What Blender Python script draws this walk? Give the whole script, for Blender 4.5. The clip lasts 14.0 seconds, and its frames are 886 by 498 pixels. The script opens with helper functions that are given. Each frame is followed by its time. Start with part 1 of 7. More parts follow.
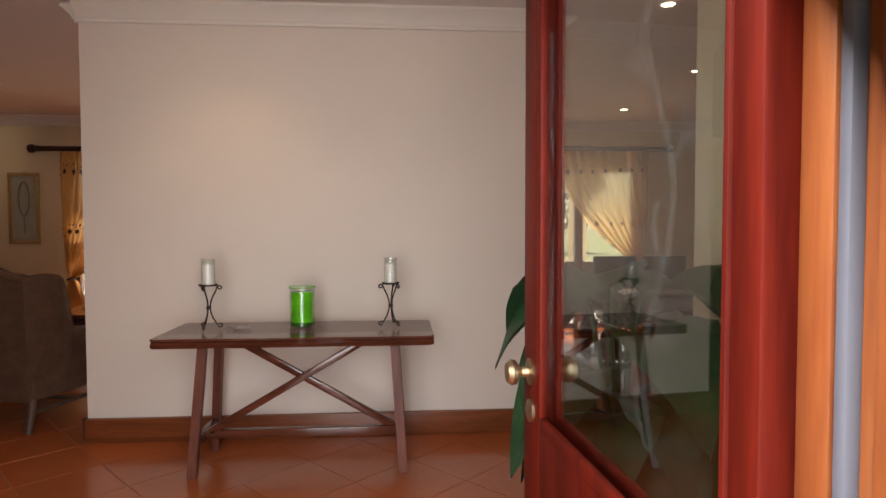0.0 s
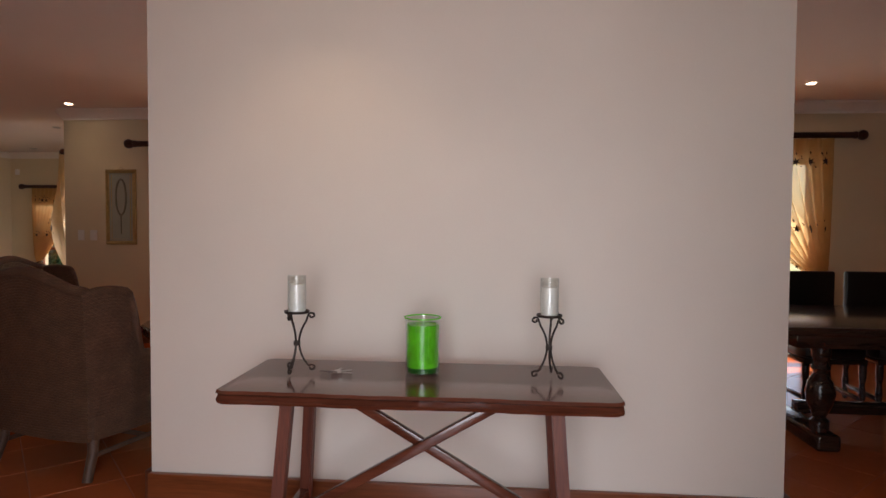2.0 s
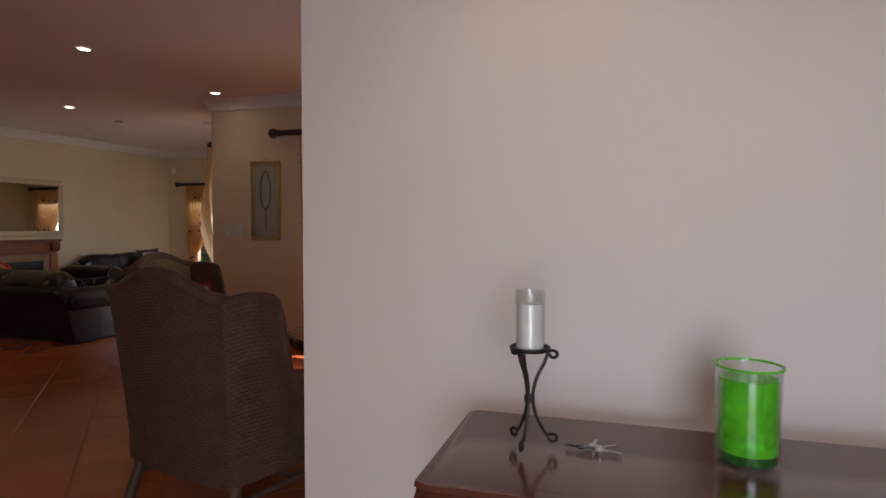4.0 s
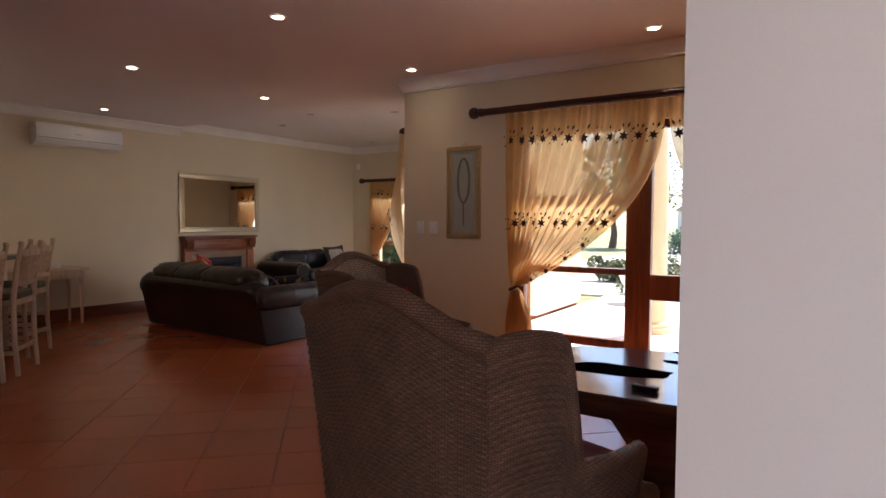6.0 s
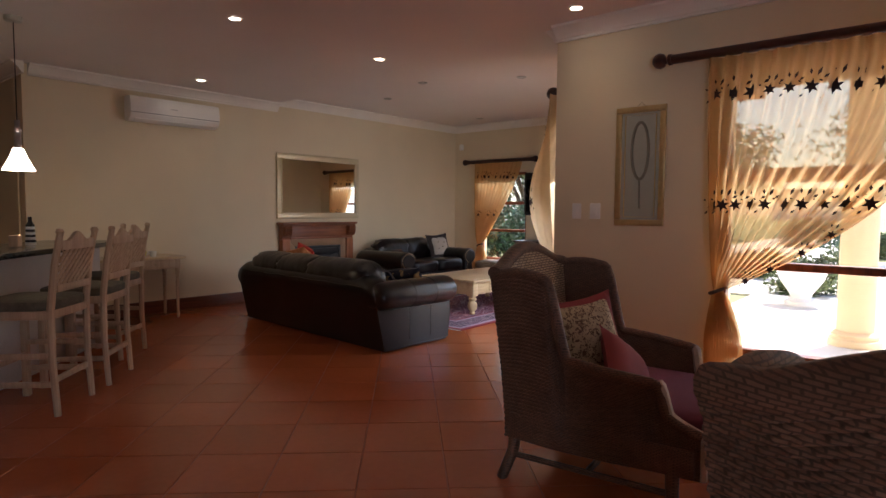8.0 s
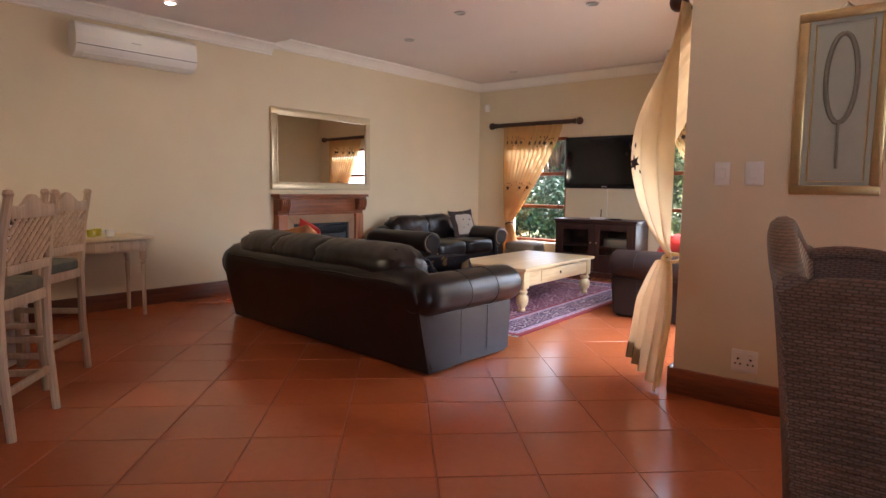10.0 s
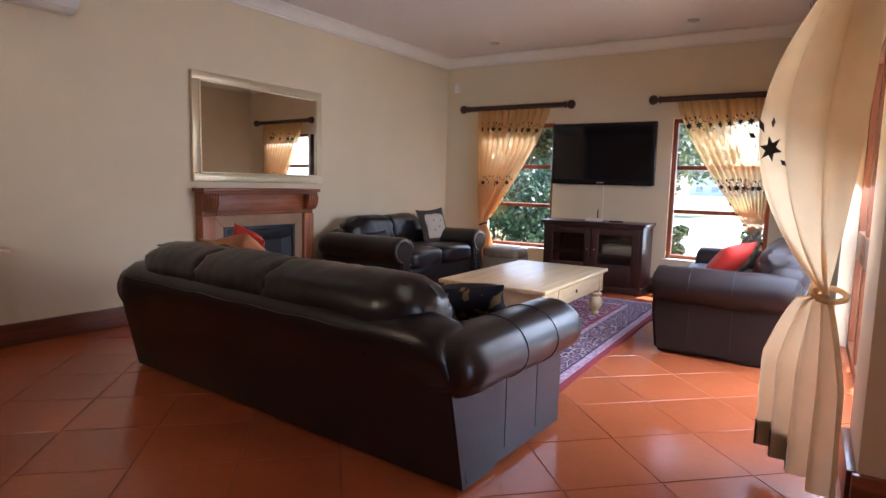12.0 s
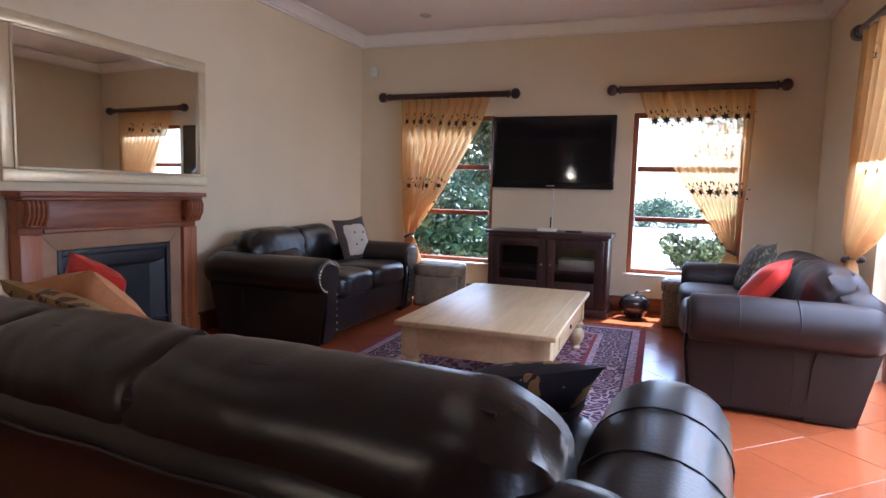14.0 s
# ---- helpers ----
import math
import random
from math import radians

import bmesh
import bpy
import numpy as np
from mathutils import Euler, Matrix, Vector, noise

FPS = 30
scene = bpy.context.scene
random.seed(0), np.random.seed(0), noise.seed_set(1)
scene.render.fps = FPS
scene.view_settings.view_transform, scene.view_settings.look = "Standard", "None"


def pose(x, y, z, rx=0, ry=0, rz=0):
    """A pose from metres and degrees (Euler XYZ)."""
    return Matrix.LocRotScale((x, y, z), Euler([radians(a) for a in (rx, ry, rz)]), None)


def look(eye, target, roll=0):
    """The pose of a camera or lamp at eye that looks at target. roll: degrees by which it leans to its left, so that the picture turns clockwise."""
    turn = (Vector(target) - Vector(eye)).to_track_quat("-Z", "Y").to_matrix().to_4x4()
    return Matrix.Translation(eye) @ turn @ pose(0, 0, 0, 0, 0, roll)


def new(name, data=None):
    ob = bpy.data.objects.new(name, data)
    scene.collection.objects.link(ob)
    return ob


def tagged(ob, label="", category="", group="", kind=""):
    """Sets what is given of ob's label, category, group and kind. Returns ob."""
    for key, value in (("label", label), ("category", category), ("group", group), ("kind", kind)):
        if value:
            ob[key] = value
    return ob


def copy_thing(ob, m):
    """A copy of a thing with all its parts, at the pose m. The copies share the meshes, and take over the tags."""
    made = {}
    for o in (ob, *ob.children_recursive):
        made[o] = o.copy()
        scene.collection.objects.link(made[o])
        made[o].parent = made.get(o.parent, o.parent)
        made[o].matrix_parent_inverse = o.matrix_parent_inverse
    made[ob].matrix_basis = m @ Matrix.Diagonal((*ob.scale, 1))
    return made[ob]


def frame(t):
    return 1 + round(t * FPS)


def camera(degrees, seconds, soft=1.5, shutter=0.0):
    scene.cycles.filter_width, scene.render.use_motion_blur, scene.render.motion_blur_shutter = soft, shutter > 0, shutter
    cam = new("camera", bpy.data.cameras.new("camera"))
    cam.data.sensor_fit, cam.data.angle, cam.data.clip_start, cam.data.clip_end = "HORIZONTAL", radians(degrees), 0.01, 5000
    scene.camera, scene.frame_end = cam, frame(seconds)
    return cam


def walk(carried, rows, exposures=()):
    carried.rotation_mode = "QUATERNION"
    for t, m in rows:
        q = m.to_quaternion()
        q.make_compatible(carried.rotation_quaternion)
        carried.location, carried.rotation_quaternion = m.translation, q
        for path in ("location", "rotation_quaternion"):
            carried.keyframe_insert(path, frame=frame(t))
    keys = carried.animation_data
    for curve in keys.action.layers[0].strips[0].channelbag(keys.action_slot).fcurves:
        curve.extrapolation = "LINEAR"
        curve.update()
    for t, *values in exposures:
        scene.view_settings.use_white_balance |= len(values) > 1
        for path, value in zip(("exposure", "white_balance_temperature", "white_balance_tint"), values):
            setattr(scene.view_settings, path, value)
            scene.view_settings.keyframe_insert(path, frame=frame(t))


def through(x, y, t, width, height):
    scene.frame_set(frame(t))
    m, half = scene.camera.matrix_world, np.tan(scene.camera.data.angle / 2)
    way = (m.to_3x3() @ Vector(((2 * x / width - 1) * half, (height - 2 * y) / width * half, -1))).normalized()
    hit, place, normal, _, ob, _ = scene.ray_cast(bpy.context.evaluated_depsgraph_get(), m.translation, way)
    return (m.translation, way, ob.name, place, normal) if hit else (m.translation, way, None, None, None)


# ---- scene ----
cam = camera(74.0, 14.0)
PATH = [
    (0, (-0.129, 0.198, 1.293), (0.015, 2.192, 1.22), -0.1),
    (0.5, (-0.15, 0.449, 1.303), (-0.042, 2.445, 1.234), 0.3),
    (1, (-0.199, 0.707, 1.294), (-0.169, 2.706, 1.229), 0.4),
    (1.5, (-0.314, 0.974, 1.318), (-0.383, 2.972, 1.248), 0.3),
    (2, (-0.405, 1.208, 1.315), (-0.572, 3.2, 1.245), 0.4),
    (2.5, (-0.513, 1.436, 1.312), (-0.786, 3.416, 1.242), 0.5),
    (3, (-0.658, 1.649, 1.31), (-1.029, 3.613, 1.239), 0.6),
    (3.5, (-0.804, 1.83, 1.298), (-1.265, 3.774, 1.219), 0.3),
    (6, (-1.834, 2.833, 1.256), (-2.902, 4.522, 1.166), 0.3),
    (6.5, (-2.105, 2.945, 1.255), (-3.257, 4.578, 1.162), 0.2),
    (7, (-2.352, 3.052, 1.218), (-3.558, 4.645, 1.123), 0.3),
    (7.5, (-2.659, 3.187, 1.215), (-3.901, 4.751, 1.102), 0.3),
    (8, (-2.975, 3.364, 1.203), (-4.241, 4.906, 1.074), 0.4),
    (8.5, (-3.295, 3.522, 1.197), (-4.564, 5.06, 1.039), 0.5),
    (8.7, (-3.421, 3.611, 1.188), (-4.693, 5.145, 1.017), 0.5),
    (10.8, (-4.785, 4.569, 1.092), (-5.965, 6.168, 0.866), 1.2),
    (11, (-4.91, 4.651, 1.1), (-6.065, 6.267, 0.872), 1.3),
    (11.5, (-5.208, 4.856, 1.103), (-6.303, 6.515, 0.881), 1.4),
    (12, (-5.467, 5.068, 1.118), (-6.514, 6.758, 0.896), 1.4),
    (12.5, (-5.708, 5.313, 1.115), (-6.67, 7.054, 0.906), 1.3),
    (13, (-5.96, 5.556, 1.117), (-6.821, 7.35, 0.915), 1.3),
    (13.5, (-6.22, 5.789, 1.117), (-6.995, 7.622, 0.92), 1.2),
    (14, (-6.503, 5.965, 1.092), (-7.184, 7.836, 0.896), 1.5),
]
walk(cam, [(t, look(eye, target, roll)) for t, eye, target, roll in PATH],
     exposures=[(0.0, 0.95, 7700, 19), (1.5, 1.0, 7150, 20), (3.0, 0.75, 6750, 20), (4.5, 0.95, 6300, 18), (6.0, 1.3, 6100, 17), (6.6, 1.15, 6000, 15), (7.2, 1.1, 6050, 16), (8.0, 1.4, 6050, 17), (8.7, 1.75, 6050, 17), (10.8, 2.5, 6000, 17), (12.0, 2.2, 5450, 17), (13.0, 1.85, 5250, 19), (14.0, 2.15, 5150, 18)])

# ---- sky, sun ----
world = bpy.data.worlds.new("sky")
scene.world = world
world.use_nodes = True
wn = world.node_tree.nodes
sky = wn.new("ShaderNodeTexSky")
sky.sky_type, sky.sun_disc = "NISHITA", False
sky.sun_elevation, sky.sun_rotation = radians(60), radians(16)
wn["Background"].inputs["Strength"].default_value = 0.15
world.node_tree.links.new(sky.outputs[0], wn["Background"].inputs["Color"])

SUN_DIR = Vector((math.sin(radians(16)) * math.cos(radians(60)), math.cos(radians(16)) * math.cos(radians(60)), math.sin(radians(60))))
sun = new("sun", bpy.data.lights.new("sun", "SUN"))
sun.data.energy, sun.data.angle, sun.data.color = 5.0, radians(0.5), (1.0, 0.95, 0.87)
sun.matrix_world = look(SUN_DIR * 50, (0, 0, 0))


def lamp_spot(x, y, z, watts, size=115, colour=(1.0, 0.76, 0.50)):
    """The light of one recessed ceiling lamp."""
    ob = new("downlight_beam", bpy.data.lights.new("downlight_beam", "SPOT"))
    ob.data.energy, ob.data.spot_size, ob.data.spot_blend = watts, radians(size), 0.9
    ob.data.color, ob.data.shadow_soft_size = colour, 0.04
    ob.matrix_world = look((x, y, z), (x, y, z - 1))
    return ob


DOWNLIGHTS_ON = [(-4.92, 7.17), (-4.89, 5.6), (-7.0, 7.31), (-7.0, 5.82), (-9.2, 6.74), (-2.82, 7.12),
                 (2.38, 6.69), (2.38, 5.06), (1.46, 3.63), (-1.15, 3.3)]
DOWNLIGHTS_OFF = [(-8.62, 11.15), (-6.53, 11.15), (-8.62, 9.05), (-6.53, 9.05)]
for lx, ly in DOWNLIGHTS_ON:
    lamp_spot(lx, ly, 2.59, 0.3 if lx < -5 else 4.6 if lx == -1.15 else 0.9)


def window_light(x, y, z, sx, sz, toward, watts, drop=0.7, colour=(0.80, 0.89, 1.0)):
    """Sky light that enters by a glazed opening."""
    ob = new("window_daylight", bpy.data.lights.new("window_daylight", "AREA"))
    ob.data.shape, ob.data.size, ob.data.size_y, ob.data.energy = "RECTANGLE", sx, sz, watts
    ob.data.color = colour
    ob.matrix_world = look((x, y, z), (x + toward[0], y + toward[1], z - drop))
    return ob


window_light(-2.75, 7.80, 1.05, 2.4, 1.9, (0, -1), 1.2)
window_light(1.8, 7.80, 1.05, 2.1, 1.9, (0, -1), 2)
window_light(-4.95, 9.1, 1.05, 2.1, 1.9, (-1, 0), 30, 1.7)
window_light(-8.57, 12.05, 1.1, 0.9, 1.45, (0, -1), 3.5)
window_light(-6.28, 12.05, 1.1, 0.9, 1.45, (0, -1), 3.5)
window_light(-0.43, 0.40, 1.05, 1.3, 2.0, (0, 1), 31, 0.7, (0.78, 0.88, 1.0))


# ---- materials ----
def material(name, colour, rough=0.6, metal=0.0, spots=0.12, scale=6.0, fine=60.0, bump=0.15, depth=0.002, coat=0.0, spec=0.5, vary=0.0, stretch=(1, 1, 1)):
    """A painted, stained or cast surface: base colour with stains at two sizes and fine relief."""
    m = bpy.data.materials.new(name)
    m.use_nodes = True
    nt, n = m.node_tree, m.node_tree.nodes
    b = n["Principled BSDF"]
    co = n.new("ShaderNodeTexCoord")
    mp = n.new("ShaderNodeMapping")
    mp.inputs["Scale"].default_value = stretch
    nt.links.new(co.outputs["Object"], mp.inputs["Vector"])
    n1, n2 = n.new("ShaderNodeTexNoise"), n.new("ShaderNodeTexNoise")
    n1.inputs["Scale"].default_value, n2.inputs["Scale"].default_value = scale, fine
    n1.inputs["Detail"].default_value = n2.inputs["Detail"].default_value = 4
    for k in (n1, n2):
        nt.links.new(mp.outputs[0], k.inputs["Vector"])
    add = n.new("ShaderNodeMath")
    add.operation = "MULTIPLY_ADD"
    nt.links.new(n2.outputs[0], add.inputs[0])
    add.inputs[1].default_value = 0.5
    nt.links.new(n1.outputs[0], add.inputs[2])
    ramp = n.new("ShaderNodeValToRGB")
    lo, hi = [max(0.0, c * (1 - spots)) for c in colour], [min(1.0, c * (1 + spots)) for c in colour]
    ramp.color_ramp.elements[0].position, ramp.color_ramp.elements[0].color = 0.5, (*lo, 1)
    ramp.color_ramp.elements[1].position, ramp.color_ramp.elements[1].color = 1.0, (*hi, 1)
    nt.links.new(add.outputs[0], ramp.inputs[0])
    last = ramp.outputs[0]
    if vary:
        info, hsv, mr = n.new("ShaderNodeObjectInfo"), n.new("ShaderNodeHueSaturation"), n.new("ShaderNodeMapRange")
        mr.inputs["To Min"].default_value, mr.inputs["To Max"].default_value = 1 - vary, 1 + vary
        nt.links.new(info.outputs["Random"], mr.inputs["Value"])
        nt.links.new(mr.outputs[0], hsv.inputs["Value"])
        nt.links.new(last, hsv.inputs["Color"])
        last = hsv.outputs[0]
    nt.links.new(last, b.inputs["Base Color"])
    rr = n.new("ShaderNodeMapRange")
    rr.inputs["To Min"].default_value, rr.inputs["To Max"].default_value = max(0.02, rough - 0.08), min(1, rough + 0.08)
    nt.links.new(n1.outputs[0], rr.inputs["Value"])
    nt.links.new(rr.outputs[0], b.inputs["Roughness"])
    b.inputs["Metallic"].default_value, b.inputs["Coat Weight"].default_value = metal, coat
    b.inputs["Specular IOR Level"].default_value = spec
    if bump:
        bp = n.new("ShaderNodeBump")
        bp.inputs["Strength"].default_value, bp.inputs["Distance"].default_value = bump, depth
        nt.links.new(n2.outputs[0], bp.inputs["Height"])
        nt.links.new(bp.outputs[0], b.inputs["Normal"])
    return m


def wood(name, dark, light, rough=0.35, axis=0, grain=14.0, coat=0.2, vary=0.0):
    """Varnished wood whose grain runs along one axis."""
    m = bpy.data.materials.new(name)
    m.use_nodes = True
    nt, n = m.node_tree, m.node_tree.nodes
    b = n["Principled BSDF"]
    co, mp = n.new("ShaderNodeTexCoord"), n.new("ShaderNodeMapping")
    sc = [1.0, 1.0, 1.0]
    sc[axis] = 0.08
    mp.inputs["Scale"].default_value = sc
    nt.links.new(co.outputs["Object"], mp.inputs["Vector"])
    n1, n2 = n.new("ShaderNodeTexNoise"), n.new("ShaderNodeTexNoise")
    n1.inputs["Scale"].default_value, n2.inputs["Scale"].default_value = grain, grain * 9
    n1.inputs["Detail"].default_value, n1.inputs["Distortion"].default_value = 6, 1.2
    for k in (n1, n2):
        nt.links.new(mp.outputs[0], k.inputs["Vector"])
    mix = n.new("ShaderNodeMath")
    mix.operation = "MULTIPLY_ADD"
    nt.links.new(n2.outputs[0], mix.inputs[0])
    mix.inputs[1].default_value = 0.4
    nt.links.new(n1.outputs[0], mix.inputs[2])
    ramp = n.new("ShaderNodeValToRGB")
    ramp.color_ramp.elements[0].position, ramp.color_ramp.elements[0].color = 0.48, (*dark, 1)
    ramp.color_ramp.elements[1].position, ramp.color_ramp.elements[1].color = 0.92, (*light, 1)
    nt.links.new(mix.outputs[0], ramp.inputs[0])
    nt.links.new(ramp.outputs[0], b.inputs["Base Color"])
    b.inputs["Roughness"].default_value, b.inputs["Coat Weight"].default_value = rough, coat
    b.inputs["Coat Roughness"].default_value = 0.15
    bp = n.new("ShaderNodeBump")
    bp.inputs["Strength"].default_value, bp.inputs["Distance"].default_value = 0.25, 0.001
    nt.links.new(mix.outputs[0], bp.inputs["Height"])
    nt.links.new(bp.outputs[0], b.inputs["Normal"])
    return m


def glass(name, tint=(1, 1, 1), rough=0.0, thin=True):
    m = bpy.data.materials.new(name)
    m.use_nodes = True
    nt, n = m.node_tree, m.node_tree.nodes
    if thin:
        n.remove(n["Principled BSDF"])
        tr, gl, mx, fr = n.new("ShaderNodeBsdfTransparent"), n.new("ShaderNodeBsdfGlossy"), n.new("ShaderNodeMixShader"), n.new("ShaderNodeMath")
        lw = n.new("ShaderNodeLayerWeight")
        lw.inputs["Blend"].default_value = 0.25
        fr.operation = "MULTIPLY_ADD"
        nt.links.new(lw.outputs["Facing"], fr.inputs[0])
        fr.inputs[1].default_value, fr.inputs[2].default_value = 0.45, 0.03
        tr.inputs[0].default_value = (*tint, 1)
        gl.inputs["Roughness"].default_value = rough
        nt.links.new(fr.outputs[0], mx.inputs[0])
        nt.links.new(tr.outputs[0], mx.inputs[1])
        nt.links.new(gl.outputs[0], mx.inputs[2])
        nt.links.new(mx.outputs[0], n["Material Output"].inputs["Surface"])
    else:
        b = n["Principled BSDF"]
        b.inputs["Base Color"].default_value = (*tint, 1)
        b.inputs["Transmission Weight"].default_value, b.inputs["Roughness"].default_value, b.inputs["IOR"].default_value = 1.0, rough, 1.45
    return m


def glow(name, colour, strength):
    m = bpy.data.materials.new(name)
    m.use_nodes = True
    b = m.node_tree.nodes["Principled BSDF"]
    b.inputs["Base Color"].default_value = (*colour, 1)
    b.inputs["Emission Color"].default_value, b.inputs["Emission Strength"].default_value = (*colour, 1), strength
    return m


def cloth(name, colour, through=0.5, holes=0.12, scale=700.0):
    """Thin woven voile: lets light through and shows a little of what is behind."""
    m = bpy.data.materials.new(name)
    m.use_nodes = True
    nt, n = m.node_tree, m.node_tree.nodes
    n.remove(n["Principled BSDF"])
    df, tl, tr = n.new("ShaderNodeBsdfDiffuse"), n.new("ShaderNodeBsdfTranslucent"), n.new("ShaderNodeBsdfTransparent")
    co, no = n.new("ShaderNodeTexCoord"), n.new("ShaderNodeTexNoise")
    no.inputs["Scale"].default_value = 9
    ramp = n.new("ShaderNodeValToRGB")
    ramp.color_ramp.elements[0].color = (*[c * 0.88 for c in colour], 1)
    ramp.color_ramp.elements[1].color = (*[min(1, c * 1.08) for c in colour], 1)
    nt.links.new(co.outputs["Object"], no.inputs["Vector"])
    nt.links.new(no.outputs[0], ramp.inputs[0])
    for s in (df, tl):
        nt.links.new(ramp.outputs[0], s.inputs[0])
    tr.inputs[0].default_value = (1.0, 0.86, 0.62, 1)
    m1, m2 = n.new("ShaderNodeMixShader"), n.new("ShaderNodeMixShader")
    m1.inputs[0].default_value, m2.inputs[0].default_value = through, holes
    nt.links.new(df.outputs[0], m1.inputs[1])
    nt.links.new(tl.outputs[0], m1.inputs[2])
    nt.links.new(m1.outputs[0], m2.inputs[1])
    nt.links.new(tr.outputs[0], m2.inputs[2])
    nt.links.new(m2.outputs[0], n["Material Output"].inputs["Surface"])
    return m


PAINT = material("cream_wall_paint", (0.73, 0.62, 0.425), 0.75, spots=0.03, scale=2.0, fine=180, bump=0.2, depth=0.001)
PALE = material("off_white_wall_paint", (0.81, 0.73, 0.64), 0.75, spots=0.03, scale=2.0, fine=180, bump=0.2, depth=0.001)
CEIL = material("ceiling_paint", (0.79, 0.72, 0.68), 0.85, spots=0.02, scale=1.5, fine=150, bump=0.1, depth=0.001)
CORN = material("cornice_plaster", (0.84, 0.79, 0.71), 0.7, spots=0.02, bump=0.05)
TILE = material("terracotta_tile", (0.45, 0.114, 0.037), 0.20, spots=0.09, scale=1.3, fine=22, bump=0.05, depth=0.0008, vary=0.06, spec=0.62)
GROUT = material("grout", (0.33, 0.095, 0.036), 0.9, spots=0.2, fine=200)
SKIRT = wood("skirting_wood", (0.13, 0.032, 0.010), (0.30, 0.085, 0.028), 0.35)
# darker copy of the skirting wood: shade on the y-running walls put into colour
SKIRT_Y_SHADED = wood("skirting_wood_y_shaded", (0.07, 0.020, 0.010), (0.17, 0.05, 0.022), 0.35, axis=1)
FRAMEW = wood("window_frame_wood", (0.10, 0.030, 0.012), (0.26, 0.09, 0.035), 0.4, axis=2)
DOORW = wood("varnished_door_wood", (0.060, 0.0045, 0.0022), (0.125, 0.010, 0.0042), 0.5, axis=2, coat=0.0)
DOORW.node_tree.nodes["Principled BSDF"].inputs["Specular IOR Level"].default_value = 0.12
JAMBW = wood("varnished_jamb_wood", (0.18, 0.038, 0.009), (0.31, 0.092, 0.022), 0.5, axis=2, coat=0.1)
PANE = glass("window_glass")
PAVE = material("pale_paving", (0.70, 0.65, 0.57), 0.9, spots=0.15, scale=1.2, fine=40, bump=0.3, depth=0.004)
GRASS = material("lawn", (0.27, 0.28, 0.13), 0.95, spots=0.4, scale=0.8, fine=30, bump=0.6, depth=0.03)
COLUMN = material("column_plaster", (0.78, 0.62, 0.38), 0.8, spots=0.05, fine=120)
ROOF = material("roof_tile", (0.22, 0.10, 0.06), 0.85, spots=0.25)
WHITE = material("white_plastic", (0.80, 0.78, 0.73), 0.35, spots=0.02, bump=0.0)


# ---- shapes ----
def part(name, bm, mat, parent=None, label="", smooth=True, at=None):
    """One mesh object under a thing or a part."""
    me = bpy.data.meshes.new(name)
    bmesh.ops.recalc_face_normals(bm, faces=bm.faces[:])
    bm.to_mesh(me)
    bm.free()
    me.materials.append(mat)
    if smooth:
        me.shade_smooth()
        me.set_sharp_from_angle(angle=radians(38))
    ob = new(name, me)
    if parent is not None:
        ob.parent = parent
    if at is not None:
        ob.matrix_basis = at
    if label:
        ob["label"] = label
    return ob


def thing(name, m, label, category, group="", kind=""):
    ob = new(name)
    ob.empty_display_size = 0.1
    ob.matrix_basis = m
    return tagged(ob, label, category, group, kind)


def box(x0, x1, y0, y1, z0, z1, bevel=0.0, seg=2, into=None, m=None):
    bm = bmesh.new()
    vs = bmesh.ops.create_cube(bm, size=1)["verts"]
    for v in vs:
        v.co = Vector(((x0 + x1) / 2 + v.co.x * (x1 - x0), (y0 + y1) / 2 + v.co.y * (y1 - y0), (z0 + z1) / 2 + v.co.z * (z1 - z0)))
    if bevel:
        bmesh.ops.bevel(bm, geom=bm.edges[:], offset=bevel, segments=seg, affect="EDGES", profile=0.5)
    if m is not None:
        bmesh.ops.transform(bm, matrix=m, verts=bm.verts[:])
    if into is None:
        return bm
    join(into, bm)
    return into


def join(into, bm):
    """Adds the faces of bm to into."""
    bm.verts.index_update()
    vs = [into.verts.new(v.co) for v in bm.verts]
    for f in bm.faces:
        into.faces.new([vs[v.index] for v in f.verts])
    bm.free()
    return into


def lathe(profile, seg=20, into=None, m=None):
    """A turned body from (radius, height) pairs."""
    bm = bmesh.new()
    rings = []
    for r, z in profile:
        rings.append([bm.verts.new((r * math.cos(2 * math.pi * k / seg), r * math.sin(2 * math.pi * k / seg), z)) for k in range(seg)])
    for a, b in zip(rings, rings[1:]):
        for k in range(seg):
            bm.faces.new((a[k], a[(k + 1) % seg], b[(k + 1) % seg], b[k]))
    if profile[0][0] > 0.02 and profile[-1][0] > 0.02:  # a hollow ring
        for k in range(seg):
            bm.faces.new((rings[-1][k], rings[-1][(k + 1) % seg], rings[0][(k + 1) % seg], rings[0][k]))
    else:
        bm.faces.new(rings[0][::-1])
        bm.faces.new(rings[-1])
    if m is not None:
        bmesh.ops.transform(bm, matrix=m, verts=bm.verts[:])
    if into is None:
        return bm
    return join(into, bm)


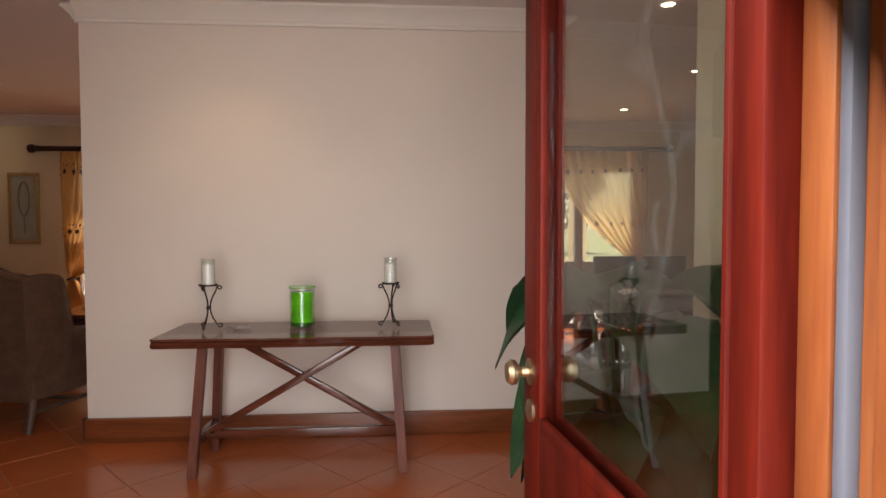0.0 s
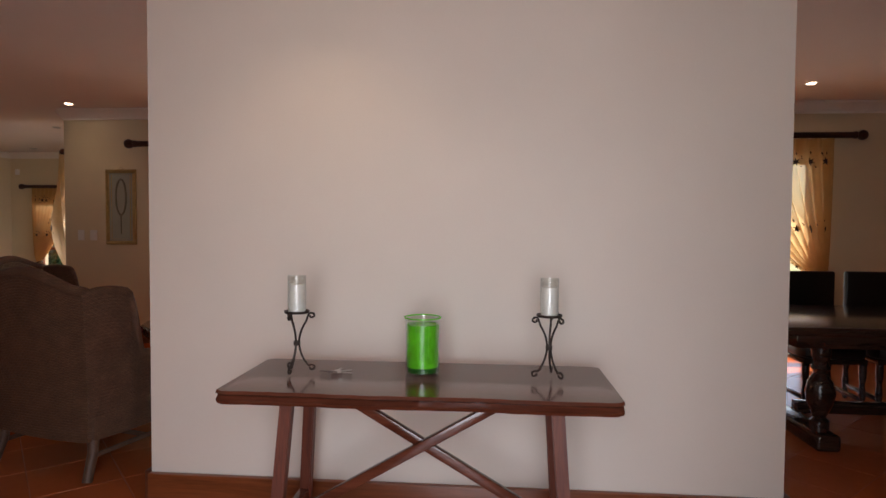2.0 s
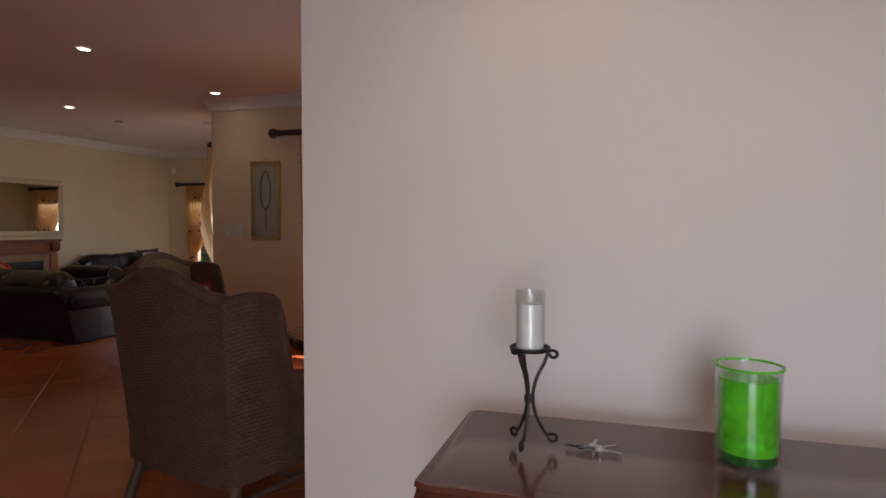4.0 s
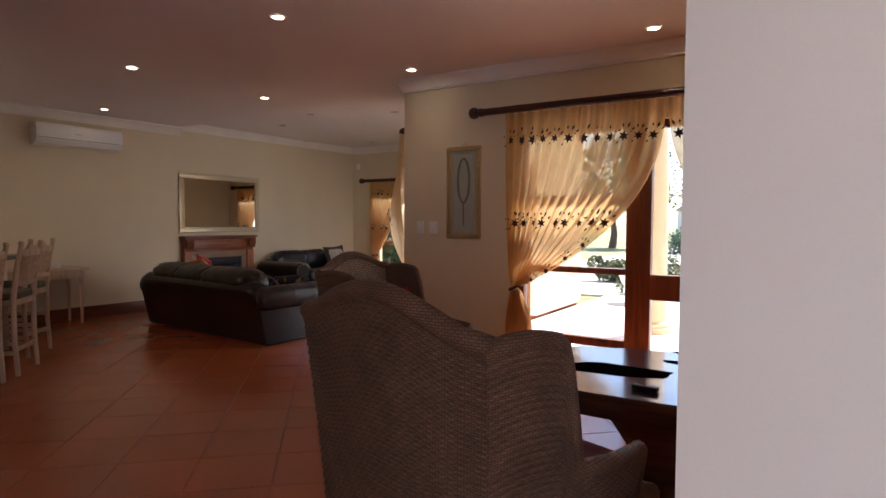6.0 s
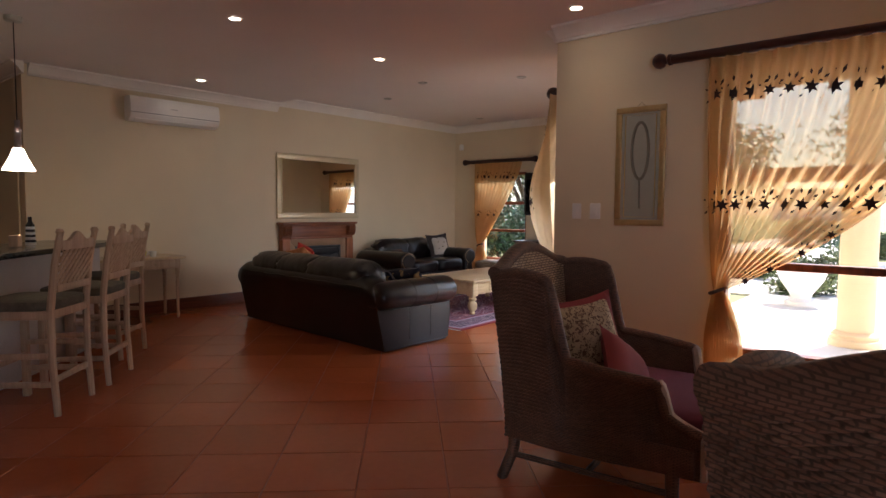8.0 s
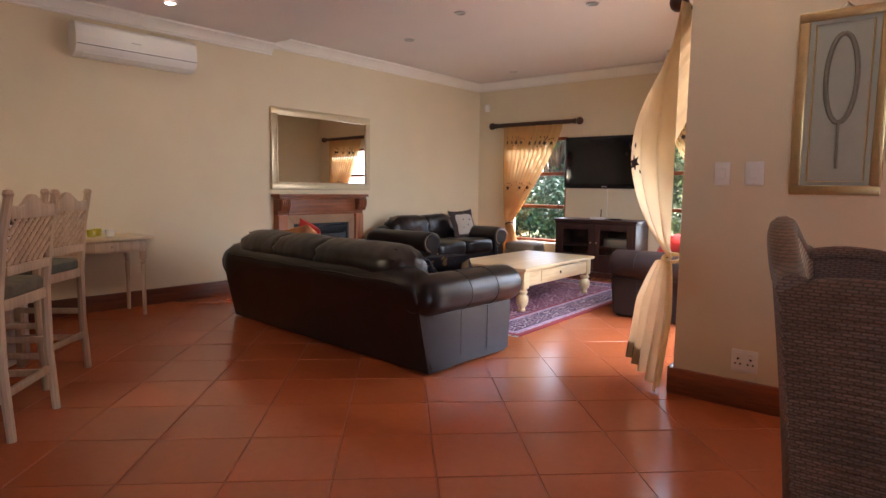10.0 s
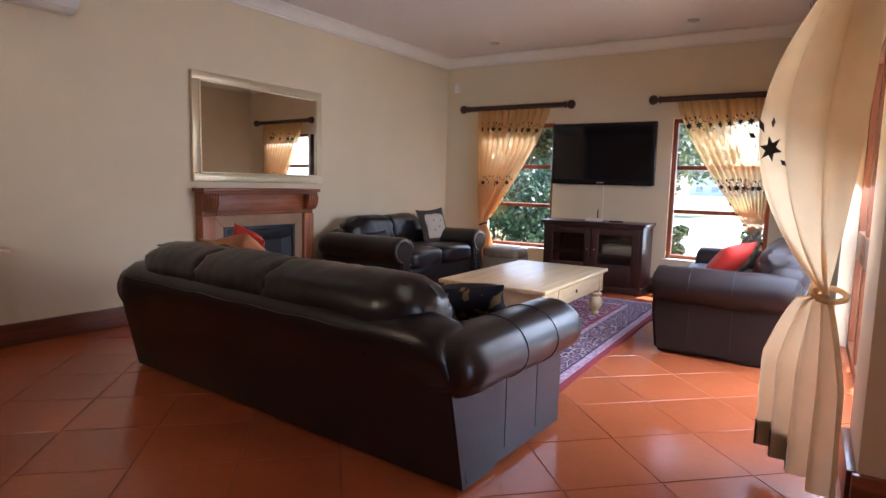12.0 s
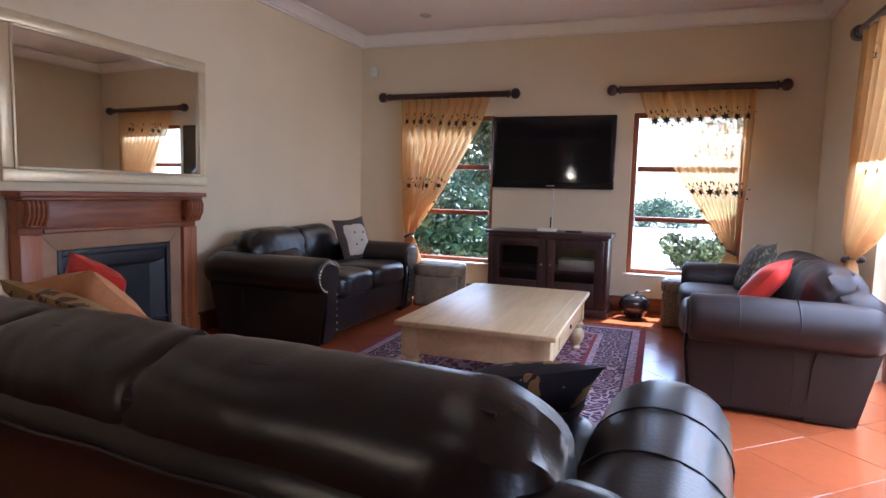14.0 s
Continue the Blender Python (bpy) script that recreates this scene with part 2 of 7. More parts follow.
def tube(points, r, seg=8, into=None, flat=1.0):
    """A round rod along points; r a number or one for each point."""
    bm = bmesh.new()
    pts = [Vector(p) for p in points]
    rad = r if isinstance(r, (list, tuple)) else [r] * len(pts)
    rings, side = [], None
    for i, p in enumerate(pts):
        d = (pts[min(i + 1, len(pts) - 1)] - pts[max(i - 1, 0)]).normalized()
        if side is None:
            side = d.orthogonal().normalized()
        side = (side - d * side.dot(d)).normalized()
        up = d.cross(side)
        rings.append([bm.verts.new(p + (side * math.cos(2 * math.pi * k / seg) + up * math.sin(2 * math.pi * k / seg) * flat) * rad[i]) for k in range(seg)])
    for a, b in zip(rings, rings[1:]):
        for k in range(seg):
            bm.faces.new((a[k], a[(k + 1) % seg], b[(k + 1) % seg], b[k]))
    bm.faces.new(rings[0][::-1])
    bm.faces.new(rings[-1])
    if into is None:
        return bm
    return join(into, bm)


def blob(sx, sy, sz, power=4.0, cuts=7, m=None, wrinkle=0.0, freq=6.0, seed=0.0, into=None):
    """A soft upholstered body: a rounded box with a little slack."""
    bm = bmesh.new()
    bmesh.ops.create_cube(bm, size=2)
    bmesh.ops.subdivide_edges(bm, edges=bm.edges[:], cuts=cuts, use_grid_fill=True)
    for v in bm.verts:
        c = v.co
        k = (abs(c.x) ** power + abs(c.y) ** power + abs(c.z) ** power) ** (1 / power)
        c = c / k
        v.co = Vector((c.x * sx / 2, c.y * sy / 2, c.z * sz / 2))
        if wrinkle:
            v.co += v.co.normalized() * noise.noise(v.co * freq + Vector((seed, seed * 2, 0))) * wrinkle
    if m is not None:
        bmesh.ops.transform(bm, matrix=m, verts=bm.verts[:])
    if into is None:
        return bm
    return join(into, bm)


def pillow(w, h, thick, n=12, m=None, seed=0.0):
    """A scatter cushion with drawn-in sides and pointed corners, standing in its xz plane."""
    bm = bmesh.new()
    grid = {}
    for s in (1, -1):
        for i in range(n + 1):
            for j in range(n + 1):
                u, v = 2 * i / n - 1, 2 * j / n - 1
                t = thick / 2 * ((1 - abs(u) ** 2.6) * (1 - abs(v) ** 2.6)) ** 0.6
                x = u * w / 2 * (1 - 0.10 * (1 - v * v) * abs(u) ** 3)
                z = v * h / 2 * (1 - 0.10 * (1 - u * u) * abs(v) ** 3)
                y = s * t + 0.006 * noise.noise(Vector((u * 3 + seed, v * 3, s)))
                edge = i in (0, n) or j in (0, n)
                if edge and s == -1:
                    grid[s, i, j] = grid[1, i, j]
                else:
                    grid[s, i, j] = bm.verts.new((x, y if not edge else 0, z))
        for i in range(n):
            for j in range(n):
                bm.faces.new([grid[s, a, b] for a, b in ((i, j), (i + 1, j), (i + 1, j + 1), (i, j + 1))])
    if m is not None:
        bmesh.ops.transform(bm, matrix=m, verts=bm.verts[:])
    return bm


def prism(outline, axis, a, b, bevel=0.0, seg=2, into=None, m=None):
    """A flat outline of (p, q) pairs pushed along x, y or z from a to b."""
    bm = bmesh.new()
    put = {"x": lambda p, q, t: (t, p, q), "y": lambda p, q, t: (p, t, q), "z": lambda p, q, t: (p, q, t)}[axis]
    lo = [bm.verts.new(put(p, q, a)) for p, q in outline]
    hi = [bm.verts.new(put(p, q, b)) for p, q in outline]
    bm.faces.new(lo[::-1])
    bm.faces.new(hi)
    for k in range(len(lo)):
        bm.faces.new((lo[k], lo[(k + 1) % len(lo)], hi[(k + 1) % len(lo)], hi[k]))
    bmesh.ops.recalc_face_normals(bm, faces=bm.faces[:])
    if bevel:
        bmesh.ops.bevel(bm, geom=bm.edges[:], offset=bevel, segments=seg, affect="EDGES", profile=0.5)
    if m is not None:
        bmesh.ops.transform(bm, matrix=m, verts=bm.verts[:])
    if into is None:
        return bm
    return join(into, bm)


# ---- the house ----
def wall(name, along, a0, a1, b0, b1, z1, holes=(), mat=None, label="", z0=0.0):
    """A wall from a0 to a1 along x or y, b0 to b1 thick, with openings (from, to, low, high) right through it."""
    bm = bmesh.new()

    def piece(p0, p1, q0, q1):
        if p1 - p0 > 1e-4 and q1 - q0 > 1e-4:
            if along == "x":
                box(p0, p1, b0, b1, q0, q1, into=bm)
            else:
                box(b0, b1, p0, p1, q0, q1, into=bm)
    at = a0
    for h0, h1, low, high in sorted(holes):
        piece(at, h0, z0, z1)
        piece(h0, h1, z0, low)
        piece(h0, h1, high, z1)
        at = h1
    piece(at, a1, z0, z1)
    ob = part(name, bm, mat or PAINT, smooth=False)
    return tagged(ob, label or "cream painted plaster wall of the house", "wall", kind="structure")


TOP = 2.80
wall("wall_south", "x", -11.55, 5.45, 0.45, 0.72, TOP, [(-1.15, 0.29, 0, 2.12)], label="cream plaster front wall with the entrance opening")
wall("wall_hall", "y", 0.72, 2.12, 0.862, 1.09, TOP, label="short cream plaster wall beside the entrance door")
wall("wall_partition", "x", -2.02, 0.877, 3.86, 4.01, 2.66, mat=PALE, label="free-standing pale plaster partition behind the console table")
wall("wall_east", "y", 0.72, 7.52, 5.2, 5.45, TOP)
wall("wall_north", "x", -5.25, 5.45, 7.52, 7.75, TOP, [(-4.05, -1.45, 0, 2.06), (0.7, 2.9, 0, 2.06)], label="cream plaster wall with glazed patio doors")
wall("wall_patio", "y", 7.75, 12.0, -5.25, -5.0, TOP, [(8.0, 10.2, 0, 2.06)], label="cream plaster wall of the sitting area with glazed door")
wall("wall_tv", "x", -9.84, -5.25, 11.75, 12.0, TOP, [(-9.05, -8.09, 0.36, 1.86), (-6.765, -5.80, 0.36, 1.86)], label="cream plaster wall with two tall windows")
MWALL = pose(-9.72, 8.80, 0, 0, 0, -2.6)  # the mirror wall stands a little out of square; local x points into the room
wall("wall_mirror", "y", -3.55, 3.20, -0.24, 0.0, TOP, label="long cream plaster wall with mirror and fireplace").matrix_basis = MWALL
wall("wall_kitchen_side", "x", -11.55, -10.1, 5.25, 5.45, TOP)
wall("wall_kitchen", "y", 0.72, 5.25, -11.55, -11.3, TOP)

ceil = part("ceiling", box(-11.55, 5.45, 0.45, 8.08, 2.62, 2.78), CEIL, smooth=False)
tagged(ceil, "smooth white painted ceiling with recessed lamps", "ceiling", kind="structure")
ceil2 = part("ceiling_sitting", box(-10.0, -5.0, 8.084, 12.0, 2.70, 2.79), CEIL, smooth=False)
tagged(ceil2, "raised white painted ceiling over the sitting area", "ceiling", kind="structure")

CORNICE = [(0, 0), (0.105, 0), (0.105, -0.018), (0.088, -0.024), (0.070, -0.045), (0.045, -0.066), (0.034, -0.09), (0.022, -0.094), (0.022, -0.112), (0, -0.112)]


def cornice(x0, y0, x1, y1, z, inward):
    """Moulded plaster cornice along one wall; inward is the way into the room."""
    a, b, w = Vector((x0, y0, z - 0.002)), Vector((x1, y1, z - 0.002)), Vector((*inward, 0))
    bm = bmesh.new()
    rings = []
    for p in (a, b):
        rings.append([bm.verts.new(p + w * (q + 0.002) + Vector((0, 0, h))) for q, h in CORNICE])
    n = len(CORNICE)
    for k in range(n):
        bm.faces.new((rings[0][k], rings[0][(k + 1) % n], rings[1][(k + 1) % n], rings[1][k]))
    bm.faces.new(rings[0])
    bm.faces.new(rings[1][::-1])
    return tagged(part("trim_cornice", bm, CORN), "white moulded plaster cornice under the ceiling", "cornice", kind="structure")


for seg in ((-2.02, 3.86, 0.877, 3.86, 2.62, (0, -1)), (-2.02, 3.86, -2.02, 4.01, 2.62, (-1, 0)), (0.877, 3.86, 0.877, 4.01, 2.62, (1, 0)),
            (-2.02, 4.01, 0.877, 4.01, 2.62, (0, 1)), (-5.25, 7.52, 5.2, 7.52, 2.62, (0, -1)), (5.2, 0.72, 5.2, 7.52, 2.62, (-1, 0)),
            (-9.60, 11.75, -5.25, 11.75, 2.70, (0, -1)),
            (-5.25, 8.09, -5.25, 11.75, 2.70, (-1, 0)), (-5.25, 7.52, -5.25, 8.08, 2.62, (-1, 0)), (-11.3, 0.72, -1.2, 0.72, 2.62, (0, 1)),
            (0.862, 0.72, 0.862, 2.12, 2.62, (-1, 0)), (-11.3, 5.25, -9.76, 5.25, 2.62, (0, -1)), (-11.3, 0.72, -11.3, 5.25, 2.62, (1, 0))):
    cornice(*seg)
for y0, y1, z in ((-3.5, -0.70, 2.62), (-0.69, 2.95, 2.70)):
    cornice(0, y0, 0, y1, z, (1, 0)).matrix_basis = MWALL


def skirting(x0, x1, y0, y1, mat):
    ob = part("baseboard", box(x0, x1, y0, y1, 0.0, 0.145, 0.006), mat)
    return tagged(ob, "dark varnished wooden skirting board along the wall", "skirting board", kind="structure")


for x0, x1, y in ((-2.022, 0.879, 3.842), (-11.3, -1.22, 0.738), (-5.268, -4.06, 7.502), (-1.44, 0.69, 7.502), (2.91, 5.2, 7.502), (-9.74, -5.27, 11.732)):
    skirting(x0, x1, y - 0.016, y + 0.016, SKIRT)
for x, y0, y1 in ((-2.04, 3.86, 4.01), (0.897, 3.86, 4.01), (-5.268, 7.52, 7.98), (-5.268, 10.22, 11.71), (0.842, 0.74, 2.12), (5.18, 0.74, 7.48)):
    skirting(x - 0.016, x + 0.016, y0, y1, SKIRT_Y_SHADED)
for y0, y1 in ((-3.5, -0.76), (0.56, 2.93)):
    skirting(0.002, 0.034, y0, y1, SKIRT_Y_SHADED).matrix_basis = MWALL

# outside: one ground sheet, patio, roof
ground = part("ground", prism([(-400, -400), (400, -400), (400, 400), (-400, 400)], "z", -0.5, -0.16), GRASS, smooth=False)
tagged(ground, "lawn that reaches to the far trees", "lawn", kind="structure")
# added pale slab that imitates the white glare seen through the windows
bright_slab = part("pavement_bright_slab", box(-9.2, -4.4, 14.0, 40.0, -0.16, -0.12, 0.01), PAVE)
tagged(bright_slab, "pale slab added to whiten the glaring view beyond the windows", "pavement", kind="structure")
patio = part("pavement", box(-4.99, 14.0, 7.76, 22.0, -0.3, -0.04), PAVE, smooth=False)
tagged(patio, "sunlit pale paved terrace outside the glazed doors", "terrace", kind="structure")
porch = part("pavement_front", box(-6, 6, -12.0, 0.44, -0.3, -0.03), PAVE, smooth=False)
tagged(porch, "pale paved entrance path", "path", kind="structure")
# runs out to y = -5, unseen, to keep sky light off the door jamb
roof = part("roof", box(-12.3, 6.2, -5.0, 7.95, 2.81, 3.0), ROOF, smooth=False)
tagged(roof, "tiled roof over the house, with an unseen overhang added to shade the entrance", "roof", kind="structure")
roof2 = part("roof_sitting", box(-10.7, -4.8, 7.954, 12.7, 2.81, 3.0), ROOF, smooth=False)
tagged(roof2, "tiled roof over the sitting area", "roof", kind="structure")
slab = part("floor", box(-11.5, 5.4, 0.46, 7.62, -0.25, -0.0024), GROUT, smooth=False)
tagged(slab, "glossy terracotta tiles laid diagonally with dark joints", "floor", kind="structure")
box_bm = box(-9.95, -5.05, 7.62, 11.95, -0.25, -0.0024)
slab2 = part("floor_sitting", box_bm, GROUT, smooth=False)
tagged(slab2, "terracotta tiled floor of the sitting area", "floor", kind="structure")


def glazing(name, along, a0, a1, b0, b1, z0, z1, posts, rails, label, jamb=0.06, mat=None):
    """A wooden frame with panes in a wall opening. posts: (from, to); rails: (from, to, low, high)."""
    mat = mat or FRAMEW
    t = thing(name, pose(0, 0, 0), label, "glazed door" if z0 < 0.1 else "window", kind="structure")
    mid = (b0 + b1) / 2

    def bar(nm, p0, p1, q0, q1, thick=None, m=None):
        c0, c1 = (b0, b1) if thick is None else (mid - thick / 2, mid + thick / 2)
        bm = box(p0, p1, c0, c1, q0, q1, 0.006 if thick is None else 0) if along == "x" else box(c0, c1, p0, p1, q0, q1, 0.006 if thick is None else 0)
        return part(nm, bm, m or mat, t, smooth=thick is None)
    bar("jamb", a0, a0 + jamb, z0, z1)
    bar("jamb", a1 - jamb, a1, z0, z1)
    bar("head", a0 + jamb, a1 - jamb, z1 - jamb, z1)
    bar("sill", a0 + jamb, a1 - jamb, z0, z0 + jamb)
    for p0, p1 in posts:
        bar("post", p0, p1, z0 + jamb, z1 - jamb)
    for p0, p1, q0, q1 in rails:
        bar("rail", p0, p1, q0, q1)
    edges = [a0 + jamb] + [e for p in posts for e in p] + [a1 - jamb]
    for k in range(0, len(edges), 2):
        pane = bar("pane", edges[k], edges[k + 1], z0 + jamb, z1 - jamb, 0.006, PANE)
        pane.visible_shadow = False
        pane["label"] = "clear window pane"
    return t


glazing("door_patio", "x", -4.05, -1.45, 7.58, 7.66, 0.0, 2.06, [(-3.11, -2.915), (-2.18, -2.09)],
        [(-3.99, -3.11, 0.84, 0.89), (-3.99, -3.11, 1.40, 1.49), (-2.915, -2.18, 0.655, 0.855), (-2.09, -1.51, 0.655, 0.855), (-3.99, -3.11, 0.24, 0.31), (-2.915, -2.18, 0.06, 0.2)],
        "dark wooden glazed patio doors with heavy mid rail")
glazing("door_dining", "x", 0.7, 2.9, 7.58, 7.66, 0.0, 2.06, [(1.4, 1.5), (2.1, 2.2)], [(0.76, 1.4, 0.655, 0.855), (1.5, 2.1, 0.655, 0.855), (2.2, 2.84, 0.655, 0.855)],
        "dark wooden glazed doors behind the dining table")
glazing("door_terrace", "y", 8.0, 10.2, -5.16, -5.08, 0.0, 2.06, [(8.65, 8.75), (9.45, 9.55)], [(8.06, 8.65, 0.655, 0.855), (8.75, 9.45, 0.655, 0.855), (9.55, 10.14, 0.655, 0.855)],
        "dark wooden glazed terrace door of the sitting area")
glazing("window_1", "x", -9.05, -8.09, 11.80, 11.87, 0.36, 1.86, [], [(-8.99, -8.15, 0.855, 0.90), (-8.99, -8.15, 1.32, 1.37)], "wooden window with two cross bars beside the television", jamb=0.045, mat=JAMBW)
glazing("window_2", "x", -6.765, -5.80, 11.80, 11.87, 0.36, 1.86, [], [(-6.71, -5.86, 0.855, 0.90), (-6.71, -5.86, 1.32, 1.37)], "wooden window with two cross bars beside the television", jamb=0.045, mat=JAMBW)
for wx0, wx1 in ((-9.08, -8.06), (-6.79, -5.77)):
    tagged(part("trim_sill", box(wx0, wx1, 11.735, 11.80, 0.34, 0.365, 0.006), CORN), "white plaster window sill", "window sill", kind="structure")

# ---- more materials ----
CONSOLE = wood("dark_stained_timber", (0.060, 0.015, 0.008), (0.17, 0.050, 0.026), 0.17, coat=0.15, grain=10)
CONSOLE_Z = wood("dark_stained_legs", (0.080, 0.018, 0.010), (0.21, 0.055, 0.026), 0.5, axis=2, coat=0.0)
IRON = material("wrought_iron", (0.055, 0.042, 0.035), 0.5, metal=0.7, fine=220, bump=0.3)
BRASS = material("worn_brass", (0.46, 0.36, 0.23), 0.36, metal=1.0, spots=0.2, fine=40, bump=0.05)
STEEL = material("brushed_steel", (0.55, 0.54, 0.52), 0.3, metal=1.0, fine=90, bump=0.05)
WAX = material("white_candle_glaze", (0.80, 0.76, 0.70), 0.35, spots=0.1, scale=40, fine=160, bump=0.4)
CLEAR = glass("clear_glass", (0.96, 0.98, 0.97))
GREENGLASS = glass("green_vase_glass", (0.16, 0.80, 0.03), thin=True)
GREENWATER = material("green_gel", (0.10, 0.55, 0.02), 0.25, spots=0.35, scale=14, fine=60, bump=0.2)
GREENBED = material("green_glass_beads", (0.02, 0.12, 0.02), 0.2, spots=0.5, scale=60, fine=200, bump=0.6)
LEATHER = material("dark_brown_leather", (0.009, 0.0055, 0.005), 0.31, spots=0.12, scale=3.0, fine=110, bump=0.3, depth=0.002, spec=0.52)
LEATHER2 = material("brown_leather", (0.021, 0.011, 0.009), 0.50, spots=0.12, scale=3.0, fine=110, bump=0.3, depth=0.002, spec=0.3)
SEAM = material("leather_piping", (0.014, 0.010, 0.009), 0.5, fine=200)
GOLDFRAME = material("gilt_frame", (0.62, 0.48, 0.24), 0.32, metal=0.8, spots=0.10, scale=25, fine=160, bump=0.4)
SILVERFRAME = material("champagne_frame", (0.60, 0.50, 0.32), 0.36, metal=0.45, spots=0.06, scale=30, fine=150, bump=0.15)
MIRROR = material("mirror_glass", (0.82, 0.83, 0.82), 0.0, metal=1.0, spots=0.0, bump=0.0)
MIRROR.node_tree.links.remove(MIRROR.node_tree.nodes["Principled BSDF"].inputs["Roughness"].links[0])
MIRROR.node_tree.nodes["Principled BSDF"].inputs["Roughness"].default_value = 0.0
MATBOARD = material("sage_mount_board", (0.40, 0.41, 0.33), 0.8, spots=0.05)
FEATHER = material("dried_feather", (0.22, 0.21, 0.16), 0.9, spots=0.2)
RODWOOD = wood("dark_curtain_pole_wood", (0.020, 0.008, 0.006), (0.07, 0.025, 0.018), 0.3)
VOILE = cloth("golden_voile", (0.74, 0.50, 0.24), 0.62, 0.26)
CREAMVOILE = cloth("cream_voile", (0.80, 0.61, 0.36), 0.50, 0.05)
EMBROID = material("dark_embroidery", (0.035, 0.018, 0.016), 0.8, spots=0.3, fine=300)
PALEWOOD = wood("limewashed_wood", (0.44, 0.30, 0.19), (0.62, 0.46, 0.30), 0.5, axis=2, coat=0.0)
PALETOP = wood("limewashed_top", (0.54, 0.39, 0.21), (0.70, 0.53, 0.30), 0.36, axis=1, coat=0.1)
SEATGREEN = material("olive_seat_cloth", (0.13, 0.115, 0.08), 0.9, spots=0.3, scale=30, fine=300)
DARKWOOD = wood("near_black_wood", (0.016, 0.008, 0.006), (0.055, 0.025, 0.018), 0.22, coat=0.4)
MAHOG = wood("mahogany", (0.018, 0.006, 0.005), (0.060, 0.019, 0.014), 0.35, axis=2, coat=0.1)
FIREW = wood("fireplace_timber", (0.20, 0.055, 0.016), (0.42, 0.14, 0.040), 0.4, axis=2, coat=0.0)
FIREW_Y = wood("fireplace_timber_y", (0.15, 0.042, 0.014), (0.33, 0.10, 0.032), 0.4, axis=1, coat=0.0)
STONE = material("sandstone_surround", (0.35, 0.21, 0.12), 0.8, spots=0.15, fine=90)
SOOT = material("black_cast_iron", (0.018, 0.018, 0.02), 0.5, fine=120, bump=0.3)
SCREEN = material("television_screen", (0.006, 0.006, 0.008), 0.0, spots=0.0, bump=0.0)
GLOSSBLACK = material("gloss_black_plastic", (0.012, 0.012, 0.013), 0.2, spots=0.05, bump=0.0)
PURPLE = material("plum_seat_cloth", (0.17, 0.045, 0.075), 0.85, spots=0.1, scale=8, fine=350, bump=0.3)
CORAL = material("dusky_red_cloth", (0.24, 0.040, 0.042), 0.8, spots=0.12, fine=300, bump=0.3)
RED = material("bright_red_satin", (0.52, 0.035, 0.022), 0.45, spots=0.1, fine=200)
BEIGECLOTH = material("beige_cushion_cloth", (0.50, 0.44, 0.36), 0.9, spots=0.08, fine=300, bump=0.3)
BROWNCLOTH = material("brown_cushion_border", (0.05, 0.032, 0.026), 0.8, spots=0.2, fine=300)
LEAF = material("glossy_green_leaf", (0.032, 0.098, 0.038), 0.36, spots=0.35, scale=7, fine=60, bump=0.3, vary=0.2)
POT = material("glazed_pot", (0.07, 0.05, 0.04), 0.4, spots=0.2)
SLAB = wood("polished_root_slab", (0.055, 0.018, 0.010), (0.20, 0.075, 0.035), 0.12, coat=0.8, grain=5)
LAMPGLOW = glow("lit_lamp_face", (1.0, 0.86, 0.64), 14.0)
SHADEGLOW = glow("lit_glass_shade", (1.0, 0.88, 0.66), 3.0)


def woven(name, dark, light, sx, sy):
    """Woven cane: crossing strands in colour and relief."""
    m = material(name, light, 0.55, spots=0.3, scale=14, fine=260, bump=0.4, depth=0.002)
    nt, n = m.node_tree, m.node_tree.nodes
    b = n["Principled BSDF"]
    old = b.inputs["Base Color"].links[0].from_socket
    co, br = n.new("ShaderNodeTexCoord"), n.new("ShaderNodeTexBrick")
    mp = n.new("ShaderNodeMapping")
    mp.inputs["Scale"].default_value = (sx, sx, sy)
    br.inputs["Scale"].default_value = 1.0
    br.inputs["Mortar Size"].default_value, br.inputs["Mortar Smooth"].default_value = 0.12, 0.6
    br.inputs["Brick Width"].default_value, br.inputs["Row Height"].default_value = 1.0, 0.5
    br.inputs["Color1"].default_value, br.inputs["Color2"].default_value, br.inputs["Mortar"].default_value = (1, 1, 1, 1), (0.75, 0.72, 0.7, 1), (*[d / l for d, l in zip(dark, light)], 1)
    sep, cmb, ad = n.new("ShaderNodeSeparateXYZ"), n.new("ShaderNodeCombineXYZ"), n.new("ShaderNodeMath")
    nt.links.new(co.outputs["Object"], mp.inputs["Vector"])
    nt.links.new(mp.outputs[0], sep.inputs[0])
    nt.links.new(sep.outputs["X"], ad.inputs[0])
    nt.links.new(sep.outputs["Y"], ad.inputs[1])
    nt.links.new(ad.outputs[0], cmb.inputs["X"])
    nt.links.new(sep.outputs["Z"], cmb.inputs["Y"])
    nt.links.new(cmb.outputs[0], br.inputs["Vector"])
    mx = n.new("ShaderNodeMix")
    mx.data_type, mx.blend_type = "RGBA", "MULTIPLY"
    mx.inputs["Factor"].default_value = 1.0
    nt.links.new(old, mx.inputs["A"])
    nt.links.new(br.outputs["Color"], mx.inputs["B"])
    nt.links.new(mx.outputs["Result"], b.inputs["Base Color"])
    return m


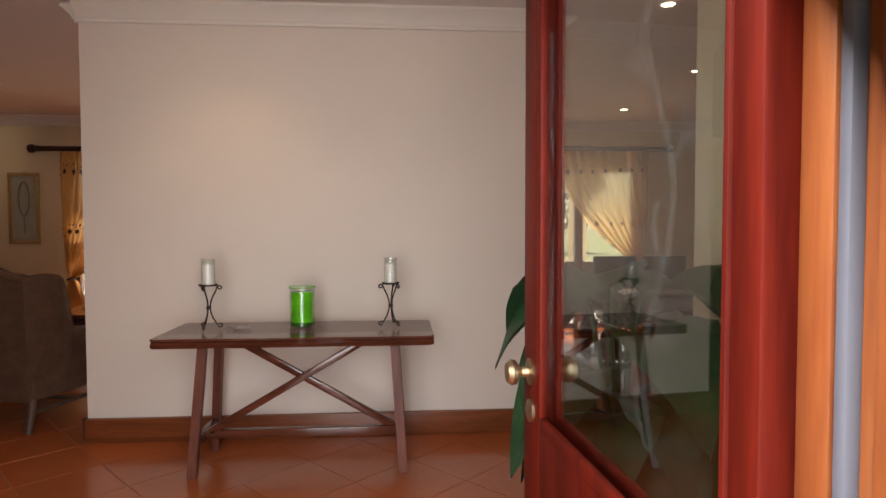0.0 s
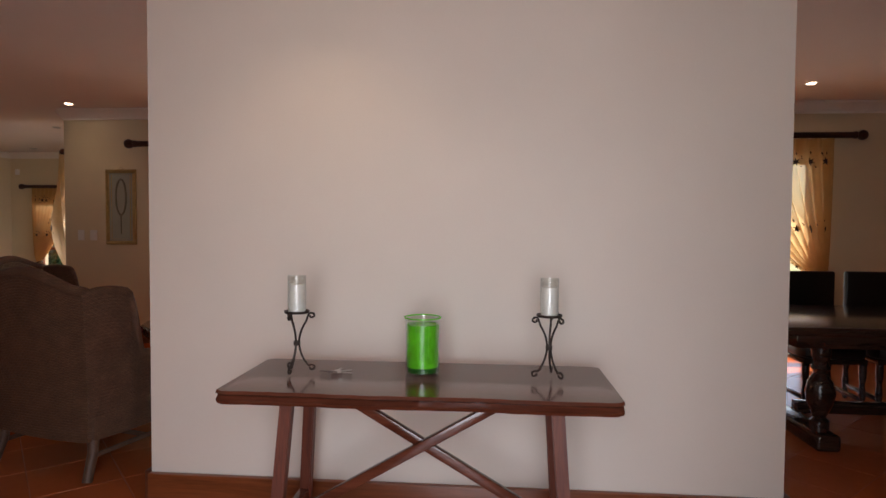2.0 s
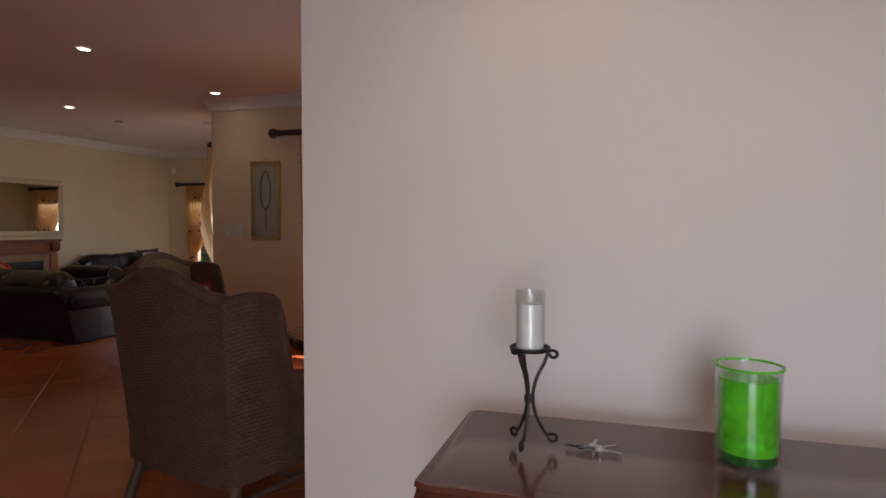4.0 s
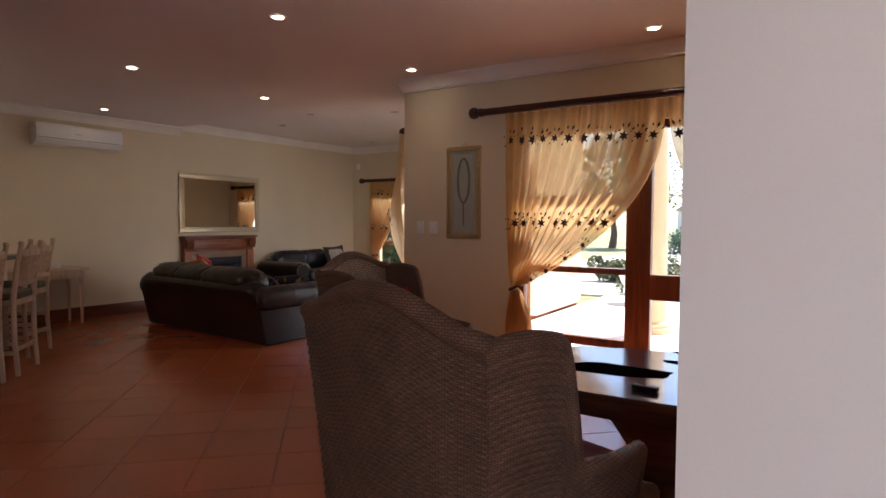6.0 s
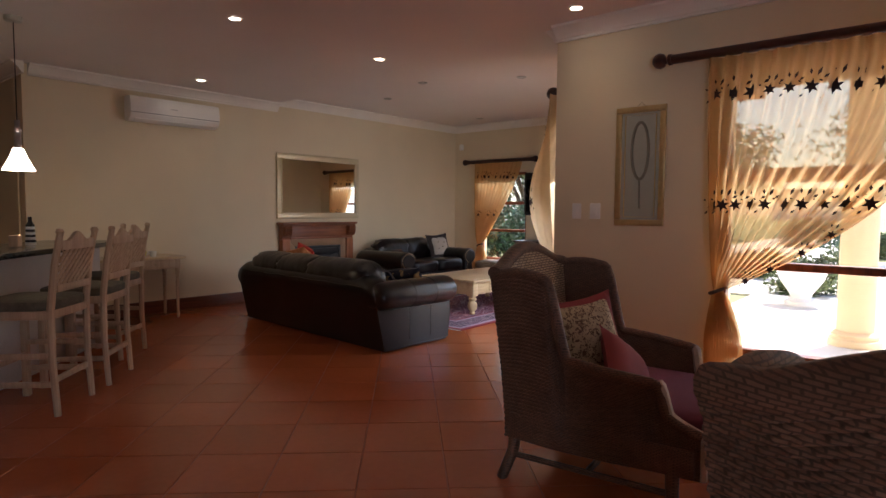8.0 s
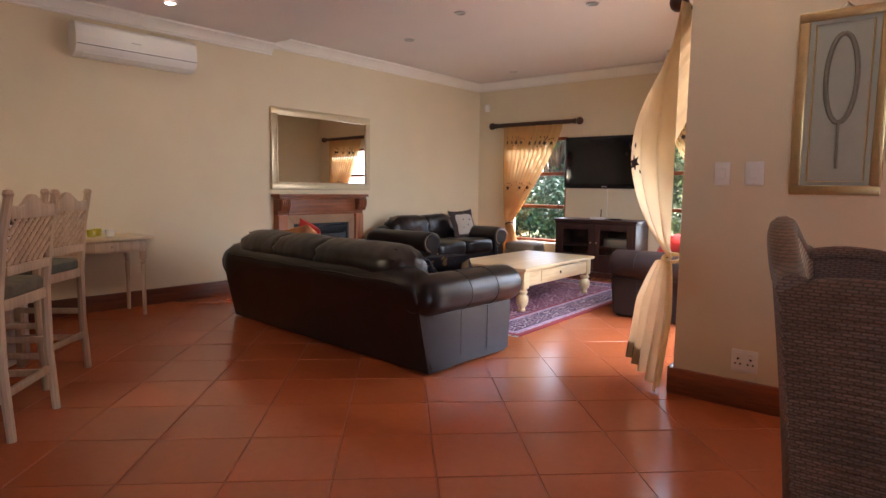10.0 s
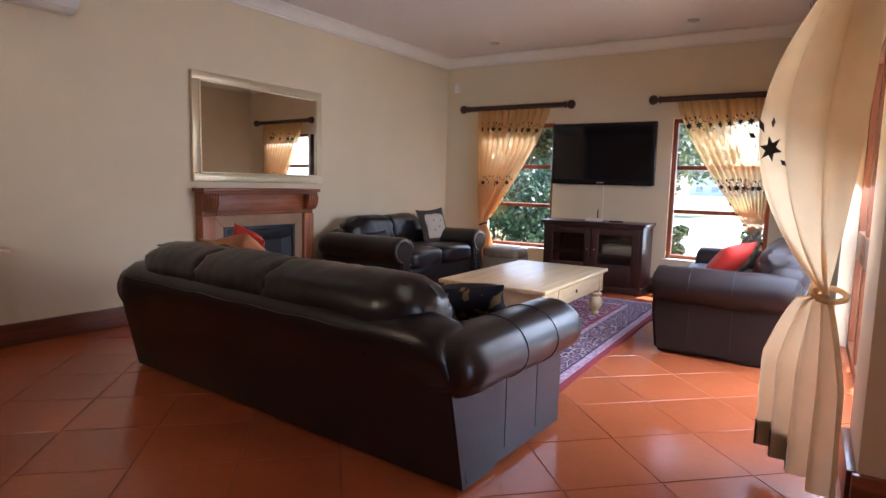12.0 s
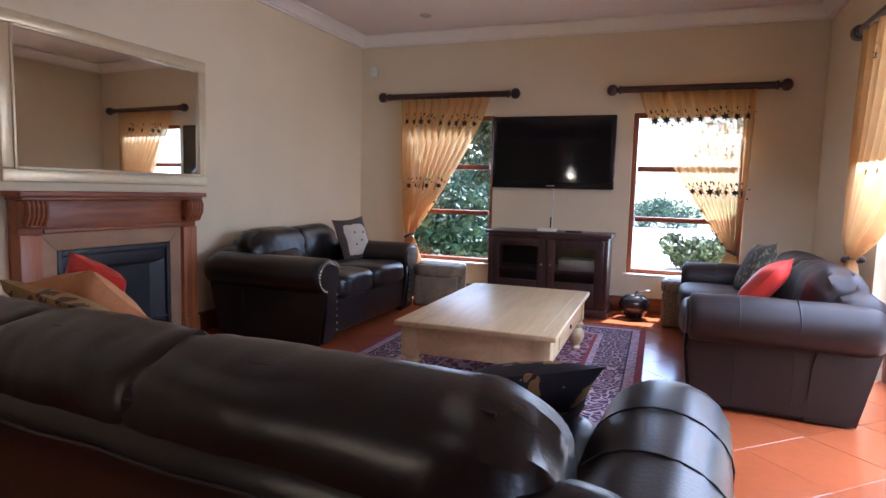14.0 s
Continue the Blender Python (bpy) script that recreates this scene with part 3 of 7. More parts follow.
def printed(name, ground, motif, scale, share=0.35):
    """Cloth printed with irregular motifs on a plain ground."""
    m = material(name, ground, 0.75, spots=0.2, scale=20, fine=300, bump=0.3)
    nt, n = m.node_tree, m.node_tree.nodes
    b = n["Principled BSDF"]
    old = b.inputs["Base Color"].links[0].from_socket
    co, vo, no = n.new("ShaderNodeTexCoord"), n.new("ShaderNodeTexVoronoi"), n.new("ShaderNodeTexNoise")
    vo.inputs["Scale"].default_value, no.inputs["Scale"].default_value = scale, scale * 0.8
    va = n.new("ShaderNodeMix")
    va.data_type = "RGBA"
    va.inputs["Factor"].default_value = 0.12
    nt.links.new(co.outputs["Object"], no.inputs["Vector"])
    nt.links.new(co.outputs["Object"], va.inputs["A"])
    nt.links.new(no.outputs["Color"], va.inputs["B"])
    nt.links.new(va.outputs["Result"], vo.inputs["Vector"])
    ramp = n.new("ShaderNodeValToRGB")
    ramp.color_ramp.interpolation = "CONSTANT"
    ramp.color_ramp.elements[0].color = (1, 1, 1, 1)
    ramp.color_ramp.elements[1].position, ramp.color_ramp.elements[1].color = share, (0, 0, 0, 1)
    nt.links.new(vo.outputs["Distance"], ramp.inputs[0])
    mx = n.new("ShaderNodeMix")
    mx.data_type = "RGBA"
    mx.inputs["B"].default_value = (*motif, 1)
    nt.links.new(ramp.outputs[0], mx.inputs["Factor"])
    nt.links.new(old, mx.inputs["A"])
    nt.links.new(mx.outputs["Result"], b.inputs["Base Color"])
    return m


CANE = woven("woven_cane", (0.060, 0.030, 0.018), (0.175, 0.092, 0.055), 46, 75)
CANEIN = woven("pale_woven_seagrass", (0.11, 0.07, 0.04), (0.52, 0.41, 0.28), 24, 40)
CANETRIM = material("pale_cane_trim", (0.44, 0.36, 0.28), 0.5, spots=0.2, fine=120)
BASKET = woven("woven_ottoman_reed", (0.06, 0.042, 0.024), (0.40, 0.32, 0.21), 26, 44)


# ---- hall ----
def turned_knob(parent, m, name="door_knob"):
    return part(name, lathe([(0.004, 0.0), (0.030, 0.0), (0.031, 0.006), (0.013, 0.010), (0.011, 0.024), (0.016, 0.030), (0.027, 0.038), (0.029, 0.048), (0.022, 0.058), (0.004, 0.061)], 24, m=m), BRASS, parent, "worn brass door knob")


def entrance_door():
    """The open leaf: hinge at the origin, leaf along +x, face to -y."""
    leaf = math.degrees(math.atan2(1.57 - 0.75, 0.185 - 0.245))
    t = thing("entrance_door", pose(0.245, 0.75, 0.0, 0, 0, leaf), "open varnished red-brown wooden door with an etched glass panel", "door")
    W, T, H = 0.822, 0.044, 2.05
    part("hinge_stile", box(0, 0.05, -T / 2, T / 2, 0.012, H, 0.004), DOORW, t)
    part("lock_stile", box(W - 0.115, W, -T / 2, T / 2, 0.012, H, 0.004), DOORW, t)
    part("top_rail", box(0.05, W - 0.115, -T / 2, T / 2, H - 0.13, H, 0.004), DOORW, t)
    part("mid_rail", box(0.05, W - 0.115, -T / 2, T / 2, 0.70, 0.86, 0.004), DOORW, t)
    part("bottom_rail", box(0.05, W - 0.115, -T / 2, T / 2, 0.012, 0.22, 0.004), DOORW, t)
    part("lower_panel", box(0.045, W - 0.12, -0.012, 0.012, 0.22, 0.70, 0.006), DOORW, t)
    for s in (-1, 1):
        y0, y1 = sorted((s * (T / 2 - 0.010), s * (T / 2 + 0.006)))
        bead = bmesh.new()
        box(0.047, 0.058, y0, y1, 0.862, H - 0.132, 0.005, into=bead)
        box(W - 0.137, W - 0.111, y0, y1, 0.862, H - 0.132, 0.005, into=bead)
        box(0.058, W - 0.137, y0, y1, 0.856, 0.884, 0.005, into=bead)
        box(0.058, W - 0.137, y0, y1, H - 0.154, H - 0.128, 0.005, into=bead)
        part("glazing_bead", bead, DOORW, t, "moulded glazing bead")
    pane = part("pane", box(0.045, W - 0.12, -0.003, 0.003, 0.865, H - 0.135), DOORGLASS, t, "clear glass with a frosted vine", smooth=False)
    pane.visible_shadow = False
    # frosted vine: a winding stem with curls and leaves
    vine = bmesh.new()
    stem = [(0.25 + 0.04 * math.sin(k * 0.55), -0.005, 0.95 + k * 0.045) for k in range(22)]
    tube(stem, 0.0045, 6, into=vine, flat=0.15)
    for k in range(1, 21, 3):
        x, z, s = stem[k][0], stem[k][2], 1 if k % 2 else -1
        curl = [(x + s * (0.012 + 0.016 * a) * math.cos(a * 0.9 - 1.2) * 1.1, -0.005, z + 0.022 * a * 0.6 + 0.03 * math.sin(a * 0.9 - 1.2)) for a in [q * 0.5 for q in range(10)]]
        tube(curl, 0.004, 6, into=vine, flat=0.15)
        prism([(x + s * 0.02, z), (x + s * 0.06, z + 0.03), (x + s * 0.10, z + 0.025), (x + s * 0.065, z - 0.005)], "y", -0.0062, -0.0035, into=vine)
    part("etching", vine, FROST, pane, "frosted vine etched in the glass")
    for s in (-1, 1):
        turned_knob(t, pose(W - 0.06, s * T / 2, 0.965, 90 if s < 0 else -90))
        part("lock_rosette", lathe([(0.003, 0), (0.026, 0), (0.026, 0.006), (0.012, 0.011), (0.003, 0.011)], 20, m=pose(W - 0.06, s * T / 2, 0.875, 90 if s < 0 else -90)), BRASS, t, "round brass keyhole plate")
    for z in (0.25, 1.85):
        part("hinge", lathe([(0.003, -0.05), (0.009, -0.05), (0.009, 0.05), (0.003, 0.05)], 10, m=pose(-0.012, -T / 2, z)), BRASS, t)
    return t


DOORGLASS = glass("door_glass", (0.86, 0.90, 0.88))
FROST = material("frosted_glass_etching", (0.55, 0.56, 0.55), 0.9, spots=0.1, bump=0.0)
FROST.node_tree.nodes["Principled BSDF"].inputs["Alpha"].default_value = 0.014
SEALGREY = material("grey_draught_strip", (0.10, 0.105, 0.125), 0.6, spots=0.05, bump=0.0)
entrance_door()
jt = thing("door_frame", pose(0, 0, 0), "orange-brown varnished door frame with a grey draught strip", "door frame", kind="structure")
part("jamb", prism([(0.262, 0.455), (0.292, 0.455), (0.292, 0.752), (0.262, 0.752), (0.262, 0.705), (0.274, 0.705), (0.274, 0.655), (0.262, 0.655)], "z", 0, 2.09, 0.004), JAMBW, jt)
part("draught_strip", box(0.258, 0.275, 0.680, 0.696, 0, 2.08, 0.004), SEALGREY, jt, "grey draught strip")
part("architrave", box(0.294, 0.37, 0.722, 0.742, 0, 2.18, 0.006), JAMBW, jt)
part("head", box(-1.15, 0.262, 0.47, 0.73, 2.09, 2.12, 0.004), JAMBW, jt)
part("jamb", box(-1.15, -1.12, 0.455, 0.73, 0, 2.09, 0.004), JAMBW, jt)


def console_table():
    t = thing("console_table", pose(-0.665, 3.43, 0), "dark-stained rustic wooden console table with crossed braces", "console table")
    # slab with a hewn wavy front edge
    bm = bmesh.new()
    n, L, D = 60, 1.41, 0.525
    rings = []
    for i in range(n + 1):
        x = -L / 2 + L * i / n
        f = 0.010 * noise.noise(Vector((x * 3.0, 0, 0))) + 0.006 * noise.noise(Vector((x * 16, 3, 0)))
        e = 0.02 if i in (0, n) else 0.0
        prof = [(-D / 2 + 0.006 + f + e, 0.742), (-D / 2 - 0.004 + f + e, 0.733), (-D / 2 + 0.004 + f * 0.3 + 0.010 + 0.009 * noise.noise(Vector((x * 20, 9, 1))) + e, 0.722), (-D / 2 - 0.003 + f + e, 0.708),
                (-D / 2 + 0.008 + f + e, 0.694), (-D / 2 + 0.03 + e, 0.690), (D / 2 - e, 0.690), (D / 2 - e, 0.738), (D / 2 - 0.006 - e, 0.742)]
        rings.append([bm.verts.new((x, y, z)) for y, z in prof])
    for a, b in zip(rings, rings[1:]):
        for k in range(9):
            bm.faces.new((a[k], a[(k + 1) % 9], b[(k + 1) % 9], b[k]))
    bm.faces.new(rings[0])
    bm.faces.new(rings[-1][::-1])
    part("tabletop", bm, CONSOLE, t, "thick glossy dark slab with a hewn front edge")
    for sx in (-1, 1):
        for y0, y1, xt in ((-0.15, -0.085, 0.505), (0.24, 0.20, 0.505)):
            lean = 0.035 if y0 < 0 else -0.02
            w = 0.023
            bm = bmesh.new()
            xb, xt2 = sx * (xt + 0.04), sx * (xt - 0.005)
            lo = [bm.verts.new((xb + a * w, y0 + b * w, 0)) for a, b in ((-1, -1), (1, -1), (1, 1), (-1, 1))]
            hi = [bm.verts.new((xt2 + a * w, y1 + b * w, 0.692)) for a, b in ((-1, -1), (1, -1), (1, 1), (-1, 1))]
            bm.faces.new(lo[::-1])
            bm.faces.new(hi)
            for k in range(4):
                bm.faces.new((lo[k], lo[(k + 1) % 4], hi[(k + 1) % 4], hi[k]))
            bmesh.ops.bevel(bm, geom=bm.edges[:], offset=0.004, segments=2, affect="EDGES")
            part("leg", bm, CONSOLE_Z, t)
        part("side_stretcher", box(sx * 0.535 - 0.02, sx * 0.535 + 0.02, -0.125, 0.22, 0.15, 0.195, 0.004), CONSOLE, t)
    part("long_stretcher", box(-0.515, 0.515, -0.02, 0.022, 0.155, 0.20, 0.004), CONSOLE, t)
    for s, y in ((1, -0.004), (-1, 0.02)):
        a, b = Vector((-0.50 * s, y, 0.19)), Vector((0.36 * s, y, 0.688))
        d = (b - a)
        ang = math.degrees(math.atan2(d.z, d.x))
        part("cross_brace", box(0, d.length, -0.016, 0.016, -0.019, 0.019, 0.004, m=pose(a.x, a.y, a.z, 0, -ang, 0)), CONSOLE, t)
    return t


console_table()


def candle_stand(x, y, turn):
    t = thing("candle_holder", pose(x, y, 0.742, 0, 0, turn), "scrolled wrought-iron candle holder on the console table", "candle holder", group="candle holders")
    for k in range(3):
        pts = []
        for q in range(12):  # foot scroll
            a = -q * 0.55
            r = 0.016 - 0.0009 * q
            pts.append((0.056 + r * math.cos(a + 2.4), 0.0075 + 0.0125 + r * math.sin(a + 2.4) * 0.8))
        pts = pts[::-1]
        for q in range(1, 16):
            u = q / 16
            pts.append((0.044 - 0.036 * math.sin(u * math.pi) ** 0.8, 0.03 + u * 0.185))
        for q in range(12):
            a = q * 0.55
            r = 0.015 - 0.0009 * q
            pts.append((0.056 - r * math.cos(a + 0.8), 0.226 + r * math.sin(a + 0.8) * 0.8))
        c, s = math.cos(k * 2.094), math.sin(k * 2.094)
        part("scroll_leg", tube([(p * c, p * s, max(0.0042, z)) for p, z in pts], 0.0042, 6), IRON, t)
    part("plate", lathe([(0.002, 0.238), (0.046, 0.238), (0.049, 0.242), (0.049, 0.248), (0.044, 0.248), (0.043, 0.243), (0.002, 0.243)], 28), IRON, t)
    part("collar", lathe([(0.004, 0.112), (0.013, 0.112), (0.013, 0.128), (0.004, 0.128)], 12), IRON, t)
    c = thing("candle", t.matrix_basis @ pose(0, 0, 0.2435), "white textured pillar candle in a clear glass sleeve", "candle", group="candles")
    part("wax", lathe([(0.002, 0), (0.033, 0), (0.033, 0.004), (0.031, 0.10), (0.029, 0.108), (0.002, 0.104)], 28), WAX, c)
    part("wick", tube([(0, 0, 0.10), (0.001, 0, 0.113)], 0.0012, 6), SOOT, c)
    g = part("glass_sleeve", lathe([(0.034, 0.0005), (0.036, 0.0005), (0.036, 0.142), (0.034, 0.142), (0.0335, 0.14), (0.0335, 0.002)], 28), CLEAR, c, "clear glass sleeve")
    g.visible_shadow = False


candle_stand(-1.165, 3.445, 20)
candle_stand(-0.185, 3.47, 75)
vase = thing("glass_vase", pose(-0.675, 3.50, 0.7425), "clear cylinder vase filled with bright green gel", "vase")
part("gel", lathe([(0.002, 0.030), (0.063, 0.030), (0.064, 0.18), (0.062, 0.196), (0.002, 0.196)], 32), GREENWATER, vase, "bright green gel")
part("beads", lathe([(0.002, 0.010), (0.063, 0.010), (0.063, 0.0295), (0.002, 0.0295)], 32), GREENBED, vase, "dark green glass beads")
gv = part("glass", lathe([(0.002, 0), (0.066, 0), (0.070, 0.004), (0.068, 0.12), (0.071, 0.222), (0.068, 0.224), (0.065, 0.12), (0.066, 0.008), (0.002, 0.008)], 36), CLEAR, vase, "clear glass wall")
gv.visible_shadow = False
part("rim", lathe([(0.068, 0.220), (0.073, 0.220), (0.0735, 0.2245), (0.068, 0.2245)], 36), GREENWATER, vase)
keys = thing("key_bunch", pose(-1.02, 3.47, 0.7425, 0, 0, 20), "small bunch of metal keys on a ring", "keys")
part("ring", tube([(0.016 * math.cos(a * 0.3), 0.016 * math.sin(a * 0.3), 0.003 + 0.002 * math.sin(a)) for a in range(22)], 0.0016, 6), STEEL, keys)
for a, ln in ((10, 0.055), (-30, 0.06), (60, 0.05), (150, 0.045)):
    bm = bmesh.new()
    lathe([(0.001, 0), (0.012, 0), (0.012, 0.0025), (0.001, 0.0025)], 12, into=bm, m=pose(0.022, 0, 0.001))
    box(0.030, 0.03 + ln * 0.7, -0.004, 0.004, 0.001, 0.0035, into=bm)
    part("key", bm, STEEL if a != 150 else GLOSSBLACK, keys, at=pose(0, 0, 0.001 + 0.001 * (a % 3), 0, 0, a))


def leaf_mesh(length, width, droop, seed):
    """One broad arching leaf: stalk at the origin, growing along +x and up."""
    bm = bmesh.new()
    n, w = 12, 4
    rows = []
    for i in range(n + 1):
        u = i / n
        half_w = width / 2 * (math.sin(math.pi * min(1, u * 0.98 + 0.02) ** 0.75) ** 0.8) if 0 < u < 1 else 0.003
        x = length * (u - 0.18 * droop * u * u)
        z = length * (0.42 * u - droop * u * u * 0.75)
        row = []
        for j in range(-w, w + 1):
            v = j / w
            zz = z + abs(v) * half_w * 0.38 - 0.006 * (math.cos(i * 2.6 + abs(v) * 3) * abs(v)) + 0.012 * noise.noise(Vector((u * 4 + seed, v * 2, seed)))
            row.append(bm.verts.new((x, v * half_w, zz)))
        rows.append(row)
    for a, b in zip(rows, rows[1:]):
        for j in range(2 * w):
            bm.faces.new((a[j], a[j + 1], b[j + 1], b[j]))
    bmesh.ops.solidify(bm, geom=bm.faces[:], thickness=0.0016)
    return bm


def plant(x, y):
    t = thing("potted_plant", pose(x, y, 0), "large broad-leaved green plant in a dark glazed pot", "plant")
    part("pot", lathe([(0.01, 0), (0.13, 0), (0.145, 0.02), (0.18, 0.26), (0.19, 0.30), (0.182, 0.305), (0.17, 0.28), (0.16, 0.26), (0.01, 0.255)], 28), POT, t)
    part("soil", lathe([(0.005, 0.245), (0.165, 0.245), (0.16, 0.262), (0.005, 0.268)], 20), SOOT, t)
    rng = random.Random(5)
    spec = [(172, 0.46, 0.27, 0.75, 1.02), (190, 0.44, 0.26, 1.05, 0.80), (140, 0.46, 0.28, 0.70, 1.06), (215, 0.44, 0.28, 0.95, 0.86), (100, 0.46, 0.26, 0.7, 1.05), (236, 0.48, 0.28, 1.0, 0.74),
            (280, 0.46, 0.27, 0.8, 0.96), (60, 0.42, 0.24, 0.7, 1.06), (20, 0.36, 0.20, 0.7, 1.0), (330, 0.36, 0.20, 0.8, 0.90), (262, 0.5, 0.28, 1.05, 0.66), (150, 0.42, 0.26, 1.0, 0.66), (230, 0.42, 0.24, 0.35, 1.12), (110, 0.40, 0.25, 1.0, 0.76), (300, 0.44, 0.26, 0.6, 1.10), (250, 0.46, 0.26, 0.9, 0.55), (205, 0.36, 0.22, 1.1, 0.56), (285, 0.48, 0.28, 1.0, 0.78), (315, 0.46, 0.27, 1.0, 0.62), (270, 0.44, 0.26, 0.8, 0.46), (340, 0.42, 0.26, 0.9, 0.74)]
    for k, (az, ln, wd, dr, zz) in enumerate(spec):
        a = radians(az)
        r = 0.05 + 0.05 * rng.random()
        dr, wd = dr + 0.40, wd * 1.25
        if 135 < az < 220:
            ln *= 0.80
        if 300 < az or az < 70:
            ln, wd, r = ln * 0.75, wd * 0.8, 0.03
        tip = Vector((r * math.cos(a), r * math.sin(a), zz))
        part("stalk", tube([(0.02 * math.cos(a), 0.02 * math.sin(a), 0.26), (0.03 * math.cos(a), 0.03 * math.sin(a), 0.26 + (zz - 0.26) * 0.6), tuple(tip)], [0.008, 0.007, 0.005], 6), LEAF, t)
        part("leaf", leaf_mesh(ln, wd, dr, k * 1.7), LEAF, t, at=pose(tip.x, tip.y, tip.z, 0, 0, az))
    return t


plant(0.53, 1.93)


# ---- windows: poles and curtains ----
def star(into, m, s, rng):
    """One embroidered flower: six petals, a stalk and small leaves, in its xz plane."""
    pts = []
    for k in range(12):
        a = math.pi * k / 6 + 0.3
        r = s * (1.0 if k % 2 == 0 else 0.45)
        pts.append((r * math.cos(a), r * math.sin(a)))
    shapes = [pts]
    for a, r0, r1, w in ((1.1, 1.4, 2.6, 0.22), (0.6, 1.6, 2.4, 0.2), (1.6, 1.5, 2.3, 0.18), (3.9, 1.2, 1.9, 0.16), (2.6, 1.3, 1.8, 0.14)):
        c, sn = math.cos(a), math.sin(a)
        r0, r1, w = r0 * s, r1 * s, w * s
        mid = (r0 + r1) / 2
        shapes.append([(r0 * c, r0 * sn), (mid * c - w * sn, mid * sn + w * c), (r1 * c, r1 * sn), (mid * c + w * sn, mid * sn - w * c)])
    for sh in shapes:
        into.faces.new([into.verts.new(m @ Vector((p, 0, q))) for p, q in sh])


def curtain_pole(name, x0, y0, x1, y1, z, wall_way, label):
    a, b = Vector((x0, y0, z)), Vector((x1, y1, z))
    d = (b - a).normalized()
    t = thing(name, pose(0, 0, 0), label, "curtain pole", group="curtain poles")
    part("pole", tube([a, b], 0.031, 16), RODWOOD, t)
    for p, s in ((a, -1), (b, 1)):
        rot = (d * s).to_track_quat("Z", "Y").to_matrix().to_4x4()
        part("finial", lathe([(0.004, -0.02), (0.036, -0.02), (0.038, 0.0), (0.022, 0.012), (0.024, 0.022), (0.044, 0.034), (0.053, 0.06), (0.046, 0.088), (0.024, 0.106), (0.004, 0.11)], 20, m=Matrix.Translation(p) @ rot), RODWOOD, t, "turned ball end")
    w = Vector((*wall_way, 0))
    for p in (a + d * 0.12, b - d * 0.12):
        part("bracket", tube([p + w * 0.005, p + w * 0.10], 0.014, 8), RODWOOD, t)
    return t


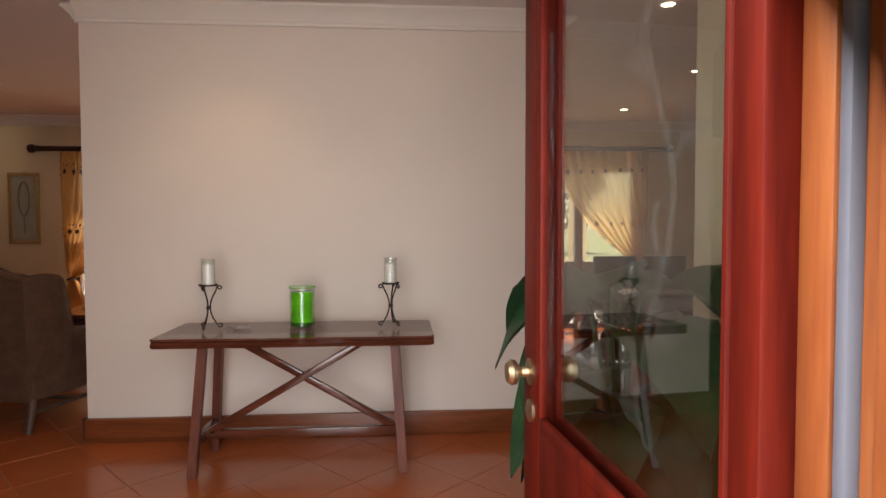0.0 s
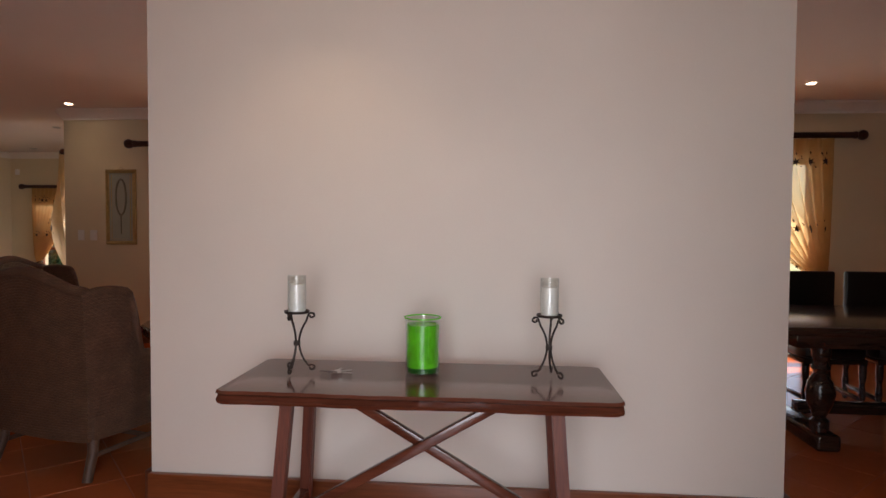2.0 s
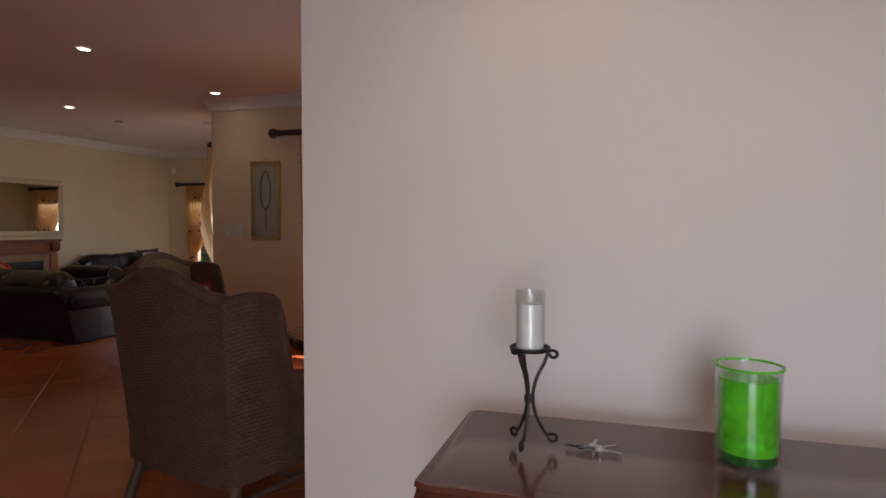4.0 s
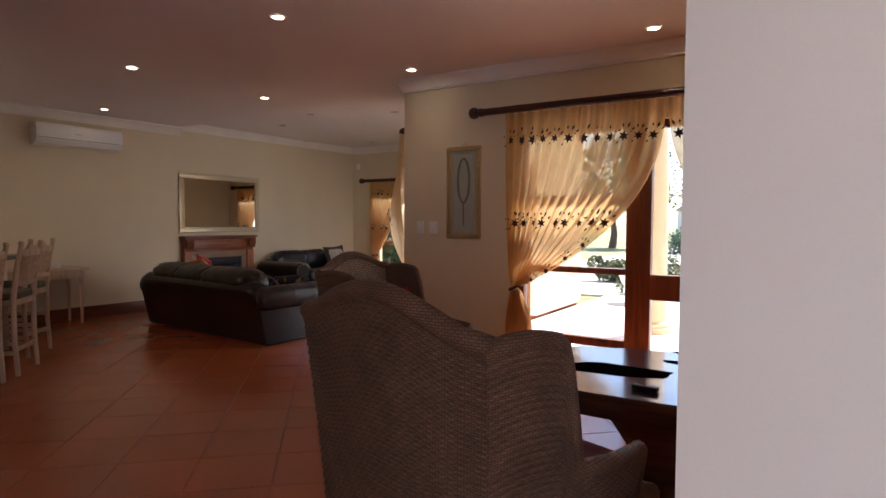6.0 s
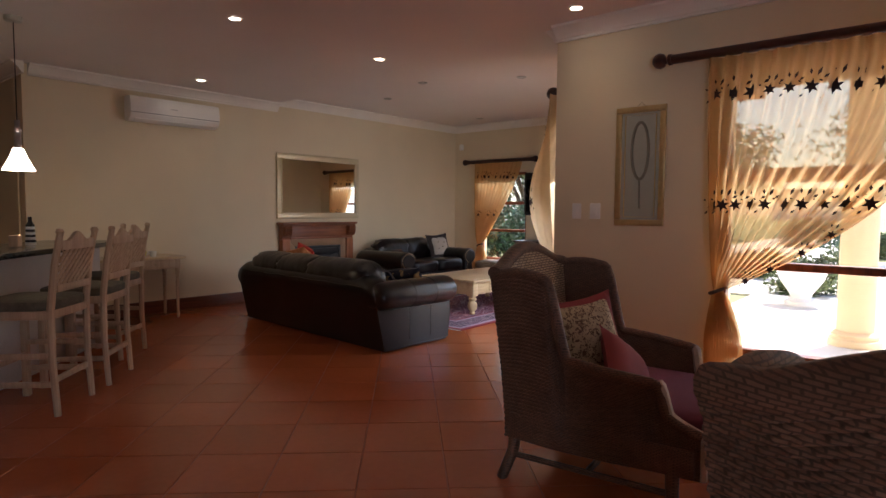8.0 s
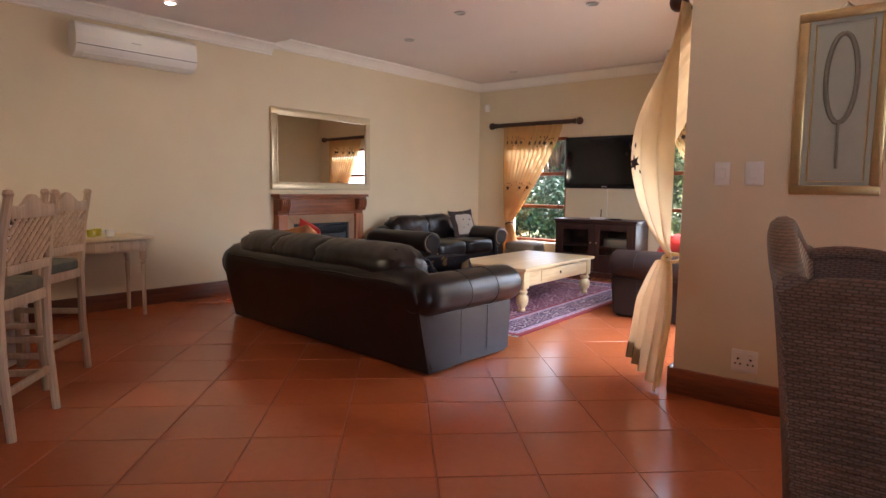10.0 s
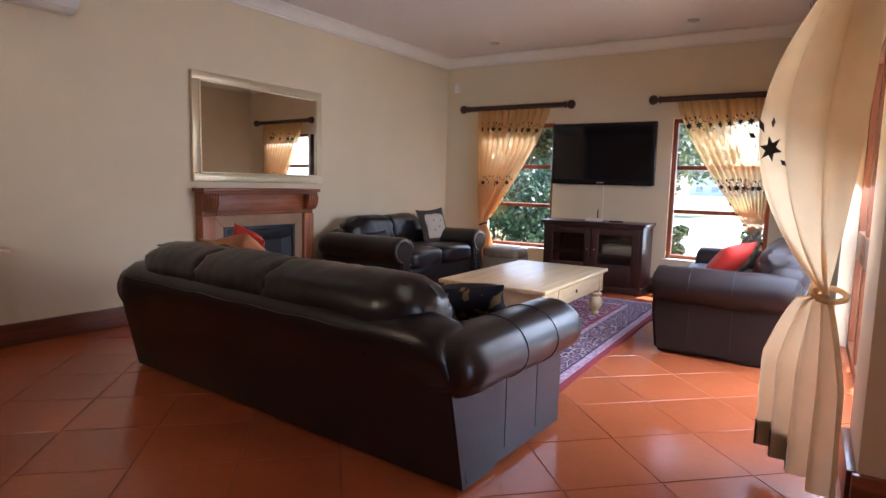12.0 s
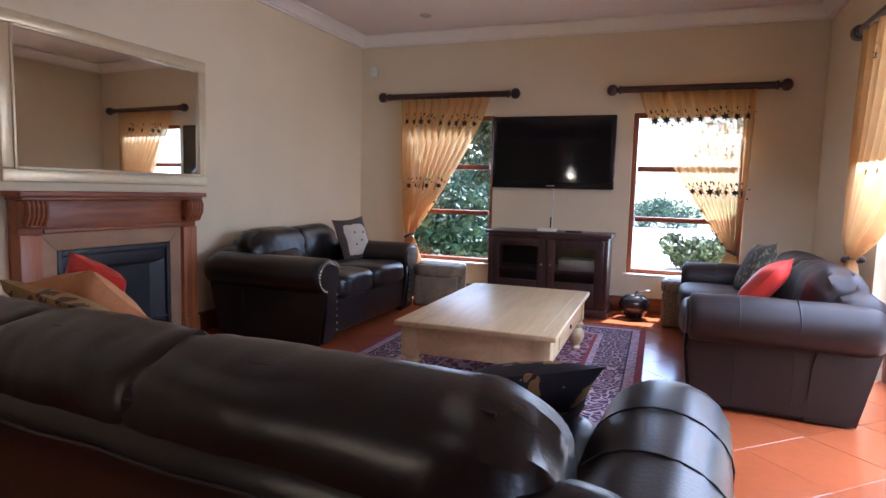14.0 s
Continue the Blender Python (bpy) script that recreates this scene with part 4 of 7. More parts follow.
def curtain(a, b, tie, foot, ztop, ztie, out, label, pleats=9, seed=1, depth=0.055, sag=1.1, foot_width=0.22, bulge=0.0, flower=0.034, tail=0.045, fabric=VOILE):
    """Tied-back voile. a is the fixed top corner on the tie's side, b the free top corner; tie and foot are plan points."""
    a, b, tie, foot = [Vector((*p, 0)) for p in (a, b, tie, foot)]
    o = Vector((*out, 0))
    d = (b - a).normalized()
    t = thing("curtain", pose(0, 0, 0), label, "curtain", group="tied-back curtains")
    nu, nv1, nv2 = pleats * 10, 34, 16
    rng = random.Random(seed)
    ph = [rng.uniform(-0.6, 0.6) for _ in range(pleats + 2)]

    def surf(u, v):
        """v: 0 at the pole, 1 at the tie, 2 at the hem."""
        fold = math.sin(2 * math.pi * pleats * u + ph[int(u * pleats)] * math.sin(math.pi * ((u * pleats) % 1)))
        fold = math.copysign(abs(fold) ** 0.7, fold)
        if v <= 1:
            k = v
            # the free edge keeps out at first, then swings in to the tie
            swing = 1 - k ** (1.15 + 1.5 * sag * u)
            spread = (b - a).length * u
            gather = 0.05 * u
            along = spread * swing + gather * (1 - swing)
            base = a + (tie - a) * (k ** 2.2) + d * along
            z = ztop + (ztie - ztop) * (k ** (1.0 - 0.10 * u))
            amp = depth * (0.55 + 0.45 * k) * (0.35 + 0.65 * (1 - u * 0.3)) * (1 if k < 0.9 else 1 - (k - 0.9) * 6)
            p = base + o * (amp * fold + 0.012 + bulge * math.sin(math.pi * k) ** 0.9 * min(1.0, u / 0.3) ** 0.7)
        else:
            k = v - 1
            open_k = min(1.0, k * 2.2) ** 0.7
            along = (0.05 + (foot_width - 0.05) * open_k) * u - 0.25 * foot_width * open_k
            base = tie + (foot - tie) * k + d * along
            z = ztie * (1 - k) + 0.012
            if bulge:
                fold = math.sin(2 * math.pi * 4.5 * u + 0.8 * math.sin(5 * u + 2 * k))
                z = ztie * (1 - k) + 0.012 + 0.10 * k * u
                along = (0.09 + (foot_width - 0.09) * open_k) * u - 0.3 * foot_width * open_k
                df = Vector((-0.70, 0.71, 0))
                base = tie + (foot - tie) * k + df * along
                p = base + Vector((-0.71, -0.70, 0)) * (tail * fold * (0.4 + 0.6 * open_k) + 0.012)
                return Vector((p.x, p.y, z))
            p = base + o * (tail * fold * (0.4 + 0.6 * open_k) + 0.012 + (0.08 if bulge else 0) * u * open_k)
        return Vector((p.x, p.y, z))

    def sheet(v0, v1, nv):
        bm = bmesh.new()
        rows = [[bm.verts.new(surf(i / nu, v0 + (v1 - v0) * j / nv)) for i in range(nu + 1)] for j in range(nv + 1)]
        for r0, r1 in zip(rows, rows[1:]):
            for i in range(nu):
                bm.faces.new((r0[i], r0[i + 1], r1[i + 1], r1[i]))
        return bm
    part("drape", sheet(0, 1, nv1), fabric, t)
    part("tail", sheet(1, 2, nv2), fabric, t)
    # heading, tie band, dark hem
    part("tie_band", tube([tie + o * (0.055 * math.sin(q * 0.6)) + d * (0.02 + 0.045 * math.cos(q * 0.6)) + Vector((0, 0, ztie + 0.02 * math.cos(q * 0.6))) for q in range(12)], 0.012, 8), fabric if bulge else BROWNCLOTH, t, "tie band")
    if bulge:
        hem = bmesh.new()
        rows = [[hem.verts.new(surf(0.55 + 0.45 * i / 24, 1.86 + 0.14 * j / 4) + o * 0.004) for i in range(25)] for j in range(5)]
        for r0, r1 in zip(rows, rows[1:]):
            for i in range(24):
                hem.faces.new((r0[i], r0[i + 1], r1[i + 1], r1[i]))
        part("hem", hem, EMBROID, t, "dark hem band")
    bm = bmesh.new()

    def place(u, v, s):
        p, pu, pv = surf(u, v), surf(min(1, u + 0.008), v), surf(u, v + 0.01 if v + 0.01 < 1 else v - 0.01)
        if bulge:
            ux = (surf(min(1, u + 0.04), v) - surf(max(0, u - 0.04), v)).normalized()
        else:
            ux = d
        nn = Vector((ux.y, -ux.x, 0)).normalized()
        if nn.dot(o) < 0:
            nn = -nn
        off = nn * (0.014 if bulge else 0.010 + depth * 0.3)
        m = Matrix(((ux.x, nn.x, 0, p.x + off.x), (ux.y, nn.y, 0, p.y + off.y), (ux.z, nn.z, 1, p.z + off.z), (0, 0, 0, 1)))
        star(bm, m, s, rng)
    for row_v, count in (((0.17, 3), (0.60, 2)) if bulge else ((0.155, pleats - 2), (0.63, max(3, pleats - 4)))):
        for k in range(count):
            u = (k + 0.5) / count
            dv = row_v * (1.0 if row_v < 0.3 else 1.0 - 0.06 * u)
            place(min(0.97, max(0.03, u)), dv, flower * rng.uniform(0.8, 1.1))
    for v in (0.72, 0.80, 0.88, 0.94):
        place(0.965, v, flower * 0.6)
    part("embroidery", bm, EMBROID, t, "dark embroidered flowers", smooth=False)["kind"] = "stuff"
    return t


curtain_pole("curtain_pole", -4.36, 7.43, -1.15, 7.43, 2.225, (0, 1), "dark turned wooden curtain pole over the patio doors")
curtain((-4.10, 7.43), (-2.79, 7.43), (-4.02, 7.42), (-4.0, 7.42), 2.19, 0.70, (0, -1), "golden voile curtain tied back beside the patio doors", 14, 1, sag=0.72, flower=0.047)
curtain((-1.28, 7.43), (-2.77, 7.43), (-1.40, 7.42), (-1.42, 7.42), 2.19, 0.70, (0, -1), "golden voile curtain tied back beside the patio doors", 14, 2, sag=0.72, flower=0.047)
curtain_pole("curtain_pole", 0.45, 7.43, 3.2, 7.43, 2.275, (0, 1), "dark turned wooden curtain pole behind the dining table")
curtain((2.99, 7.43), (1.82, 7.43), (2.93, 7.42), (2.93, 7.42), 2.24, 0.80, (0, -1), "golden voile curtain tied back behind the dining table", 9, 3, sag=0.5, flower=0.045)
curtain((0.62, 7.43), (1.78, 7.43), (0.68, 7.42), (0.68, 7.42), 2.24, 0.80, (0, -1), "golden voile curtain tied back behind the dining table", 9, 4, sag=0.5, flower=0.045)
curtain_pole("curtain_pole", -9.22, 11.65, -7.93, 11.65, 2.05, (0, 1), "dark turned wooden curtain pole over a window")
curtain((-9.06, 11.66), (-8.12, 11.66), (-8.98, 11.66), (-8.98, 11.66), 2.02, 0.62, (0, -1), "golden voile curtain tied back at the window", 11, 5, flower=0.042, sag=0.03, depth=0.075)
curtain_pole("curtain_pole", -6.90, 11.65, -5.62, 11.65, 2.05, (0, 1), "dark turned wooden curtain pole over a window")
curtain((-5.78, 11.66), (-6.72, 11.66), (-5.86, 11.66), (-5.86, 11.66), 2.02, 0.62, (0, -1), "golden voile curtain tied back at the window", 11, 6, flower=0.042, sag=0.03, depth=0.075)
curtain_pole("curtain_pole", -5.37, 7.74, -5.37, 10.42, 2.16, (1, 0), "dark turned wooden curtain pole over the terrace door")
curtain((-5.285, 7.50), (-5.36, 8.98), (-5.37, 7.78), (-5.37, 7.53), 2.13, 0.72, (-1, 0), "billowing cream voile curtain tied back at the terrace door", 8, 7, depth=0.022, bulge=0.325, sag=0.5, foot_width=0.40, flower=0.052, tail=0.034, fabric=CREAMVOILE)
curtain((-5.36, 10.32), (-5.36, 9.12), (-5.37, 10.2), (-5.37, 10.2), 2.13, 0.74, (-1, 0), "golden voile curtain tied back at the terrace door", 9, 8)


# ---- wicker chairs ----
def weave_panel(fn, nu, nv, thick, amp, into):
    """A woven sheet with rows of strands passing over and under uprights; fn(u, v) gives point and outward way."""
    front, back = [], []
    for j in range(nv + 1):
        rf, rb = [], []
        for i in range(nu + 1):
            p, n = fn(i / nu, j / nv)
            row, col = j // 3, i / 2.0
            strand = (0.0, 1.0, 0.9)[j % 3]
            h = amp * (strand * (0.75 + 0.45 * math.cos(math.pi * (col + row))) - 0.4)
            rf.append(into.verts.new(p + n * h))
            rb.append(into.verts.new(p - n * thick))
        front.append(rf)
        back.append(rb)
    for j in range(nv):
        for i in range(nu):
            into.faces.new((front[j][i], front[j][i + 1], front[j + 1][i + 1], front[j + 1][i]))
            into.faces.new((back[j][i], back[j + 1][i], back[j + 1][i + 1], back[j][i + 1]))
    for j in range(nv):
        for i in (0, nu):
            into.faces.new((front[j][i], front[j + 1][i], back[j + 1][i], back[j][i]))
    for i in range(nu):
        for j in (0, nv):
            into.faces.new((front[j][i], front[j][i + 1], back[j][i + 1], back[j][i]))
    return into


CW = 0.345


def wing_chair(m, label):
    """A wicker wing chair; back along y = 0, front towards +y."""
    t = thing("wicker_armchair", m, label, "armchair", group="wicker armchairs")
    # half-width grows a little with height; back leans outwards
    def flare(z):
        return 1.0 + 0.20 * max(0, z - 0.25)

    def top_side(s):
        """Height of the side's upper edge at s from the back."""
        wing, arm = 0.955, 0.61 - 0.045 * min(1, max(0, (s - 0.28) / 0.36))
        k = min(1, max(0, (s - 0.225) / 0.085))
        k = k * k * (3 - 2 * k)
        h = wing + (arm - wing) * k
        if s < 0.235:
            h += 0.022 * math.sin(s / 0.235 * math.pi)
        if s > 0.655:  # the arm ends in a steep scroll, then sweeps down to the seat front
            q = min(1, (s - 0.655) / 0.03)
            h -= 0.115 * q * q * (3 - 2 * q) + 0.085 * min(1, max(0, (s - 0.68) / 0.14)) ** 0.6
        return h

    def back_fn(u, v):
        x = (2 * u - 1) * CW
        top = 0.985 + 0.085 * max(0, math.cos((2 * u - 1) * math.pi * 0.62)) ** 1.2 - 0.015 * abs(2 * u - 1) ** 6
        z = 0.20 + (top - 0.20) * v
        y = -0.02 - 0.10 * max(0, z - 0.3) ** 1.3 - 0.03 * (1 - (2 * u - 1) ** 2)
        return Vector((x * flare(z), y, z)), Vector((0, -1, 0))

    def side_fn(sgn):
        def f(u, v):
            s = u * 0.82
            z0 = 0.20
            z = z0 + (top_side(s) - z0) * v
            lean = -0.10 * max(0, z - 0.3) ** 1.3 * max(0, 1 - s / 0.4)
            bow = 0.03 * math.sin(min(1, u * 1.2) * math.pi)
            out = 0.035 * max(0, (z - 0.45) / 0.2) * min(1, max(0, (s - 0.25) / 0.2))
            return Vector((sgn * (CW * flare(z) + bow + out), s - 0.02 + lean, z)), Vector((sgn, 0, 0))
        return f
    part("backrest", weave_panel(back_fn, 96, 174, 0.045, 0.0048, bmesh.new()), CANE, t, "woven dark cane back")
    for sgn in (-1, 1):
        part("side", weave_panel(side_fn(sgn), 96, 129, 0.045, 0.0042, bmesh.new()), CANE, t, "woven cane wing and arm")
        f = side_fn(sgn)
        edge = [f(k / 60, 1.0)[0] + Vector((-sgn * 0.022, 0, 0.004)) for k in range(61)]
        part("rolled_edge", tube(edge, 0.026, 10), CANE, t)
        front = [f(1.0, 1 - k / 10)[0] + Vector((-sgn * 0.022, 0.006, 0)) for k in range(11)]
        part("front_trim", tube(front, 0.020, 8), CANETRIM, t, "pale cane trim")
        part("arm_cap", tube([f(0.795 + 0.0082 * k, 1.0)[0] + Vector((-sgn * 0.030, 0.010, 0.004)) for k in range(26)], 0.0245, 8), CANETRIM, t, "pale cane arm end")
    part("top_roll", tube([back_fn(k / 30, 1.0)[0] + Vector((0, 0.022, 0.006)) for k in range(31)], 0.031, 10), CANE, t)
    inner = bmesh.new()
    rows = []
    for j in range(17):
        row = []
        for i in range(17):
            p, _ = back_fn(0.06 + 0.88 * i / 16, 0.28 + 0.70 * j / 16)
            row.append(inner.verts.new(p + Vector((0, 0.052 + 0.03 * math.sin(i / 16 * math.pi) * math.sin(j / 16 * math.pi), 0))))
        rows.append(row)
    for r0, r1 in zip(rows, rows[1:]):
        for i in range(16):
            inner.faces.new((r0[i], r0[i + 1], r1[i + 1], r1[i]))
    bmesh.ops.solidify(inner, geom=inner.faces[:], thickness=-0.012)
    part("inner_back", inner, CANEIN, t, "paler woven inner back")
    part("seat_frame", box(-CW - 0.02, CW + 0.02, 0.0, 0.785, 0.20, 0.33, 0.02), CANE, t)
    part("seat_cushion", blob(2 * CW - 0.03, 0.80, 0.15, 5, 9, pose(0, 0.46, 0.395), 0.008, 5), PURPLE, t, "plum cloth seat cushion")
    for x, y, dx, dy in ((-0.33, 0.03, -0.02, -0.06), (0.33, 0.03, 0.02, -0.06), (-0.34, 0.70, -0.005, 0.01), (0.34, 0.70, 0.005, 0.01)):
        part("leg", tube([(x, y, 0.27), (x + dx * 0.3, y + dy * 0.2, 0.14), (x + dx, y + dy, 0.0)], [0.030, 0.026, 0.024], 10), CANE, t)
    for sgn in (-1, 1):
        part("stretcher", tube([(sgn * 0.335, 0.02, 0.12), (sgn * 0.34, 0.69, 0.12)], 0.014, 8), CANE, t)
    part("stretcher", tube([(-0.335, 0.36, 0.12), (0.335, 0.36, 0.12)], 0.014, 8), CANE, t)
    return t


LEOPARD = printed("spotted_cushion_cloth", (0.46, 0.37, 0.23), (0.14, 0.085, 0.05), 42, 0.42)
wc1 = wing_chair(pose(-2.79, 4.13, 0, 0, 0, -15), "brown wicker wing armchair seen from behind beside the slab table")
CH2 = pose(-4.42, 5.90, 0, 0, 0, -84)
wc2 = copy_thing(wc1, CH2)
wc2.scale = (1.0, 1.0, 0.955)
tagged(wc2, "brown wicker wing armchair with plum seat and cushions")
c = tagged(part("scatter_cushion", pillow(0.38, 0.38, 0.15, seed=1), LEOPARD, at=CH2 @ pose(0.04, 0.24, 0.605, 18, 6, -30)), "spotted beige cushion with a red fringe on the wicker chair", "cushion")
part("fringe", pillow(0.425, 0.425, 0.05, seed=1), CORAL, c, "red fringe")
c = tagged(part("scatter_cushion", pillow(0.33, 0.33, 0.11, seed=2), CORAL, at=CH2 @ pose(0.10, 0.45, 0.51, 44, 36, 28)), "dusky red cushion on the wicker chair", "cushion")


# near-black, without gloss: paints the shade inside the slab's knot holes
HOLE_SHADE = material("hole_shade", (0.012, 0.007, 0.005), 1.0, spots=0.3, spec=0.0)


def slab_table(m):
    t = thing("slab_table", m, "polished natural-edge wooden slab table with holes", "table")
    n = 96
    out = []
    for k in range(n):
        a = 2 * math.pi * k / n
        r = 1 + 0.10 * noise.noise(Vector((math.cos(a) * 1.6, math.sin(a) * 1.6, 4))) + 0.05 * noise.noise(Vector((math.cos(a) * 5, math.sin(a) * 5, 2))) + 0.02 * noise.noise(Vector((math.cos(a) * 13, math.sin(a) * 13, 7)))
        out.append((math.copysign(abs(math.cos(a)) ** 0.7, math.cos(a)) * 0.92 * r, math.copysign(abs(math.sin(a)) ** 0.7, math.sin(a)) * 0.50 * r))
    bm = bmesh.new()
    bevel = ((0.985, 0.0), (1.0, 0.012), (0.995, 0.06), (0.95, 0.10))
    rings = [[bm.verts.new((x * s, y * s, 0.60 - d)) for x, y in out] for s, d in bevel]
    for r0, r1 in zip(rings, rings[1:]):
        for k in range(n):
            bm.faces.new((r0[k], r0[(k + 1) % n], r1[(k + 1) % n], r1[k]))
    bm.faces.new(rings[0])
    bm.faces.new(rings[-1][::-1])
    part("tabletop", bm, SLAB, t)
    # each hole is a thin dark plate on the top, not cut out
    for x, y, w, h, a in ((-0.50, -0.05, 0.25, 0.10, 6), (-0.19, 0.22, 0.14, 0.028, -8), (-0.12, -0.13, 0.075, 0.03, -35), (0.04, 0.03, 0.07, 0.025, -8), (0.06, -0.32, 0.055, 0.025, -30), (-0.22, 0.44, 0.09, 0.014, -25), (-0.02, 0.12, 0.13, 0.008, -8), (0.35, -0.05, 0.12, 0.04, 20), (0.50, 0.20, 0.07, 0.03, 0)):
        pts = []
        for k in range(18):
            b = 2 * math.pi * k / 18
            q = 1 + 0.35 * noise.noise(Vector((math.cos(b) * 2 + x * 9, math.sin(b) * 2, y * 9)))
            pts.append((w * math.cos(b) * q, h * math.sin(b) * q))
        part("knot_hole", prism(pts, "z", 0.596, 0.6025, m=pose(x, y, 0, 0, 0, a)), HOLE_SHADE, t, "dark plate for the shade inside a hole in the slab", smooth=False)
    base = lathe([(0.01, 0), (0.46, 0.0), (0.44, 0.05), (0.38, 0.16), (0.37, 0.30), (0.42, 0.42), (0.54, 0.505), (0.01, 0.505)], 40)
    for v in base.verts:
        a = math.atan2(v.co.y, v.co.x)
        q = 1 + 0.22 * math.sin(a * 5 + v.co.z * 4) + 0.15 * noise.noise(v.co * 6)
        v.co.x, v.co.y = v.co.x * q, v.co.y * q * 0.72
    part("root_base", base, SLAB, t, "gnarled root base")
    return t


slab_table(pose(-2.10, 5.54, 0, 0, 0, 4))
tagged(part("remote_control", box(-0.05, 0.05, -0.02, 0.02, 0, 0.02, 0.005), GLOSSBLACK, at=pose(-2.38, 5.19, 0.6025, 0, 0, -8)), "small black remote control on the slab table", "remote")


# ---- picture wall ----
def framed_picture(name, x, y, z, w, h, border, frame_mat, inner, label):
    t = thing(name, pose(x, y, z), label, "picture")
    for x0, x1, z0, z1 in ((-w / 2, w / 2, h / 2 - border, h / 2), (-w / 2, w / 2, -h / 2, -h / 2 + border), (-w / 2, -w / 2 + border, -h / 2 + border, h / 2 - border), (w / 2 - border, w / 2, -h / 2 + border, h / 2 - border)):
        part("frame_bar", box(x0, x1, -0.022, 0, z0, z1, 0.007, 2), frame_mat, t)
    part("mount", box(-w / 2 + border, w / 2 - border, -0.012, -0.004, -h / 2 + border, h / 2 - border), inner, t, smooth=False)
    return t


pic = framed_picture("framed_feather", -4.57, 7.519, 1.53, 0.36, 0.845, 0.044, GOLDFRAME, MATBOARD, "tall gilt-framed panel with a dried feather wreath")
loop = [(0.06 * math.sin(a), -0.014, 0.11 + 0.20 * math.cos(a)) for a in [2 * math.pi * k / 28 for k in range(29)]]
part("wreath", tube(loop, 0.011, 6), FEATHER, pic, "dried leaf wreath")
part("stem", tube([(0, -0.018, -0.09), (0.004, -0.018, -0.30)], 0.006, 6), FEATHER, pic)
part("inner_border", tube([(-0.11, -0.014, -0.36), (0.11, -0.014, -0.36), (0.11, -0.014, 0.36), (-0.11, -0.014, 0.36), (-0.11, -0.014, -0.36)], 0.004, 4), GOLDFRAME, pic)
part("hanger", tube([(-0.03, -0.01, 0.42), (0, -0.006, 0.45), (0.03, -0.01, 0.42)], 0.003, 5), BRASS, pic)
DARKPIC = material("dark_painting", (0.045, 0.04, 0.045), 0.25, spots=0.9, scale=4, fine=14, bump=0.0)
PICMAT = material("cream_picture_mount", (0.50, 0.44, 0.36), 0.7, spots=0.03)
pic2 = framed_picture("framed_painting", 4.08, 7.517, 1.53, 0.78, 1.07, 0.05, GOLDFRAME, PICMAT, "large gilt-framed dark painting with a cream mount")
part("painting", box(-0.25, 0.25, -0.018, -0.012, -0.39, 0.39), DARKPIC, pic2, "dark indistinct painting", smooth=False)


def wall_plate(name, x, z, w, h, label, holes):
    t = thing(name, pose(x, 7.519, z), label, "switch" if "switch" in name else "socket", group="wall plates")
    part("plate", box(-w / 2, w / 2, -0.010, 0, -h / 2, h / 2, 0.004), WHITE, t)
    if holes:
        for dx in (-0.03, 0.03):
            for px, pz, r in ((0, 0.022, 0.006), (-0.012, -0.004, 0.005), (0.012, -0.004, 0.005)):
                part("pin_hole", lathe([(0.0005, 0), (r, 0), (r, 0.0015), (0.0005, 0.0015)], 10, m=pose(dx + px, -0.0105, pz - 0.01, 90)), GLOSSBLACK, t)
            part("rocker", box(dx - 0.012, dx + 0.012, -0.015, -0.009, 0.030, 0.046, 0.002), WHITE, t)
    else:
        part("rocker", box(-0.018, 0.018, -0.016, -0.009, -0.026, 0.026, 0.003), WHITE, t)
    return t


wall_plate("light_switch", -5.055, 1.21, 0.075, 0.118, "white plastic light switch on the pier", False)
wall_plate("light_switch", -4.905, 1.21, 0.085, 0.118, "white plastic light switch on the pier", False)
wall_plate("wall_socket", -4.895, 0.245, 0.125, 0.118, "white plastic double wall socket above the skirting", True)


# ---- bar and kitchen corner ----
BAR = pose(-6.97, 4.66, 0, 0, 0, 135)  # x runs along the bar, +y away from the stools' backs
BARTOP = material("dark_granite", (0.03, 0.035, 0.035), 0.15, spots=0.5, scale=60, fine=300, bump=0.0)
BARFRONT = material("pale_bar_front", (0.62, 0.56, 0.50), 0.6, spots=0.05)
bar = thing("bar_counter", BAR, "breakfast bar with dark polished top and pale front", "bar counter")
part("front", box(-1.5, 1.75, 0.62, 0.76, 0, 0.88, 0.004), BARFRONT, bar)
part("worktop", box(-1.55, 1.80, 0.44, 1.10, 0.88, 0.92, 0.008), BARTOP, bar, "dark polished stone top")
part("back_panel", box(-1.5, 1.75, 0.98, 1.06, 0, 0.88, 0.004), BARFRONT, bar)


